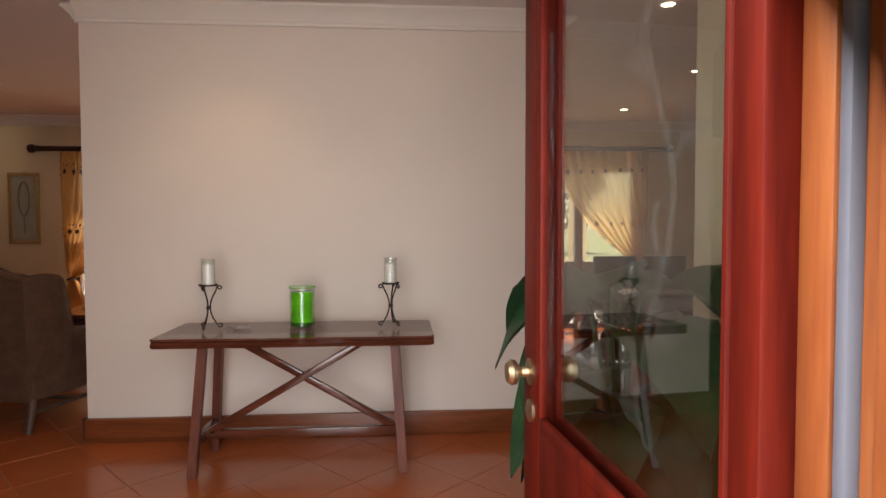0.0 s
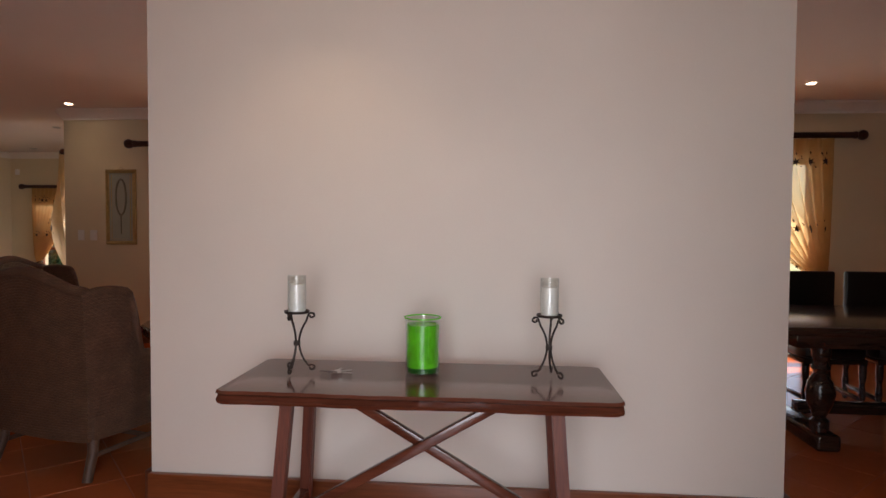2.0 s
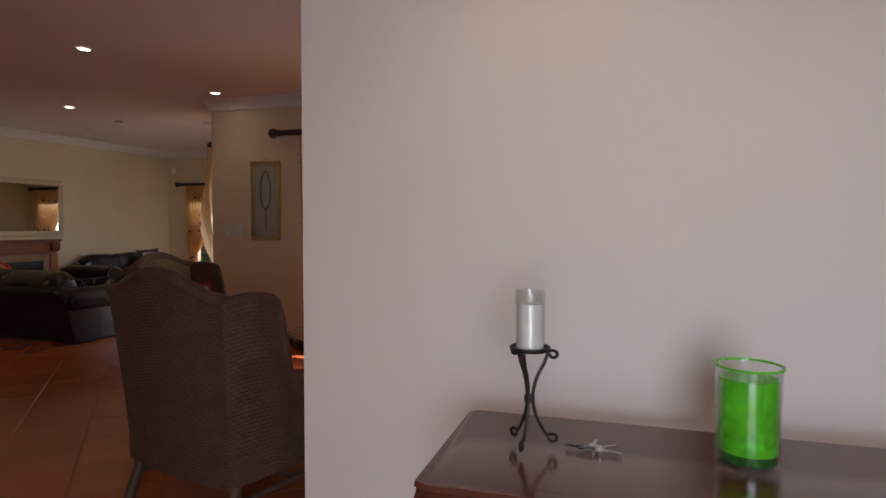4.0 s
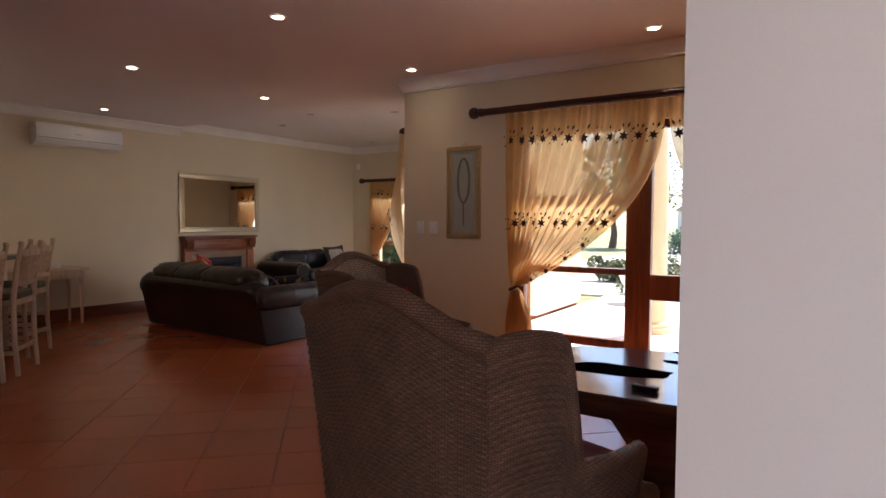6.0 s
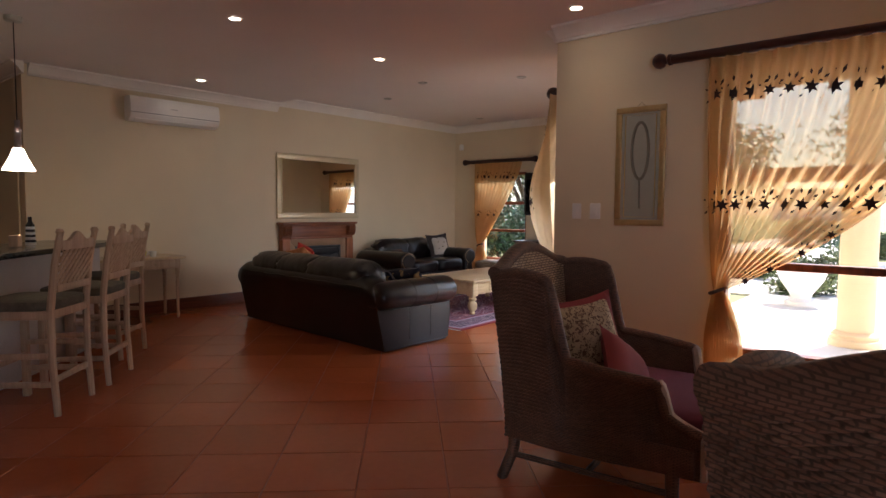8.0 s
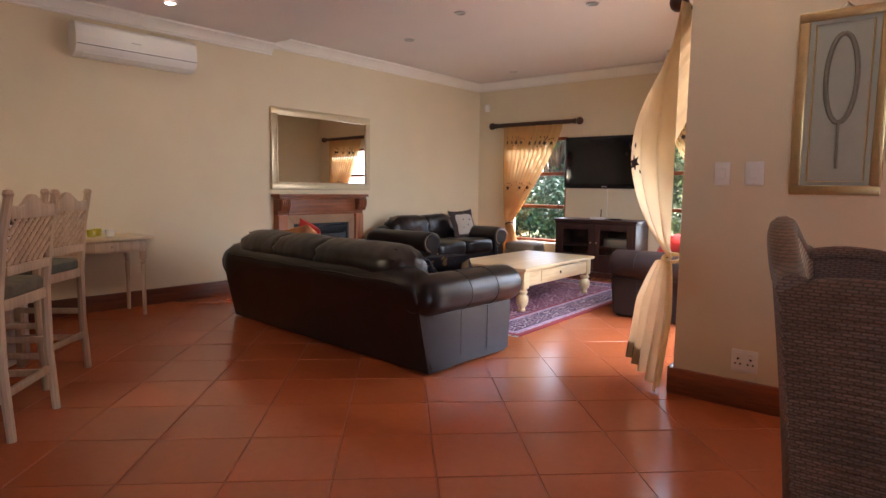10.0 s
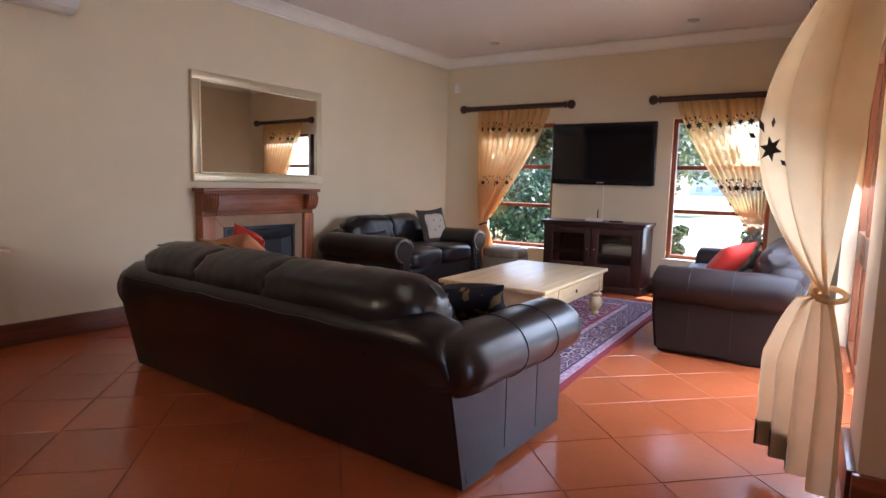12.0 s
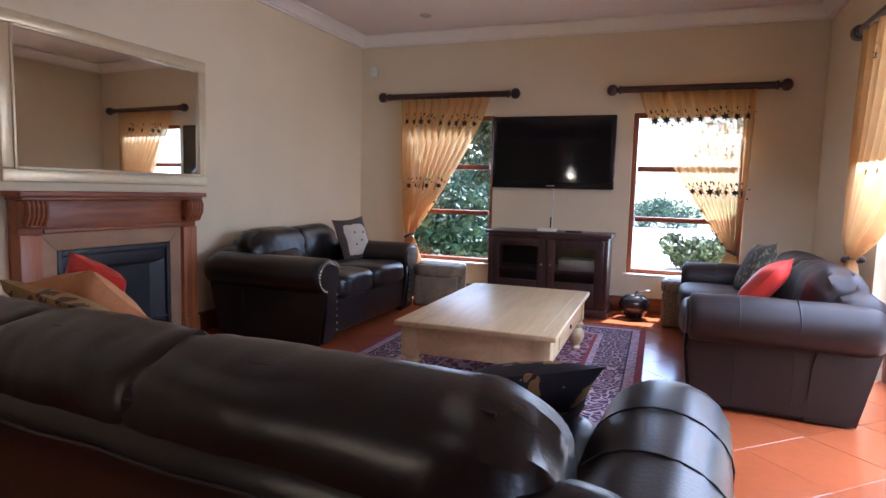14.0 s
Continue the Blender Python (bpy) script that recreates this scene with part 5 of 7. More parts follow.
def bar_stool(m, label):
    """A tall chair; back legs at y = 0, front towards +y."""
    t = thing("bar_stool", m, label, "bar stool", group="bar stools")
    W, D, S = 0.20, 0.38, 0.60
    for sx in (-1, 1):
        part("back_leg", tube([(sx * W, -0.02, 0), (sx * W, 0.0, 0.3), (sx * W, 0.0, S), (sx * W, -0.03, 0.85), (sx * W, -0.065, 1.02)], [0.019, 0.021, 0.022, 0.020, 0.019], 8), PALEWOOD, t)
        part("finial", lathe([(0.003, 0), (0.016, 0.002), (0.023, 0.018), (0.016, 0.034), (0.003, 0.037)], 12, m=pose(sx * W, -0.065, 1.015)), PALEWOOD, t)
        part("front_leg", box(sx * (W + 0.01) - 0.019, sx * (W + 0.01) + 0.019, D - 0.02, D + 0.02, 0, S - 0.02, 0.004), PALEWOOD, t)
        for z in (0.18, 0.34):
            part("side_stretcher", box(sx * W - 0.010, sx * W + 0.010, 0.01, D - 0.01, z - 0.016, z + 0.016, 0.004), PALEWOOD, t)
    for y, z in ((0.0, 0.20), (D, 0.26)):
        part("cross_stretcher", box(-W, W, y - 0.010, y + 0.010, z - 0.017, z + 0.017, 0.004), PALEWOOD, t)
    part("seat_rail", box(-W - 0.02, W + 0.02, -0.01, D + 0.025, S - 0.055, S - 0.005, 0.006), PALEWOOD, t)
    part("seat", blob(2 * W + 0.05, D + 0.05, 0.07, 6, 6, pose(0, D / 2 + 0.01, S + 0.02)), SEATGREEN, t, "olive patterned seat pad")
    part("lower_back_rail", box(-W + 0.015, W - 0.015, -0.028, 0.0, 0.695, 0.735, 0.004, m=pose(0, -0.008, 0)), PALEWOOD, t)
    crest = [(-W + 0.015, 0.93)] + [(-W + 0.015 + (2 * W - 0.03) * k / 16, 0.975 + 0.045 * math.sin(math.pi * k / 16) ** 2 + (0.012 * math.cos(k * math.pi / 4))) for k in range(17)] + [(W - 0.015, 0.93)]
    part("crest_rail", prism(crest, "y", -0.069, -0.047, 0.003), PALEWOOD, t)
    for d in (1, -1):
        for k in range(-4, 5):
            a0 = k * 0.052
            pts = []
            for s in (0.0, 1.0):
                pts.append((a0 + d * (s - 0.5) * 0.205, s))
            # clip to the frame
            (xa, sa), (xb, sb) = pts
            lim = W - 0.02
            if xa * (1 if d > 0 else -1) > lim or xb * (1 if d > 0 else -1) < -lim:
                continue
            def cut(x, s):
                if abs(x) <= lim:
                    return x, s
                e = math.copysign(lim, x)
                return e, sa + (e - xa) / (xb - xa) * (sb - sa)
            pa, pb = cut(xa, sa), cut(xb, sb)
            z0, z1 = 0.735, 0.935
            a, b = Vector((pa[0], -0.018 - 0.036 * pa[1] - 0.004 * d, z0 + (z1 - z0) * pa[1])), Vector((pb[0], -0.018 - 0.036 * pb[1] - 0.004 * d, z0 + (z1 - z0) * pb[1]))
            if (b - a).length > 0.04:
                part("lattice_slat", tube([a, b], 0.009, 6, flat=0.5), PALEWOOD, t)
    return t


stool = bar_stool(BAR @ pose(0.0, 0.0, 0, 0, 0, 0), "limewashed wooden bar stool with lattice back at the bar")
stool.scale.z = 1.035
for dx, dy, r in ((0.61, 0.0, 3), (1.30, 0.19, -4)):
    copy_thing(stool, BAR @ pose(dx, dy, 0, 0, 0, r)).scale.z = 1.035

pend = thing("pendant_lamp", pose(-8.28, 4.78, 0), "lit white glass pendant lamp on a dark cord over the bar", "pendant lamp")
part("canopy", lathe([(0.003, 2.58), (0.055, 2.585), (0.06, 2.60), (0.06, 2.619), (0.003, 2.619)], 20), STEEL, pend)
part("cord", tube([(0, 0, 2.59), (0, 0, 1.86)], 0.004, 6), SOOT, pend)
part("holder", lathe([(0.003, 1.86), (0.018, 1.86), (0.020, 1.80), (0.028, 1.79), (0.028, 1.775), (0.022, 1.77), (0.026, 1.66), (0.030, 1.65), (0.003, 1.65)], 16), STEEL, pend)
shade = part("shade", lathe([(0.026, 1.655), (0.034, 1.65), (0.06, 1.58), (0.105, 1.49), (0.108, 1.485), (0.10, 1.487), (0.055, 1.575), (0.026, 1.64)], 24), SHADEGLOW, pend, "glowing white glass shade")
pl = new("pendant_bulb", bpy.data.lights.new("pendant_bulb", "POINT"))
pl.data.energy, pl.data.color, pl.data.shadow_soft_size = 2.5, (1.0, 0.74, 0.42), 0.03
pl.location = (-8.28, 4.78, 1.47)

# on the bar
bottle = thing("striped_bottle", BAR @ pose(1.05, 0.80, 0.921), "black and white striped bottle on the bar", "bottle")
for k in range(8):
    part("band", lathe([(0.003, 0.02 * k), (0.036 - 0.001 * k, 0.02 * k + 0.001), (0.036 - 0.001 * k, 0.02 * k + 0.019), (0.003, 0.02 * k + 0.0195)], 16), (GLOSSBLACK if k % 2 else WHITE), bottle)
part("neck", lathe([(0.003, 0.16), (0.026, 0.16), (0.014, 0.18), (0.013, 0.215), (0.003, 0.216)], 16), GLOSSBLACK, bottle)
for k, (bx, by) in enumerate(((0.55, 0.85), (0.68, 0.92))):
    jar = thing("glass_jar", BAR @ pose(bx, by, 0.921), "small clear glass jar with a metal lid on the bar", "jar", group="jars on the bar")
    part("body", lathe([(0.003, 0), (0.036, 0), (0.040, 0.01), (0.040, 0.075), (0.033, 0.085), (0.031, 0.082), (0.037, 0.074), (0.037, 0.012), (0.003, 0.008)], 18), CLEAR, jar)
    part("lid", lathe([(0.003, 0.085), (0.036, 0.085), (0.036, 0.102), (0.003, 0.105)], 18), STEEL, jar, "metal lid")
tagged(part("wooden_box", box(-0.05, 0.05, -0.03, 0.03, 0, 0.085, 0.006), PALEWOOD, at=BAR @ pose(0.83, 0.78, 0.921, 0, 0, 15)), "small pale wooden box on the bar", "box")
rack = thing("towel_stand", BAR @ pose(0.40, 0.95, 0.921), "thin dark metal stand on the bar", "stand")
part("base", lathe([(0.003, 0), (0.05, 0), (0.05, 0.008), (0.003, 0.01)], 16), IRON, rack)
part("post", tube([(0, 0, 0.008), (0, 0, 0.27)], 0.005, 6), IRON, rack)
part("cross_bar", tube([(-0.06, 0, 0.268), (0.06, 0, 0.268)], 0.005, 6), IRON, rack)


# ---- along the mirror wall ----
def side_table():
    t = thing("side_table", MWALL @ pose(0.245, -2.80, 0), "limewashed wooden side table with drawers and turned legs", "side table")
    part("top", box(-0.22, 0.24, -0.62, 0.62, 0.655, 0.682, 0.006), PALETOP, t)
    part("apron", box(-0.19, 0.20, -0.57, 0.57, 0.55, 0.655, 0.003), PALEWOOD, t)
    for y in (-0.29, 0.29):
        d = part("drawer_front", box(0.197, 0.210, y - 0.25, y + 0.25, 0.565, 0.645, 0.003), PALEWOOD, t)
        part("knob", lathe([(0.002, 0), (0.006, 0), (0.006, 0.01), (0.012, 0.016), (0.010, 0.023), (0.002, 0.025)], 12, m=pose(0.21, y, 0.605, 0, 90)), BRASS, d, "small brass knob")
    for x in (-0.165, 0.175):
        for y in (-0.545, 0.545):
            part("leg", lathe([(0.003, 0), (0.013, 0), (0.015, 0.02), (0.017, 0.25), (0.021, 0.42), (0.016, 0.44), (0.024, 0.455), (0.018, 0.475), (0.026, 0.49), (0.026, 0.55), (0.003, 0.55)], 14, m=pose(x, y, 0)), PALEWOOD, t)
    return t


side_table()
YELLOW = material("yellow_glaze", (0.62, 0.55, 0.05), 0.3, spots=0.1)
for k, (dx, dy) in enumerate(((-9.53, 6.18), (-9.63, 6.26), (-9.50, 6.31))):
    cup = thing("cup", pose(dx, dy, 0.683, 0, 0, k * 70), "small yellow and white cup on the side table", "cup", group="cups")
    part("bowl", lathe([(0.003, 0), (0.026, 0), (0.032, 0.012), (0.037, 0.06), (0.034, 0.06), (0.029, 0.014), (0.003, 0.008)], 18), YELLOW if k < 2 else WHITE, cup)
    part("handle", tube([(0.034, 0, 0.05), (0.052, 0, 0.045), (0.055, 0, 0.028), (0.033, 0, 0.018)], 0.004, 6), WHITE, cup)

ac = thing("air_conditioner", MWALL @ pose(0.002, -2.15, 2.30), "white wall-mounted split air conditioner", "air conditioner")
prof = [(0.0, -0.13), (0.10, -0.13), (0.155, -0.105), (0.185, -0.06), (0.19, 0.02), (0.175, 0.11), (0.15, 0.135), (0.0, 0.135)]
part("casing", prism([(p, q) for p, q in prof], "y", -0.465, 0.545, 0.006), WHITE, ac)
part("flap", prism([(0.115, -0.128), (0.162, -0.106), (0.166, -0.110), (0.118, -0.134)], "y", -0.41, 0.48), WHITE, ac)
part("air_slot", box(0.150, 0.192, -0.46, 0.54, -0.048, -0.044), SOOT, ac, "dark slot")
part("indicator", box(0.188, 0.192, 0.46, 0.475, -0.03, -0.018), WHITE, ac)
part("badge", box(0.1885, 0.1905, -0.04, 0.04, 0.02, 0.03), STEEL, ac)

mir = thing("wall_mirror", MWALL @ pose(0.001, -0.025, 1.529), "wide wall mirror in a champagne-coloured moulded frame", "mirror")
W2, H2 = 1.41, 0.89
for y0, y1, z0, z1 in ((-W2 / 2, W2 / 2, H2 / 2 - 0.07, H2 / 2), (-W2 / 2, W2 / 2, -H2 / 2, -H2 / 2 + 0.07), (-W2 / 2, -W2 / 2 + 0.07, -H2 / 2 + 0.07, H2 / 2 - 0.07), (W2 / 2 - 0.07, W2 / 2, -H2 / 2 + 0.07, H2 / 2 - 0.07)):
    bm = bmesh.new()
    box(0, 0.035, y0, y1, z0, z1, 0.008, into=bm)
    part("frame_bar", bm, SILVERFRAME, mir)
for y0, y1, z0, z1 in ((-0.630, 0.630, 0.362, 0.380), (-0.630, 0.630, -0.380, -0.362), (-0.647, -0.630, -0.380, 0.380), (0.630, 0.647, -0.380, 0.380)):
    part("inner_bead", box(0.006, 0.045, y0, y1, z0, z1, 0.006), SILVERFRAME, mir)
part("mirror_glass", box(-0.002, 0.002, -0.635, 0.635, -0.375, 0.375, m=pose(0.022, 0, 0)), MIRROR, mir, "mirror glass", smooth=False)


def fireplace():
    t = thing("fireplace", MWALL @ pose(0.002, -0.095, 0), "wooden fireplace surround with stone insert and carved corbels", "fireplace")
    hw = 0.605
    part("mantel_shelf", box(0, 0.165, -hw - 0.03, hw + 0.03, 1.005, 1.035, 0.006), FIREW_Y, t, "dark wooden mantel shelf")
    part("shelf_moulding", box(0, 0.145, -hw - 0.01, hw + 0.01, 0.985, 1.005, 0.006), FIREW_Y, t)
    part("frieze", box(0, 0.085, -hw, hw, 0.80, 0.985, 0.004), FIREW_Y, t)
    part("frieze_bead", box(0.083, 0.098, -hw + 0.13, hw - 0.13, 0.802, 0.826, 0.005), FIREW_Y, t)
    for s in (-1, 1):
        part("pilaster", box(0, 0.10, s * hw - (0.12 if s > 0 else 0), s * hw + (0.12 if s < 0 else 0), 0, 0.80, 0.005), FIREW, t)
        part("plinth_block", box(0, 0.115, s * (hw - 0.06) - 0.066, s * (hw - 0.06) + 0.066, 0.0, 0.15, 0.005), FIREW, t)
        yc = s * (hw - 0.06)
        bm = prism([(0.08, 0.845), (0.125, 0.85), (0.155, 0.90), (0.158, 0.955), (0.145, 0.984), (0.08, 0.984)], "y", yc - 0.062, yc + 0.062, 0.012, 3)
        for k in range(5):
            y = yc - 0.048 + 0.024 * k
            tube([(0.128, y, 0.852), (0.158, y, 0.90), (0.163, y, 0.955), (0.150, y, 0.982)], 0.011, 6, into=bm)
        tube([(0.118, yc - 0.064, 0.852), (0.128, yc, 0.846), (0.118, yc + 0.064, 0.852)], 0.012, 6, into=bm)
        part("corbel", bm, FIREW_Y, t, "carved wooden corbel")
        part("stone_jamb", prism([(s * 0.485, 0.0), (s * 0.485, 0.80), (s * 0.39, 0.70), (s * 0.39, 0.0)], "x", 0.0, 0.070, 0.004), STONE, t, "pale stone slip")
    part("stone_lintel", prism([(-0.485, 0.80), (0.485, 0.80), (0.39, 0.70), (-0.39, 0.70)], "x", 0.0, 0.070, 0.004), STONE, t, "pale stone slip")
    part("fire_back", box(0.0, 0.012, -0.39, 0.39, 0, 0.70), SOOT, t, "black cast-iron firebox")
    for s in (-1, 1):
        part("fire_cheek", prism([(0.012, s * 0.39), (0.064, s * 0.39), (0.012, s * 0.27)], "z", 0.0, 0.70), SOOT, t)
        part("insert_frame", box(0.058, 0.076, s * 0.375 - 0.015, s * 0.375 + 0.015, 0.0, 0.70, 0.003), SOOT, t)
    part("insert_frame", box(0.058, 0.076, -0.36, 0.36, 0.665, 0.698, 0.003), SOOT, t)
    part("fire_hood", prism([(0.014, 0.66), (0.062, 0.66), (0.050, 0.585), (0.014, 0.56)], "y", -0.36, 0.36, 0.003), SOOT, t)
    part("hearth", box(0.0, 0.30, -0.55, 0.55, 0.0, 0.02, 0.003), STONE, t)
    for k in range(9):
        part("grate_bar", tube([(0.09, -0.32 + 0.08 * k, 0.02), (0.09, -0.32 + 0.08 * k, 0.2)], 0.008, 6), SOOT, t)
    for z in (0.06, 0.2):
        part("grate_rail", tube([(0.09, -0.36, z), (0.09, 0.36, z)], 0.009, 6), SOOT, t)
    return t


fireplace()


# ---- sofas ----
def bolster(w, d, hh, m, seed, ends=(0.07, 0.07)):
    """A long stuffed back cushion, round at its ends, with creases drawn in from the seams."""
    bm = bmesh.new()
    rings, nu, nk = [], 44, 28
    for i in range(nu + 1):
        u = 2 * i / nu - 1
        u = math.copysign(1 - (1 - abs(u)) ** 1.5, u)
        r = ends[u > 0]
        low = 0.82 if r < 0.1 else 0.42
        g = max(0.0, (abs(u) * w / 2 - (w / 2 - r)) / r)
        e = low + (1 - low) * math.sqrt(max(0.0, 1 - g * g))
        ring = []
        for k in range(nk):
            a = 2 * math.pi * k / nk
            ca, sa = math.cos(a), math.sin(a)
            cy, cz = math.copysign(abs(ca) ** 0.8, ca), math.copysign(abs(sa) ** 0.8, sa)
            soft = 1 + 0.05 * noise.noise(Vector((u * w * 2.5 + seed, ca * 1.2, sa * 1.2))) + 0.022 * noise.noise(Vector((u * w * 9 + seed, ca * 2.0, sa * 2.0)))
            crease = 0.012 * g * math.sin(a * 9 + seed + 2 * noise.noise(Vector((u * 6, a, seed))))
            slump = 0.018 * math.cos(u * 1.3) - 0.012
            ring.append(bm.verts.new((u * w / 2, cy * d / 2 * e * soft + crease * ca, (cz * hh / 2 * e * soft + crease * sa) + slump)))
        rings.append(ring)
    for a, b in zip(rings, rings[1:]):
        for k in range(nk):
            bm.faces.new((a[k], a[(k + 1) % nk], b[(k + 1) % nk], b[k]))
    bm.faces.new(rings[0][::-1])
    bm.faces.new(rings[-1])
    bmesh.ops.recalc_face_normals(bm, faces=bm.faces[:])
    bmesh.ops.transform(bm, matrix=m, verts=bm.verts[:])
    return bm


def sofa(m, L, D, shares, leather, label, back_h=0.74, arm_h=0.60, seams=True, studs=False, plump=1.0, arm_r=0.15, seed=0):
    """Back along y = 0, seat towards +y, x along its length from -L/2 to L/2."""
    t = thing("leather_sofa", m, label, "sofa", group="sofas")
    h = L / 2
    # back: leans outwards, broadest under the roll; its upper ends round off into the arms
    prof = [(0.02, 0.012), (0.0, 0.10), (-0.035, 0.26), (-0.075, 0.42), (-0.098, 0.50), (-0.106, 0.555), (-0.088, 0.605), (-0.04, 0.640), (0.02, 0.65), (0.10, 0.62), (0.17, 0.50), (0.22, 0.30), (0.24, 0.012)]
    bm = bmesh.new()
    n = 40
    rings = []
    for i in range(n + 1):
        u = 2 * i / n - 1
        u = math.copysign(1 - (1 - abs(u)) ** 1.6, u)
        ring = []
        for p, q in prof:
            high = min(1, max(0, (q - 0.40) / 0.18))
            half = h - 0.024 - 0.015 * high
            e = max(0.0, (abs(u) * half - (half - 0.15)) / 0.15)
            drop = 1 - math.sqrt(max(0.0, 1 - min(1, e) ** 2))
            y = p + (0.045 * drop * high if p < 0.05 else 0)
            z = q - 0.10 * drop * max(0, (q - 0.45) / 0.2)
            x = u * half
            ring.append(bm.verts.new((x, y + 0.006 * noise.noise(Vector((x * 3, q * 5, seed))) * (1 - drop), z)))
        rings.append(ring)
    k8 = len(prof)
    for a, b in zip(rings, rings[1:]):
        for k in range(k8):
            bm.faces.new((a[k], a[(k + 1) % k8], b[(k + 1) % k8], b[k]))
    bm.faces.new(rings[0])
    bm.faces.new(rings[-1][::-1])
    part("backrest", bm, leather, t)
    part("back_welt", tube([(x * (h - 0.16) / 10, -0.108, 0.560 + 0.004 * math.sin(x * 1.7)) for x in range(-10, 11)], 0.005, 6), SEAM, t)
    # base
    part("base", box(-h + 0.13, h - 0.13, 0.10, D - 0.05, 0.05, 0.30, 0.02, 3), leather, t)
    for s in (-1, 1):
        # arm: upright side panel, narrower below, under a fat rolled top
        bm = bmesh.new()
        out = [(0.024, 0.012), (D - 0.03, 0.012), (D + 0.005, 0.30), (D - 0.005, 0.50), (-0.088, 0.49), (-0.068, 0.40)]
        lo = [bm.verts.new((s * (h - 0.02 - (0.03 if z > 0.45 else 0.0)), y, z)) for y, z in out]
        hi = [bm.verts.new((s * (h - 0.20), y, z)) for y, z in out]
        bm.faces.new(lo)
        bm.faces.new(hi[::-1])
        for k in range(6):
            bm.faces.new((lo[k], lo[(k + 1) % 6], hi[(k + 1) % 6], hi[k]))
        bmesh.ops.recalc_face_normals(bm, faces=bm.faces[:])
        bmesh.ops.bevel(bm, geom=bm.edges[:], offset=0.022, segments=3, affect="EDGES")
        part("arm_panel", bm, leather, t)
        ax = s * (h - 0.085)
        bm = bmesh.new()
        rr = []
        for j in range(37):
            v = j / 36
            y = -0.072 + (D + 0.072) * v
            # domed where it meets the back, cushioned at the front
            q = (y + 0.072) / 0.10
            e = 0.66 + 0.34 * math.sqrt(max(0.0, 1 - (1 - min(1, q)) ** 2))
            e = e if v < 0.5 else (1.0 if y < D - 0.06 else 0.86 + 0.14 * math.sqrt(max(0, 1 - ((y - D + 0.06) / 0.06) ** 2)))
            ring = []
            for k in range(20):
                a = 2 * math.pi * k / 20
                wob = 1 + 0.03 * noise.noise(Vector((y * 5, math.cos(a), math.sin(a) + seed)))
                ring.append(bm.verts.new((ax + arm_r * 1.05 * e * math.cos(a) * wob, y, arm_h - 0.125 - 0.02 * (1 - e) + 0.125 * e * math.sin(a) * wob)))
            rr.append(ring)
        for a, b in zip(rr, rr[1:]):
            for k in range(20):
                bm.faces.new((a[k], a[(k + 1) % 20], b[(k + 1) % 20], b[k]))
        ends = [bm.faces.new(rr[0]), bm.faces.new(rr[-1][::-1])]
        bmesh.ops.bevel(bm, geom=ends[1].edges[:], offset=0.02, segments=3, affect="EDGES")
        arm = part("arm_roll", bm, leather, t)
        if seams:
            for y in (0.30, 0.56):
                part("seam", tube([(ax + (arm_r * 1.055) * math.cos(a), y, arm_h - 0.125 + 0.1265 * math.sin(a)) for a in [radians(q) for q in range(-60, 200, 13)]], 0.0025, 6), SEAM, arm)
                part("seam", tube([(s * (h - 0.018), y, 0.08), (s * (h - 0.018), y, 0.40)], 0.0022, 6), SEAM, arm)
        if studs:
            bm = bmesh.new()
            for q in range(26):
                a = radians(-70 + q * 320 / 26) if q < 20 else 0
                p = (ax + 0.135 * math.cos(a), D + 0.002, arm_h - 0.125 + 0.105 * math.sin(a)) if q < 20 else (ax - s * 0.09, D + 0.002, arm_h - 0.26 - 0.05 * (q - 20))
                lathe([(0.001, 0), (0.009, 0), (0.006, 0.005), (0.001, 0.007)], 8, into=bm, m=pose(*p, -90))
            part("nail_heads", bm, BRASS, arm, "row of brass nail heads")["kind"] = "stuff"
    inner, seats = L - 0.44, len(shares)
    for k in range(seats):
        w = inner * shares[k] / sum(shares)
        x = -inner / 2 + inner * (sum(shares[:k]) + shares[k] / 2) / sum(shares)
        part("seat_cushion", blob(w - 0.004, D - 0.22, 0.20, 5, 9, pose(x, D / 2 + 0.13, 0.375, 2), 0.012, 5, seed + k), leather, t)
        # plump back cushion that slumps over the frame
        bc = bolster(w + 0.05, 0.30 * plump, 0.36, pose(x, 0.085, back_h - 0.175, 14), seed + k * 3.1, (0.20 if k == 0 else 0.07, 0.20 if k == seats - 1 else 0.07))
        part("back_cushion", bc, leather, t)
        part("cushion_welt", tube([(x - w / 2 * 0.80 + w * 0.80 * q / 12, 0.02, back_h - 0.006 - 0.012 * ((q - 6) / 6) ** 2) for q in range(13)], 0.004, 6), SEAM, t)
    for x in (-h + 0.16, h - 0.16):
        for y in (0.08, D - 0.09):
            part("foot", lathe([(0.003, 0), (0.022, 0), (0.028, 0.02), (0.026, 0.052), (0.003, 0.055)], 12, m=pose(x, y, 0)), DARKWOOD, t)
    return t


# back corner at (-6.46, 6.81); the long side runs to (-8.8, 7.06)
S1 = pose(-7.62, 6.905, 0, 0, 0, -4.5)
sofa(S1, 2.39, 0.84, (0.60, 0.56, 0.86), LEATHER, "dark brown leather three-seat sofa seen from behind", back_h=0.755, arm_h=0.605, seed=1, plump=1.1)
S2 = pose(-5.52, 10.07, 0, 0, 0, 89)
sofa(S2, 1.78, 0.80, (1, 1), LEATHER2, "brown leather two-seat sofa beside the terrace door", back_h=0.74, arm_h=0.60, seed=5)
S3 = pose(-9.48, 10.16, 0, 0, 0, -90)
sofa(S3, 1.62, 0.90, (1, 1), LEATHER, "dark leather love seat with nail-head trim by the fireplace", back_h=0.76, arm_h=0.615, seams=False, studs=True, seed=9)

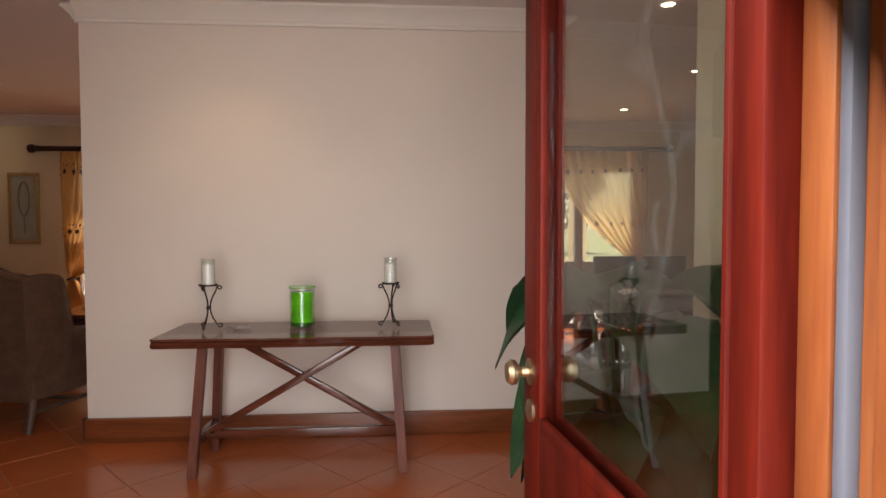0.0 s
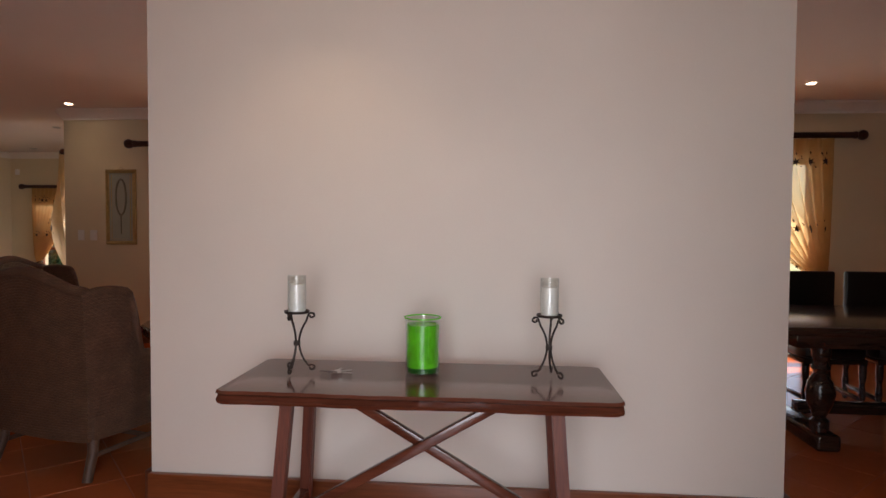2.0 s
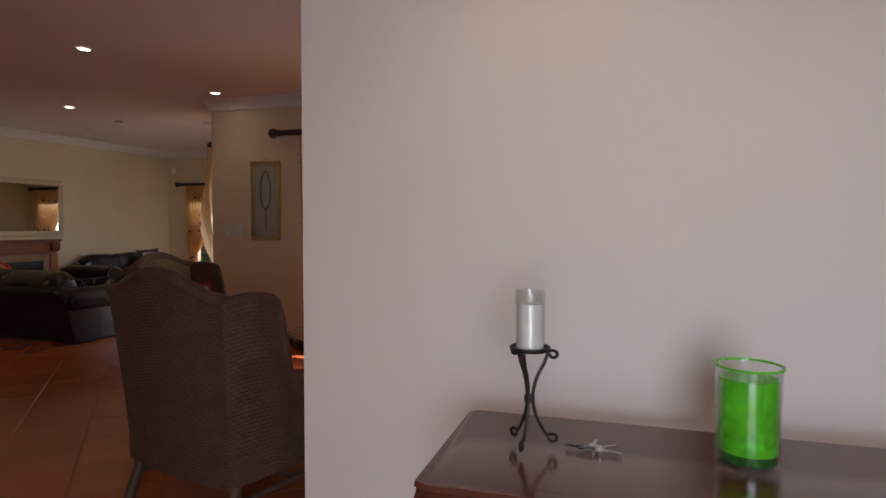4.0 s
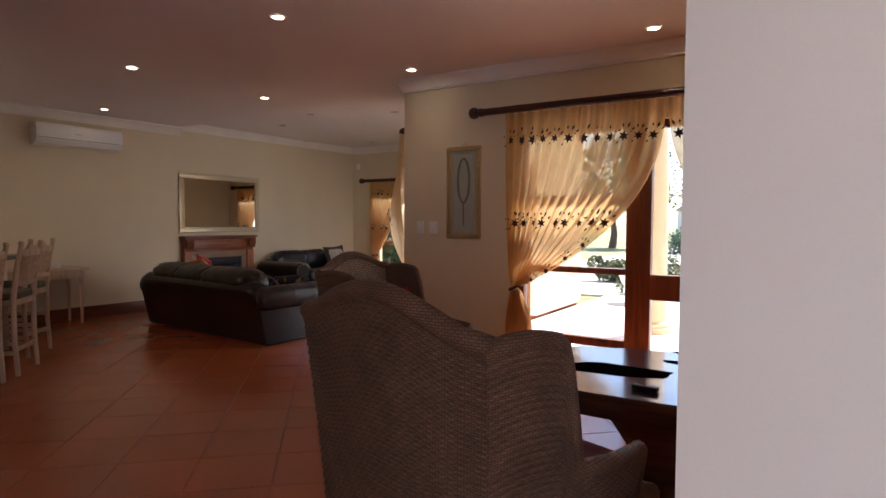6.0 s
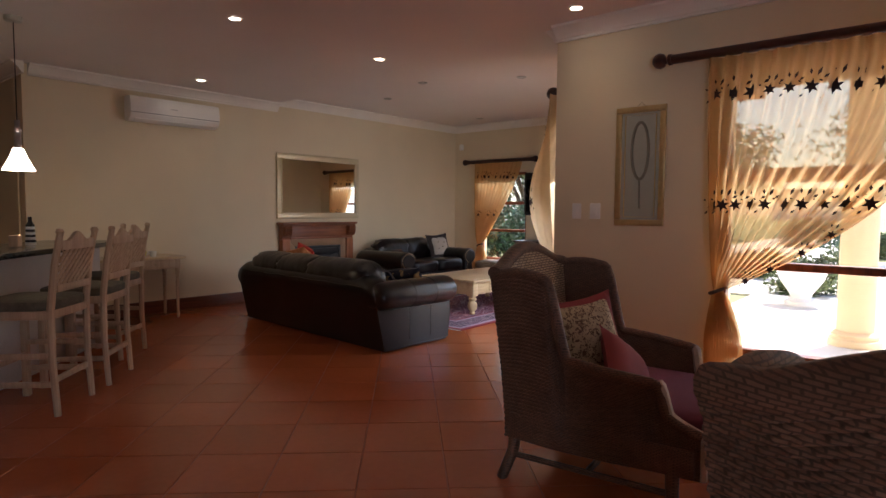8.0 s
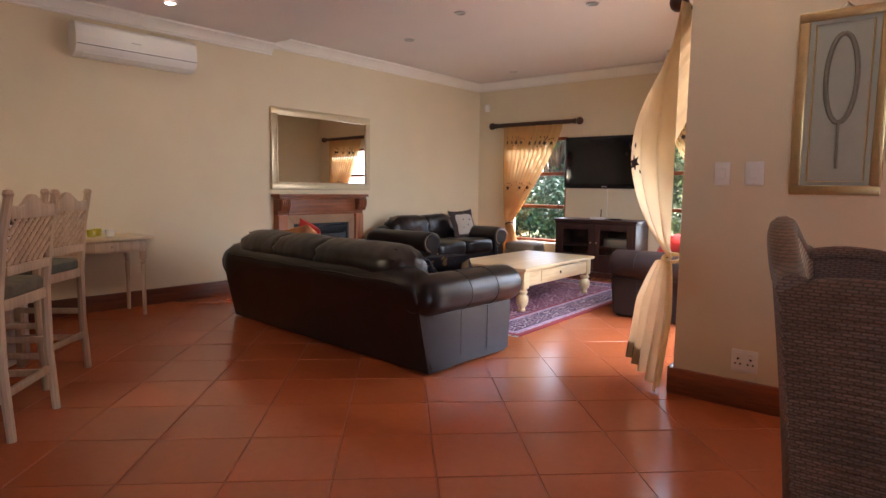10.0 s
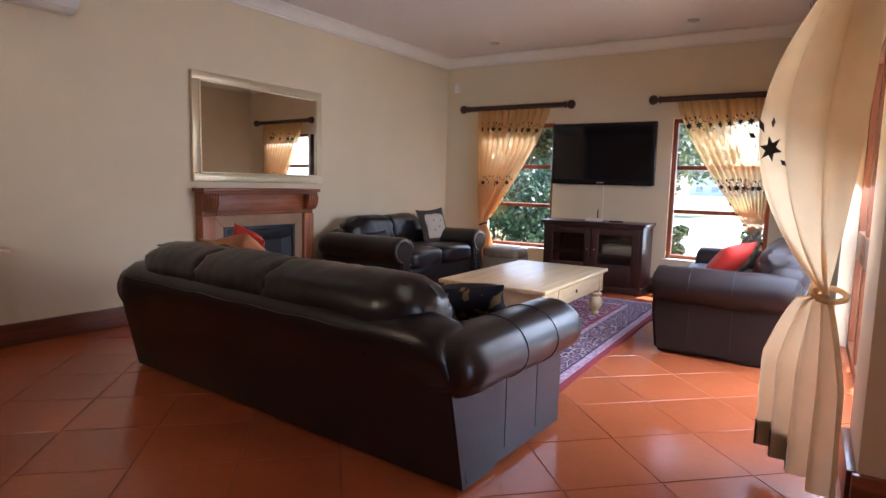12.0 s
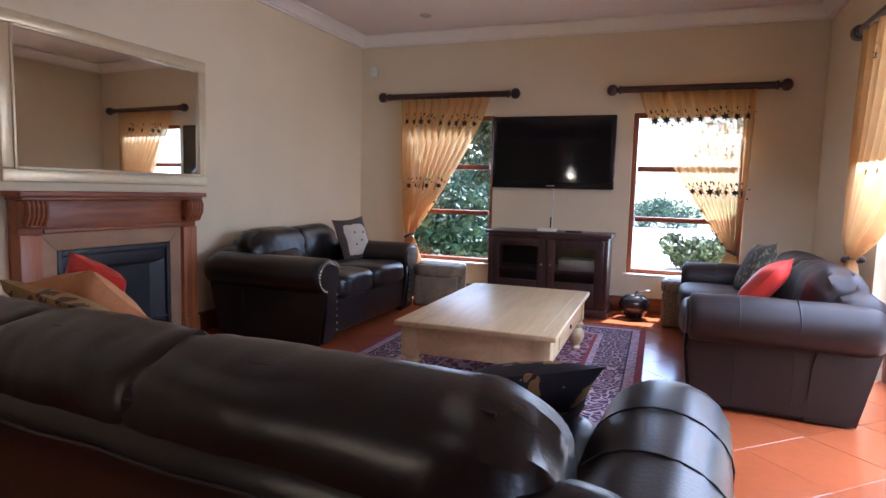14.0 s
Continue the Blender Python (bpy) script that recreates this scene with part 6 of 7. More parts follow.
BLACKGOLD = printed("black_gold_cushion_cloth", (0.022, 0.020, 0.030), (0.30, 0.18, 0.07), 16, 0.34)
CAMO = printed("olive_patterned_cloth", (0.045, 0.040, 0.028), (0.16, 0.12, 0.07), 22, 0.38)
GOLDLEAF = printed("gold_leaf_print_cloth", (0.36, 0.22, 0.08), (0.09, 0.05, 0.03), 15, 0.33)
ORANGE = material("apricot_cloth", (0.50, 0.22, 0.09), 0.75, spots=0.15)
for m, sx, sz, mat, label in ((S1 @ pose(0.62, 0.42, 0.57, 52, 8, 12), 0.40, 0.32, BLACKGOLD, "black and gold patterned cushion on the long sofa"),
                              (S1 @ pose(0.76, 0.64, 0.55, 50, -6, 25), 0.38, 0.32, BLACKGOLD, "black and gold patterned cushion on the long sofa"),
                              (S1 @ pose(-0.80, 0.50, 0.575, 48, 4, -6), 0.64, 0.46, GOLDLEAF, "gold leaf-print cushion on the long sofa"),
                              (S1 @ pose(-0.86, 0.52, 0.655, 46, -12, 10), 0.36, 0.32, ORANGE, "apricot cushion on the long sofa"),
                              (S1 @ pose(-0.88, 0.58, 0.70, 24, 25, 20), 0.24, 0.22, RED, "red cushion with a ribbon on the long sofa"),
                              (S2 @ pose(0.30, 0.36, 0.62, 22, 6, 8), 0.44, 0.40, CAMO, "olive patterned cushion on the two-seat sofa"),
                              (S2 @ pose(-0.42, 0.40, 0.615, 38, -4, -20), 0.42, 0.34, RED, "bright red cushion on the two-seat sofa")):
    tagged(part("scatter_cushion", pillow(sx, sz, 0.14, seed=sx * 10), mat, at=m), label, "cushion", group="scatter cushions")
cu = thing("scatter_cushion", S3 @ pose(-0.56, 0.38, 0.625, 20, 3, -8), "beige square cushion with brown border on the love seat", "cushion", group="scatter cushions")
part("border", pillow(0.46, 0.43, 0.10, seed=3), BROWNCLOTH, cu, "dark brown border")
part("panel", pillow(0.385, 0.36, 0.135, seed=4, m=pose(0, 0.002, 0)), BEIGECLOTH, cu, "beige centre panel")
for x, z in ((-0.07, 0.05), (0.05, 0.06), (-0.02, -0.02), (0.07, -0.05)):
    part("button", lathe([(0.001, 0), (0.009, 0), (0.008, 0.005), (0.001, 0.006)], 10, m=pose(x, 0.068, z, -90)), BROWNCLOTH, cu)
tagged(part("scatter_cushion", pillow(0.40, 0.16, 0.14, seed=8), BROWNCLOTH, at=S3 @ pose(0.42, 0.36, 0.55, 25, 0, 10)), "small dark cushion on the love seat", "cushion", group="scatter cushions")


# ---- rug, coffee table, television ----
def rug_material(name, line, first, second, third, size):
    m = bpy.data.materials.new(name)
    m.use_nodes = True
    nt, n = m.node_tree, m.node_tree.nodes
    b = n["Principled BSDF"]
    co = n.new("ShaderNodeTexCoord")
    vor, no, sm = n.new("ShaderNodeTexVoronoi"), n.new("ShaderNodeTexNoise"), n.new("ShaderNodeTexVoronoi")
    vor.inputs["Scale"].default_value, sm.inputs["Scale"].default_value, no.inputs["Scale"].default_value = size, size * 2.9, size * 2
    vor.feature, sm.feature = "DISTANCE_TO_EDGE", "DISTANCE_TO_EDGE"
    no.inputs["Distortion"].default_value = 2.0
    for k in (vor, no, sm):
        nt.links.new(co.outputs["Object"], k.inputs["Vector"])
    r1, r2 = n.new("ShaderNodeValToRGB"), n.new("ShaderNodeValToRGB")
    r1.color_ramp.interpolation = "CONSTANT"
    e = r1.color_ramp.elements
    e[0].color, e[1].position, e[1].color = (*line, 1), 0.055, (*first, 1)
    x = e.new(0.16)
    x.color = (*second, 1)
    x = e.new(0.28)
    x.color = (*third, 1)
    nt.links.new(vor.outputs["Distance"], r1.inputs[0])
    r2.color_ramp.interpolation = "CONSTANT"
    e = r2.color_ramp.elements
    e[0].color, e[1].position, e[1].color = (0.65, 0.5, 0.55, 1), 0.10, (1, 1, 1, 1)
    nt.links.new(sm.outputs["Distance"], r2.inputs[0])
    mx = n.new("ShaderNodeMix")
    mx.data_type, mx.blend_type = "RGBA", "MULTIPLY"
    mx.inputs["Factor"].default_value = 0.8
    nt.links.new(r1.outputs[0], mx.inputs["A"])
    nt.links.new(r2.outputs[0], mx.inputs["B"])
    nt.links.new(mx.outputs["Result"], b.inputs["Base Color"])
    b.inputs["Roughness"].default_value = 0.95
    bp = n.new("ShaderNodeBump")
    bp.inputs["Strength"].default_value, bp.inputs["Distance"].default_value = 0.4, 0.004
    n3 = n.new("ShaderNodeTexNoise")
    n3.inputs["Scale"].default_value = 300
    nt.links.new(co.outputs["Object"], n3.inputs["Vector"])
    nt.links.new(n3.outputs[0], bp.inputs["Height"])
    nt.links.new(bp.outputs[0], b.inputs["Normal"])
    return m


RUGW = rug_material("persian_rug_field", (0.44, 0.30, 0.34), (0.20, 0.035, 0.06), (0.09, 0.04, 0.09), (0.34, 0.13, 0.17), 13)
RUGSCROLL = rug_material("persian_rug_border", (0.50, 0.40, 0.42), (0.050, 0.036, 0.085), (0.10, 0.05, 0.11), (0.36, 0.22, 0.27), 16)
RUGLILAC = material("lilac_rug_band", (0.42, 0.30, 0.38), 0.95, spots=0.7, scale=55, fine=140, bump=0.4)
RUGRED = material("red_rug_edge", (0.26, 0.03, 0.035), 0.95, spots=0.2, fine=200, bump=0.4)
RUGBLUE = material("dark_rug_band", (0.05, 0.03, 0.06), 0.95, spots=0.9, scale=45, fine=120, bump=0.4)
rug = thing("persian_rug", pose(-7.45, 9.49, 0.001), "purple and red patterned Persian rug under the coffee table", "rug")
RX, RY = 0.91, 1.48
for inset, width, mat, z in ((0.0, 0.045, RUGRED, 0.008), (0.045, 0.055, RUGLILAC, 0.0085), (0.10, 0.012, RUGBLUE, 0.009), (0.112, 0.20, RUGSCROLL, 0.009), (0.312, 0.040, RUGLILAC, 0.009), (0.352, 0.023, RUGRED, 0.009)):
    bm = bmesh.new()
    x1, y1 = RX - inset, RY - inset
    x0, y0 = x1 - width, y1 - width
    for a0, a1, b0, b1 in ((-x1, x1, y0, y1), (-x1, x1, -y1, -y0), (-x1, -x0, -y0, y0), (x0, x1, -y0, y0)):
        box(a0, a1, b0, b1, 0, z, into=bm)
    part("border_band", bm, mat, rug, smooth=False)
part("field", box(-(RX - 0.375), RX - 0.375, -(RY - 0.375), RY - 0.375, 0, 0.009), RUGW, rug, smooth=False)
fr = bmesh.new()
for k in range(150):
    x = -RX + 2 * RX * (k + 0.5) / 150
    for s in (-1, 1):
        tube([(x, s * RY, 0.004), (x + random.uniform(-0.006, 0.006), s * (RY + 0.03), 0.003)], 0.0025, 4, into=fr)
fob = part("fringe", fr, BEIGECLOTH, rug)
fob["kind"] = "stuff"


def coffee_table():
    t = thing("coffee_table", pose(-7.35, 9.46, 0.010), "pale limewashed coffee table with drawers and turned feet", "coffee table")
    hx, hy = 0.425, 0.725
    part("top", box(-hx, hx, -hy, hy, 0.372, 0.402, 0.008, 3), PALETOP, t)
    part("inlay_line", box(-hx + 0.075, -hx + 0.078, -hy + 0.1, hy - 0.1, 0.4022, 0.4030), WHITE, t)
    part("inlay_line", box(hx - 0.078, hx - 0.075, -hy + 0.1, hy - 0.1, 0.4022, 0.4030), WHITE, t)
    part("apron", box(-hx + 0.04, hx - 0.04, -hy + 0.04, hy - 0.04, 0.225, 0.372, 0.004), PALETOP, t)
    for s in (-1, 1):
        for y in (0.0,):
            d = part("drawer_front", box(s * (hx - 0.04) - 0.008, s * (hx - 0.04) + 0.008, y - 0.37, y + 0.37, 0.245, 0.355, 0.004), PALETOP, t)
            part("keyhole_pull", lathe([(0.001, 0), (0.016, 0), (0.012, 0.008), (0.001, 0.010)], 12, m=pose(s * (hx - 0.032), y, 0.30, 0, 90 * s)), IRON, d, "small dark pull")
        for y in (-1, 1):
            part("corner_post", box(s * (hx - 0.075) - 0.045, s * (hx - 0.075) + 0.045, y * (hy - 0.075) - 0.045, y * (hy - 0.075) + 0.045, 0.21, 0.371, 0.004), PALETOP, t)
            part("turned_foot", lathe([(0.003, 0), (0.030, 0), (0.036, 0.012), (0.026, 0.03), (0.045, 0.055), (0.058, 0.095), (0.052, 0.135), (0.034, 0.155), (0.048, 0.17), (0.05, 0.185), (0.036, 0.195), (0.04, 0.212), (0.003, 0.212)], 20, m=pose(s * (hx - 0.075), y * (hy - 0.075), 0)), PALETOP, t)
    return t


coffee_table()

tv = thing("television", pose(-7.495, 11.748, 1.488), "large black flat television mounted on the wall", "television")
part("casing", box(-0.585, 0.585, -0.085, -0.02, -0.345, 0.345, 0.010, 3), GLOSSBLACK, tv)
part("screen", box(-0.545, 0.545, -0.0865, -0.084, -0.285, 0.315, 0.0), SCREEN, tv, "dark glossy screen", smooth=False)
part("badge", box(-0.04, 0.04, -0.0865, -0.0845, -0.325, -0.313), STEEL, tv)
part("wall_bracket", box(-0.2, 0.2, -0.02, 0.0, -0.15, 0.15), SOOT, tv)
part("cable", tube([(0.02, -0.01, -0.34), (0.024, -0.006, -0.5), (0.02, -0.008, -0.74)], 0.006, 6), WHITE, tv, "white cable")


def tv_cabinet():
    t = thing("tv_cabinet", pose(-7.44, 11.50, 0), "dark mahogany television cabinet with glass doors", "cabinet")
    part("top", box(-0.57, 0.57, -0.25, 0.23, 0.715, 0.745, 0.006, 2), MAHOG, t)
    part("cornice", box(-0.55, 0.55, -0.235, 0.225, 0.69, 0.715, 0.008), MAHOG, t)
    part("base", box(-0.56, 0.56, -0.24, 0.225, 0.0, 0.075, 0.008), MAHOG, t)
    for x in (-0.525, 0.525):
        part("side_panel", box(x - 0.018, x + 0.018, -0.215, 0.225, 0.075, 0.69, 0.003), MAHOG, t)
    part("back_panel", box(-0.507, 0.507, 0.20, 0.22, 0.075, 0.69), MAHOG, t)
    part("shelf", box(-0.507, 0.507, -0.17, 0.20, 0.38, 0.40), MAHOG, t)
    part("divider", box(-0.012, 0.012, -0.17, 0.20, 0.08, 0.69), MAHOG, t)
    for s in (-1, 1):
        x0, x1 = (0.004, 0.507) if s > 0 else (-0.507, -0.004)
        d = part("door_frame", box(x0, x0 + 0.075, -0.218, -0.198, 0.08, 0.685, 0.003), MAHOG, t)
        part("stile", box(x1 - 0.075, x1, -0.218, -0.198, 0.08, 0.685, 0.003), MAHOG, d)
        part("rail", box(x0 + 0.075, x1 - 0.075, -0.218, -0.198, 0.61, 0.685, 0.003), MAHOG, d)
        part("rail", box(x0 + 0.075, x1 - 0.075, -0.218, -0.198, 0.08, 0.30, 0.003), MAHOG, d)
        g = part("door_glass", box(x0 + 0.07, x1 - 0.07, -0.210, -0.206, 0.295, 0.615), CLEAR, d, "clear cabinet glass", smooth=False)
        part("knob", lathe([(0.002, 0), (0.006, 0), (0.006, 0.01), (0.012, 0.016), (0.002, 0.024)], 12, m=pose(-s * 0.0 + s * 0.04, -0.218, 0.45, 90)), BRASS, d)
    return t


tv_cabinet()
dec = tagged(part("video_player", box(-0.17, 0.17, -0.11, 0.11, 0, 0.10, 0.005), STEEL, at=pose(-7.17, 11.47, 0.40)), "grey video player on the cabinet shelf", "video player")
rt = thing("wireless_router", pose(-7.47, 11.45, 0.745), "small white router with an aerial on the cabinet", "router")
part("case", box(-0.085, 0.085, -0.055, 0.055, 0, 0.028, 0.006), WHITE, rt)
part("aerial", tube([(0.02, 0.05, 0.02), (0.02, 0.055, 0.13)], 0.006, 6), GLOSSBLACK, rt)
tagged(part("remote_control", box(-0.07, 0.07, -0.022, 0.022, 0, 0.018, 0.005), GLOSSBLACK, at=pose(-7.22, 11.42, 0.745, 0, 0, 12)), "black remote control on the cabinet", "remote")


def ottoman(m, label):
    t = thing("woven_ottoman", m, label, "ottoman", group="ottomans")
    part("body", box(-0.22, 0.22, -0.22, 0.22, 0.0, 0.30, 0.03, 3), BASKET, t)
    part("lid", blob(0.48, 0.48, 0.14, 4, 8, pose(0, 0, 0.335), 0.004), BASKET, t, "padded woven lid")
    return t


ottoman(pose(-8.47, 11.32, 0, 0, 0, 8), "beige woven ottoman by the love seat")
ottoman(pose(-6.20, 11.38, 0, 0, 0, -5), "beige woven ottoman by the two-seat sofa")
DARKMETAL = material("pewter_glaze", (0.07, 0.065, 0.065), 0.25, metal=0.6, spots=0.3, fine=50)
apple = thing("apple_ornament", pose(-6.66, 11.47, 0), "dark metal apple ornament on the floor", "ornament")
part("fruit", lathe([(0.003, 0.012), (0.05, 0.0), (0.085, 0.02), (0.125, 0.075), (0.135, 0.125), (0.115, 0.18), (0.075, 0.205), (0.03, 0.20), (0.003, 0.18)], 28), DARKMETAL, apple)
part("stalk", tube([(0, 0, 0.185), (0.006, 0, 0.22), (0.02, 0, 0.245)], 0.007, 8), DARKMETAL, apple)
part("leaf", leaf_mesh(0.13, 0.05, 0.1, 2.0), STEEL, apple, "bright metal leaf", at=pose(0.01, 0, 0.22, 0, 0, -20))
sens = thing("alarm_sensor", pose(-9.43, 11.748, 2.33), "small white alarm sensor in the wall corner", "sensor")
part("case", prism([(-0.032, -0.05), (0.032, -0.05), (0.032, 0.045), (0.018, 0.055), (-0.018, 0.055), (-0.032, 0.045)], "y", -0.045, 0, 0.004), WHITE, sens)
part("lens", blob(0.045, 0.02, 0.04, 3, 4, pose(0, -0.047, -0.01)), WHITE, sens)


# ---- ceiling lamps ----
def downlight(x, y, z, lit):
    t = thing("downlight", pose(x, y, z), "lit recessed round ceiling lamp" if lit else "unlit recessed round ceiling lamp", "ceiling lamp", group="ceiling lamps")
    part("trim_ring", lathe([(0.036, -0.001), (0.055, -0.001), (0.054, -0.007), (0.046, -0.010), (0.038, -0.006)], 28), WHITE if lit else STEEL, t)
    part("lamp_face", lathe([(0.002, -0.004), (0.037, -0.004), (0.037, -0.002), (0.002, -0.002)], 24), LAMPGLOW if lit else STEEL, t)
    return t


for lx, ly in DOWNLIGHTS_ON:
    downlight(lx, ly, 2.618, True)
for lx, ly in DOWNLIGHTS_OFF:
    downlight(lx, ly, 2.698, False)
downlight(-7.6, 8.6, 2.698, False)


# ---- dining ----
def dining_table(m):
    t = thing("dining_table", m, "long near-black dining table on carved trestle legs", "dining table")
    part("tabletop", box(-1.2, 1.2, -0.55, 0.55, 0.715, 0.765, 0.012, 3), DARKWOOD, t)
    part("apron", box(-1.05, 1.05, -0.42, 0.42, 0.62, 0.715, 0.006), DARKWOOD, t)
    for x in (-0.85, 0.85):
        for y in (-0.3, 0.3):
            part("turned_leg", lathe([(0.003, 0.10), (0.055, 0.10), (0.055, 0.16), (0.035, 0.18), (0.07, 0.26), (0.085, 0.33), (0.07, 0.40), (0.035, 0.45), (0.055, 0.48), (0.04, 0.52), (0.055, 0.56), (0.055, 0.62), (0.003, 0.62)], 18, m=pose(x, y, 0)), DARKWOOD, t)
        part("foot_rail", box(x - 0.07, x + 0.07, -0.42, 0.42, 0.0, 0.10, 0.02, 3), DARKWOOD, t)
    part("stretcher", box(-0.85, 0.85, -0.04, 0.04, 0.12, 0.19, 0.006), DARKWOOD, t)
    return t


def dining_chair(m, label):
    """Back at y = 0, seat towards +y."""
    t = thing("dining_chair", m, label, "dining chair", group="dining chairs")
    part("backrest", box(-0.22, 0.22, -0.03, 0.02, 0.42, 1.0, 0.015, 3, m=pose(0, 0, 0, 0, 0, 0)), LEATHER, t)
    part("seat", blob(0.46, 0.46, 0.10, 6, 6, pose(0, 0.24, 0.44)), LEATHER, t)
    part("seat_frame", box(-0.22, 0.22, 0.02, 0.45, 0.36, 0.40, 0.005), DARKWOOD, t)
    for x in (-0.195, 0.195):
        for y in (0.0, 0.43):
            part("leg", lathe([(0.003, 0), (0.018, 0), (0.022, 0.05), (0.016, 0.07), (0.024, 0.14), (0.017, 0.22), (0.025, 0.27), (0.025, 0.36), (0.003, 0.36)], 12, m=pose(x, y, 0)), DARKWOOD, t)
        part("stretcher", box(x - 0.012, x + 0.012, 0.0, 0.43, 0.09, 0.12, 0.004), DARKWOOD, t)
    return t


dining_table(pose(2.45, 5.25, 0))
dc = dining_chair(pose(2.05, 6.05, 0, 0, 0, 180), "dark leather dining chair drawn up to the table")
for x, y, r in ((2.58, 6.06, 178), (3.10, 6.03, 182), (2.52, 4.55, 0), (3.10, 4.52, -4), (4.0, 5.25, 90)):
    copy_thing(dc, pose(x, y, 0, 0, 0, r))
tagged(part("table_napkin", pillow(0.20, 0.16, 0.03, 8), RED, at=pose(2.6, 5.45, 0.782, 90, 0, 30)), "red folded napkin on the dining table", "napkin")
sp = thing("wall_speaker", pose(0.845, 1.45, 2.03), "small black loudspeaker on the hall wall", "loudspeaker")
part("case", box(-0.10, 0.015, -0.09, 0.09, -0.15, 0.15, 0.01), GLOSSBLACK, sp)
part("grille", box(-0.104, -0.099, -0.08, 0.08, -0.14, 0.14, 0.002), SOOT, sp)


# ---- garden ----
FOLIAGE = material("garden_leaves", (0.12, 0.15, 0.06), 0.55, spots=0.5, scale=2.5, fine=20, bump=0.0)
FOLIAGE2 = material("dark_garden_leaves", (0.045, 0.10, 0.055), 0.5, spots=0.5, scale=2.5, fine=20, bump=0.0)
for fm in (FOLIAGE, FOLIAGE2):
    nt = fm.node_tree
    geo, hs, mr = nt.nodes.new("ShaderNodeNewGeometry"), nt.nodes.new("ShaderNodeHueSaturation"), nt.nodes.new("ShaderNodeMapRange")
    src = nt.nodes["Principled BSDF"].inputs["Base Color"].links[0].from_socket
    mr.inputs["To Min"].default_value, mr.inputs["To Max"].default_value = 0.5, 1.7
    nt.links.new(geo.outputs["Random Per Island"], mr.inputs["Value"])
    nt.links.new(mr.outputs[0], hs.inputs["Value"])
    nt.links.new(src, hs.inputs["Color"])
    nt.links.new(hs.outputs[0], nt.nodes["Principled BSDF"].inputs["Base Color"])
BARK = material("bark", (0.12, 0.085, 0.06), 0.95, spots=0.3, scale=8, fine=40, bump=0.8, depth=0.02)


def leaves(clumps, per, size, seed):
    """Many small leaf blades scattered about clump centres (x, y, z, radius)."""
    rng = np.random.RandomState(seed)
    vs, fs = [], []
    for cx, cy, cz, r in clumps:
        d = rng.normal(size=(per, 3))
        d /= np.linalg.norm(d, axis=1)[:, None]
        p = np.array((cx, cy, cz)) + d * (r * rng.uniform(0.45, 1.05, (per, 1)))
        a, b = rng.normal(size=(per, 3)), rng.normal(size=(per, 3))
        a /= np.linalg.norm(a, axis=1)[:, None]
        b -= a * (a * b).sum(1)[:, None]
        b /= np.linalg.norm(b, axis=1)[:, None]
        s = size * rng.uniform(0.6, 1.3, (per, 1))
        q = np.stack([p - a * s, p + b * s * 0.45, p + a * s, p - b * s * 0.45], 1).reshape(-1, 3)
        n0 = len(vs)
        vs += q.tolist()
        fs += [(n0 + 4 * k, n0 + 4 * k + 1, n0 + 4 * k + 2, n0 + 4 * k + 3) for k in range(per)]
    me = bpy.data.meshes.new("leaves")
    me.from_pydata(vs, [], fs)
    return me


def tree(x, y, height, spread, seed, label, mat, per=160, size=0.09, bare=0.35, clumps=26):
    t = thing("tree", pose(x, y, -0.16), label, "tree", group="garden trees")
    rng = random.Random(seed)
    bm = bmesh.new()
    tube([(0, 0, 0), (0.1, 0.05, height * bare * 0.5), (0.05, -0.05, height * bare), (0.0, 0.1, height * 0.85)], [height * 0.035, height * 0.028, height * 0.022, height * 0.006], 8, into=bm)
    cl = []
    for k in range(clumps):
        a, e = rng.uniform(0, 6.283), rng.random()
        z = height * (bare + (1 - bare) * e)
        r = spread * (0.25 + 0.75 * math.sin(math.pi * (0.15 + 0.8 * e))) * rng.uniform(0.4, 1.0)
        c = (r * math.cos(a), r * math.sin(a), z)
        cl.append((*c, spread * rng.uniform(0.22, 0.40)))
        if k % 2 == 0:
            tube([(0.05, 0, height * (bare * 0.8 + 0.3 * e * (1 - bare))), (c[0] * 0.5, c[1] * 0.5, z * 0.85), c], [height * 0.014, height * 0.009, height * 0.003], 6, into=bm)
    part("trunk", bm, BARK, t)
    me = leaves(cl, per, size, seed)
    me.materials.append(mat)
    cr = new("crown", me)
    cr.parent = t
    cr["kind"] = "stuff"
    return t


def shrub(x, y, h, w, seed, label, mat, per=260, size=0.05):
    t = thing("shrub", pose(x, y, -0.16), label, "shrub", group="garden shrubs")
    rng = random.Random(seed)
    bm = bmesh.new()
    for k in range(6):
        a = k * 1.05
        tube([(0.05 * math.cos(a), 0.05 * math.sin(a), 0), (0.3 * w * math.cos(a), 0.3 * w * math.sin(a), h * 0.7)], [0.02, 0.006], 5, into=bm)
    part("stems", bm, BARK, t)
    cl = [(rng.uniform(-0.5, 0.5) * w, rng.uniform(-0.5, 0.5) * w, h * rng.uniform(0.2, 0.9), w * rng.uniform(0.2, 0.35)) for _ in range(14)]
    me = leaves(cl, per, size, seed)
    me.materials.append(mat)
    cr = new("foliage", me)
    cr.parent = t
    cr["kind"] = "stuff"
    return t


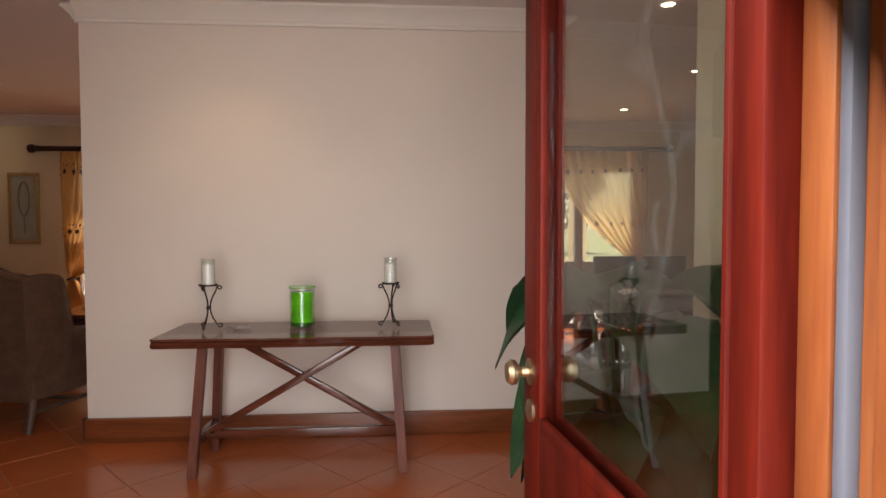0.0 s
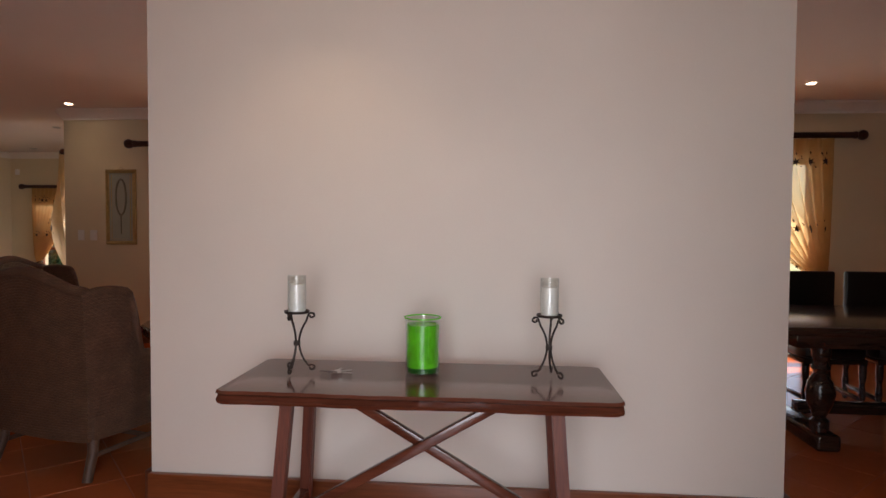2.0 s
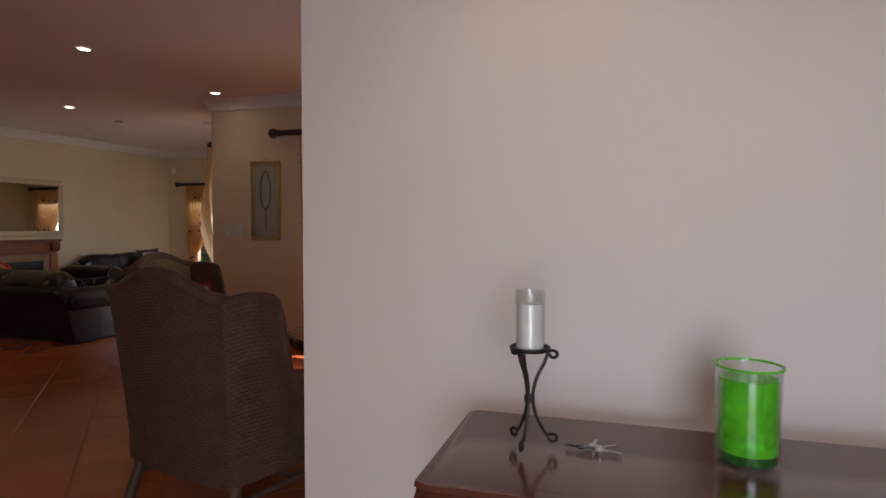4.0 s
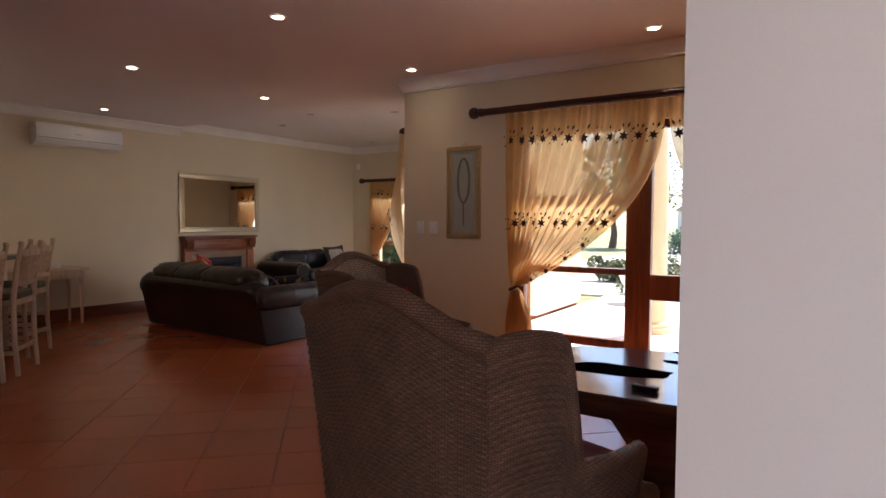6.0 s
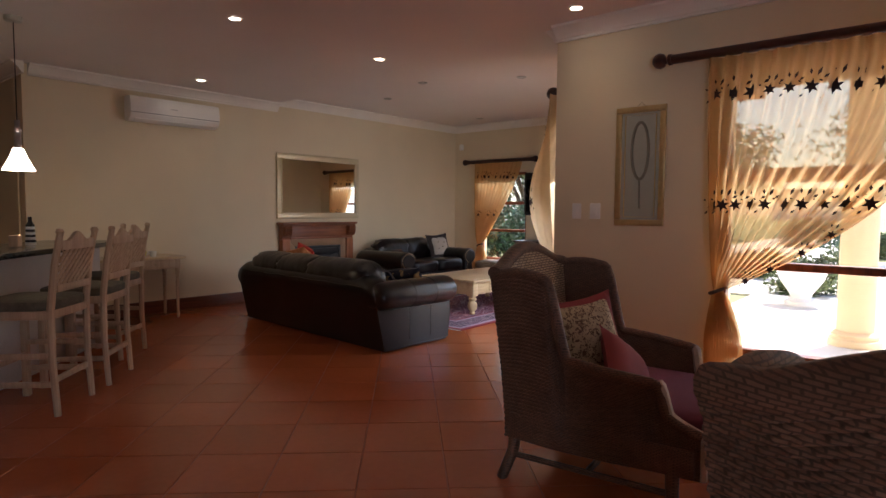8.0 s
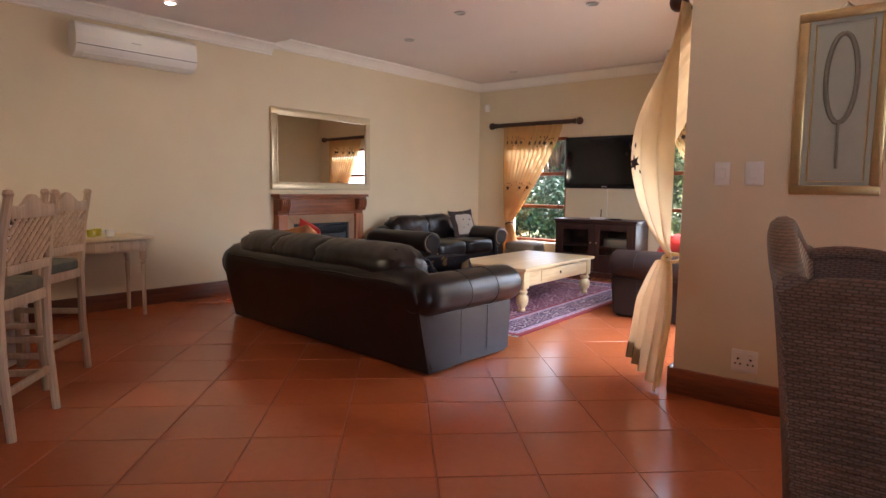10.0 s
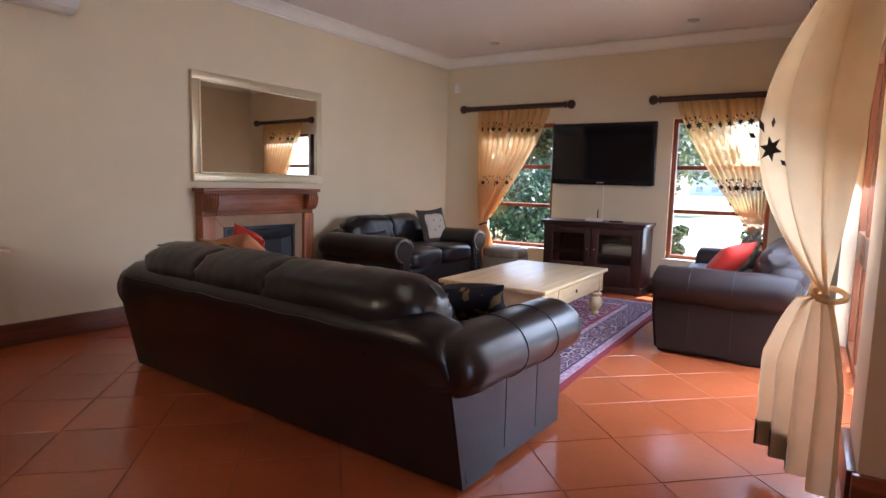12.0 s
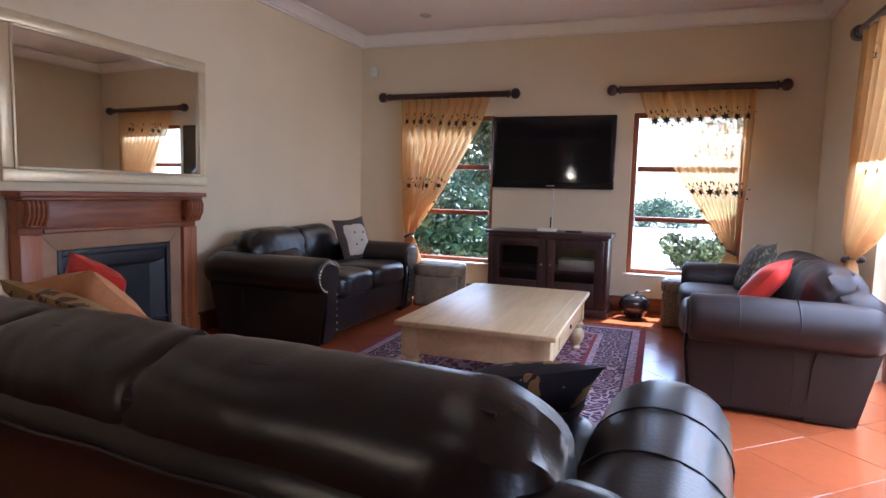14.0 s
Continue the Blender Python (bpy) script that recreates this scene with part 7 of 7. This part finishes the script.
# beyond the two sitting-room windows
tree(-10.6, 16.0, 4.5, 1.7, 1, "leafy green garden tree outside the window", FOLIAGE, 420, 0.075, 0.12, 34)
tree(-9.5, 17.8, 5.0, 1.9, 2, "leafy green garden tree outside the window", FOLIAGE, 420, 0.08, 0.15, 34)
shrub(-9.0, 14.2, 1.25, 1.5, 3, "dense dark green shrub under the window", FOLIAGE2, 700, 0.05)
shrub(-10.2, 14.4, 1.5, 1.6, 4, "dense dark green shrub under the window", FOLIAGE2, 700, 0.05)
shrub(-7.3, 14.8, 0.75, 0.4, 5, "bright green conifer bush on the terrace edge", FOLIAGE, 500, 0.035)
tree(-11.5, 26.0, 4.4, 1.6, 6, "pale green garden tree in sunlight", FOLIAGE, 220, 0.08, 0.3, 20)
# beyond the patio doors
tree(-2.3, 22.0, 4.6, 3.0, 7, "spreading acacia with a bent trunk in the garden", FOLIAGE, 170, 0.07, 0.38, 34)
tree(-11.5, 36.0, 6.5, 3.0, 8, "garden tree in hazy sunlight", FOLIAGE, 200, 0.13, 0.25, 28)
tree(8.0, 34.0, 7.0, 3.4, 9, "garden tree in hazy sunlight", FOLIAGE2, 200, 0.13, 0.25, 28)
shrub(-5.8, 17.0, 0.5, 0.9, 10, "rounded garden shrub by the terrace", FOLIAGE, 400, 0.05)
shrub(-4.4, 25.0, 0.6, 1.1, 11, "rounded garden shrub by the terrace", FOLIAGE, 400, 0.05)
shrub(-6.2, 31.0, 1.1, 2.0, 12, "rounded garden shrub by the terrace", FOLIAGE2, 400, 0.06)
shrub(-4.3, 13.9, 0.7, 0.8, 13, "low shrub by the terrace column", FOLIAGE, 300, 0.04)
house = thing("garden_house", pose(-19.5, 140.0, -0.16), "white two-storey house beyond the garden", "house")
HW = material("white_render", (0.80, 0.79, 0.76), 0.85, spots=0.05)
# outdoor glare is put into these two colours: panes and roof made paler
HGLASS = material("glare_paled_window_glass", (0.50, 0.52, 0.54), 0.2, spots=0.05, bump=0.0)
HROOF = material("glare_paled_roof_tile", (0.42, 0.36, 0.31), 0.85, spots=0.15)
part("wall", box(-8, 8, 0, 8, 0, 4.2), HW, house, smooth=False)
part("roof", prism([(-8.6, 4.2), (8.6, 4.2), (6.0, 6.2), (-6.0, 6.2)], "y", -0.6, 8.6), HROOF, house, smooth=False)
for k in range(5):
    for z in (0.8, 2.7):
        part("window", box(-6.7 + k * 3.0, -5.4 + k * 3.0, -0.05, 0.02, z, z + 1.1), HGLASS, house, smooth=False)


def terrace_column(x, y):
    t = thing("terrace_column", pose(x, y, -0.04), "round cream plaster column on the terrace", "column", group="terrace columns")
    part("base", lathe([(0.01, 0), (0.22, 0), (0.22, 0.06), (0.19, 0.08), (0.20, 0.11), (0.165, 0.14), (0.01, 0.14)], 28), COLUMN, t)
    part("shaft", lathe([(0.01, 0.14), (0.155, 0.14), (0.15, 1.5), (0.135, 2.6), (0.01, 2.6)], 28), COLUMN, t)
    part("capital", lathe([(0.01, 2.6), (0.15, 2.6), (0.17, 2.66), (0.19, 2.70), (0.19, 2.80), (0.01, 2.80)], 28), COLUMN, t)
    return t


terrace_column(-3.45, 10.1)
terrace_column(-0.3, 10.1)
terrace_column(2.9, 10.1)
beam = thing("pergola_beam", pose(0, 0, 0), "pale timber pergola beam resting on the terrace columns", "beam")
part("beam", box(-3.8, 3.3, 10.02, 10.18, 2.76, 2.92, 0.01), PALEWOOD, beam)
urn = thing("garden_urn", pose(-4.25, 12.6, -0.04), "white garden urn with a clipped bush", "urn")
part("pot", lathe([(0.01, 0), (0.20, 0), (0.20, 0.06), (0.12, 0.10), (0.14, 0.16), (0.26, 0.34), (0.32, 0.50), (0.34, 0.52), (0.30, 0.52), (0.01, 0.48)], 28), HW, urn)
chairw = thing("garden_chair", pose(-1.55, 8.9, -0.04, 0, 0, 160), "wooden garden chair with crossed back on the terrace", "garden chair")
for x in (-0.24, 0.24):
    part("back_leg", box(x - 0.02, x + 0.02, -0.02, 0.02, 0, 0.9, 0.004), FIREW, chairw)
    part("front_leg", box(x - 0.02, x + 0.02, 0.42, 0.46, 0, 0.42, 0.004), FIREW, chairw)
part("top_rail", box(-0.26, 0.26, -0.02, 0.02, 0.84, 0.90, 0.004), FIREW, chairw)
part("seat", box(-0.26, 0.26, -0.02, 0.48, 0.40, 0.43, 0.005), FIREW, chairw)
for s in (-1, 1):
    part("cross_slat", tube([(-0.23 * s, 0, 0.45), (0.23 * s, 0, 0.84)], 0.018, 6), FIREW, chairw)

# ---- floor tiles ----
def clip_poly(poly, axis, value, keep_less):
    out = []
    for i, p in enumerate(poly):
        q = poly[(i + 1) % len(poly)]
        pi, qi = (p[axis] <= value) == keep_less, (q[axis] <= value) == keep_less
        if pi:
            out.append(p)
        if pi != qi:
            k = (value - p[axis]) / (q[axis] - p[axis])
            out.append((p[0] + k * (q[0] - p[0]), p[1] + k * (q[1] - p[1])))
    return out


PITCH, GAP = 0.40, 0.004
tile_bm = bmesh.new()
half = (PITCH - GAP) / 2
top_ring = [tile_bm.verts.new((sx * (half - 0.0025), sy * (half - 0.0025), 0.0)) for sx, sy in ((-1, -1), (1, -1), (1, 1), (-1, 1))]
low_ring = [tile_bm.verts.new((sx * half, sy * half, -0.003)) for sx, sy in ((-1, -1), (1, -1), (1, 1), (-1, 1))]
bot_ring = [tile_bm.verts.new((sx * half, sy * half, -0.0045)) for sx, sy in ((-1, -1), (1, -1), (1, 1), (-1, 1))]
tile_bm.faces.new(top_ring)
for k in range(4):
    tile_bm.faces.new((low_ring[k], low_ring[(k + 1) % 4], top_ring[(k + 1) % 4], top_ring[k]))
    tile_bm.faces.new((bot_ring[k], bot_ring[(k + 1) % 4], low_ring[(k + 1) % 4], low_ring[k]))
tile_mesh = bpy.data.meshes.new("tile")
tile_bm.to_mesh(tile_mesh)
tile_bm.free()
tile_mesh.materials.append(TILE)
TURNED = 42.8  # degrees from the walls
CA, SA = math.cos(radians(TURNED)), math.sin(radians(TURNED))
PHASE = (-6.474, 6.228)
verts, faces = [], []
count = 0
for i in range(-40, 41):
    for j in range(-40, 41):
        u, v = (i + 0.5) * PITCH, (j + 0.5) * PITCH
        cx, cy = PHASE[0] + u * CA - v * SA, PHASE[1] + u * SA + v * CA
        r = PITCH * 0.71
        for x0, x1, y0, y1, owner in ((-11.4, 5.3, 0.6, 7.62, slab), (-9.9, -5.1, 7.62, 11.9, slab2)):
            if cx + r < x0 or cx - r > x1 or cy + r < y0 or cy - r > y1:
                continue
            inside = cx - r >= x0 and cx + r <= x1 and cy - r >= y0 and cy + r <= y1
            near = -8.6 < cx < -1.7 and 2.3 < cy < 9.2
            if inside and near and count < 300:
                ob = new("tile", tile_mesh)
                ob.parent = owner
                ob.matrix_basis = pose(cx, cy, random.uniform(-0.0006, 0.0006), random.uniform(-0.1, 0.1), random.uniform(-0.1, 0.1), TURNED + 90 * random.randrange(4))
                count += 1
                continue
            poly = [(cx + half * (a * CA - b * SA), cy + half * (a * SA + b * CA)) for a, b in ((1, -1), (1, 1), (-1, 1), (-1, -1))]
            for axis, value, less in ((0, x1, True), (0, x0, False), (1, y1, True), (1, y0, False)):
                poly = clip_poly(poly, axis, value, less) if poly else poly
            if len(poly) < 3:
                continue
            n0, n = len(verts), len(poly)
            dz = random.uniform(-0.0005, 0.0005)
            verts += [(p, q, dz) for p, q in poly] + [(p, q, -0.0045) for p, q in poly]
            faces.append(tuple(range(n0, n0 + n)))
            faces += [(n0 + k, n0 + n + k, n0 + n + (k + 1) % n, n0 + (k + 1) % n) for k in range(n)]
rest = bpy.data.meshes.new("tiles")
rest.from_pydata(verts, [], faces)
rest.materials.append(TILE)
rest_ob = new("tiles", rest)
rest_ob.parent = slab
rest_ob["kind"] = "stuff"
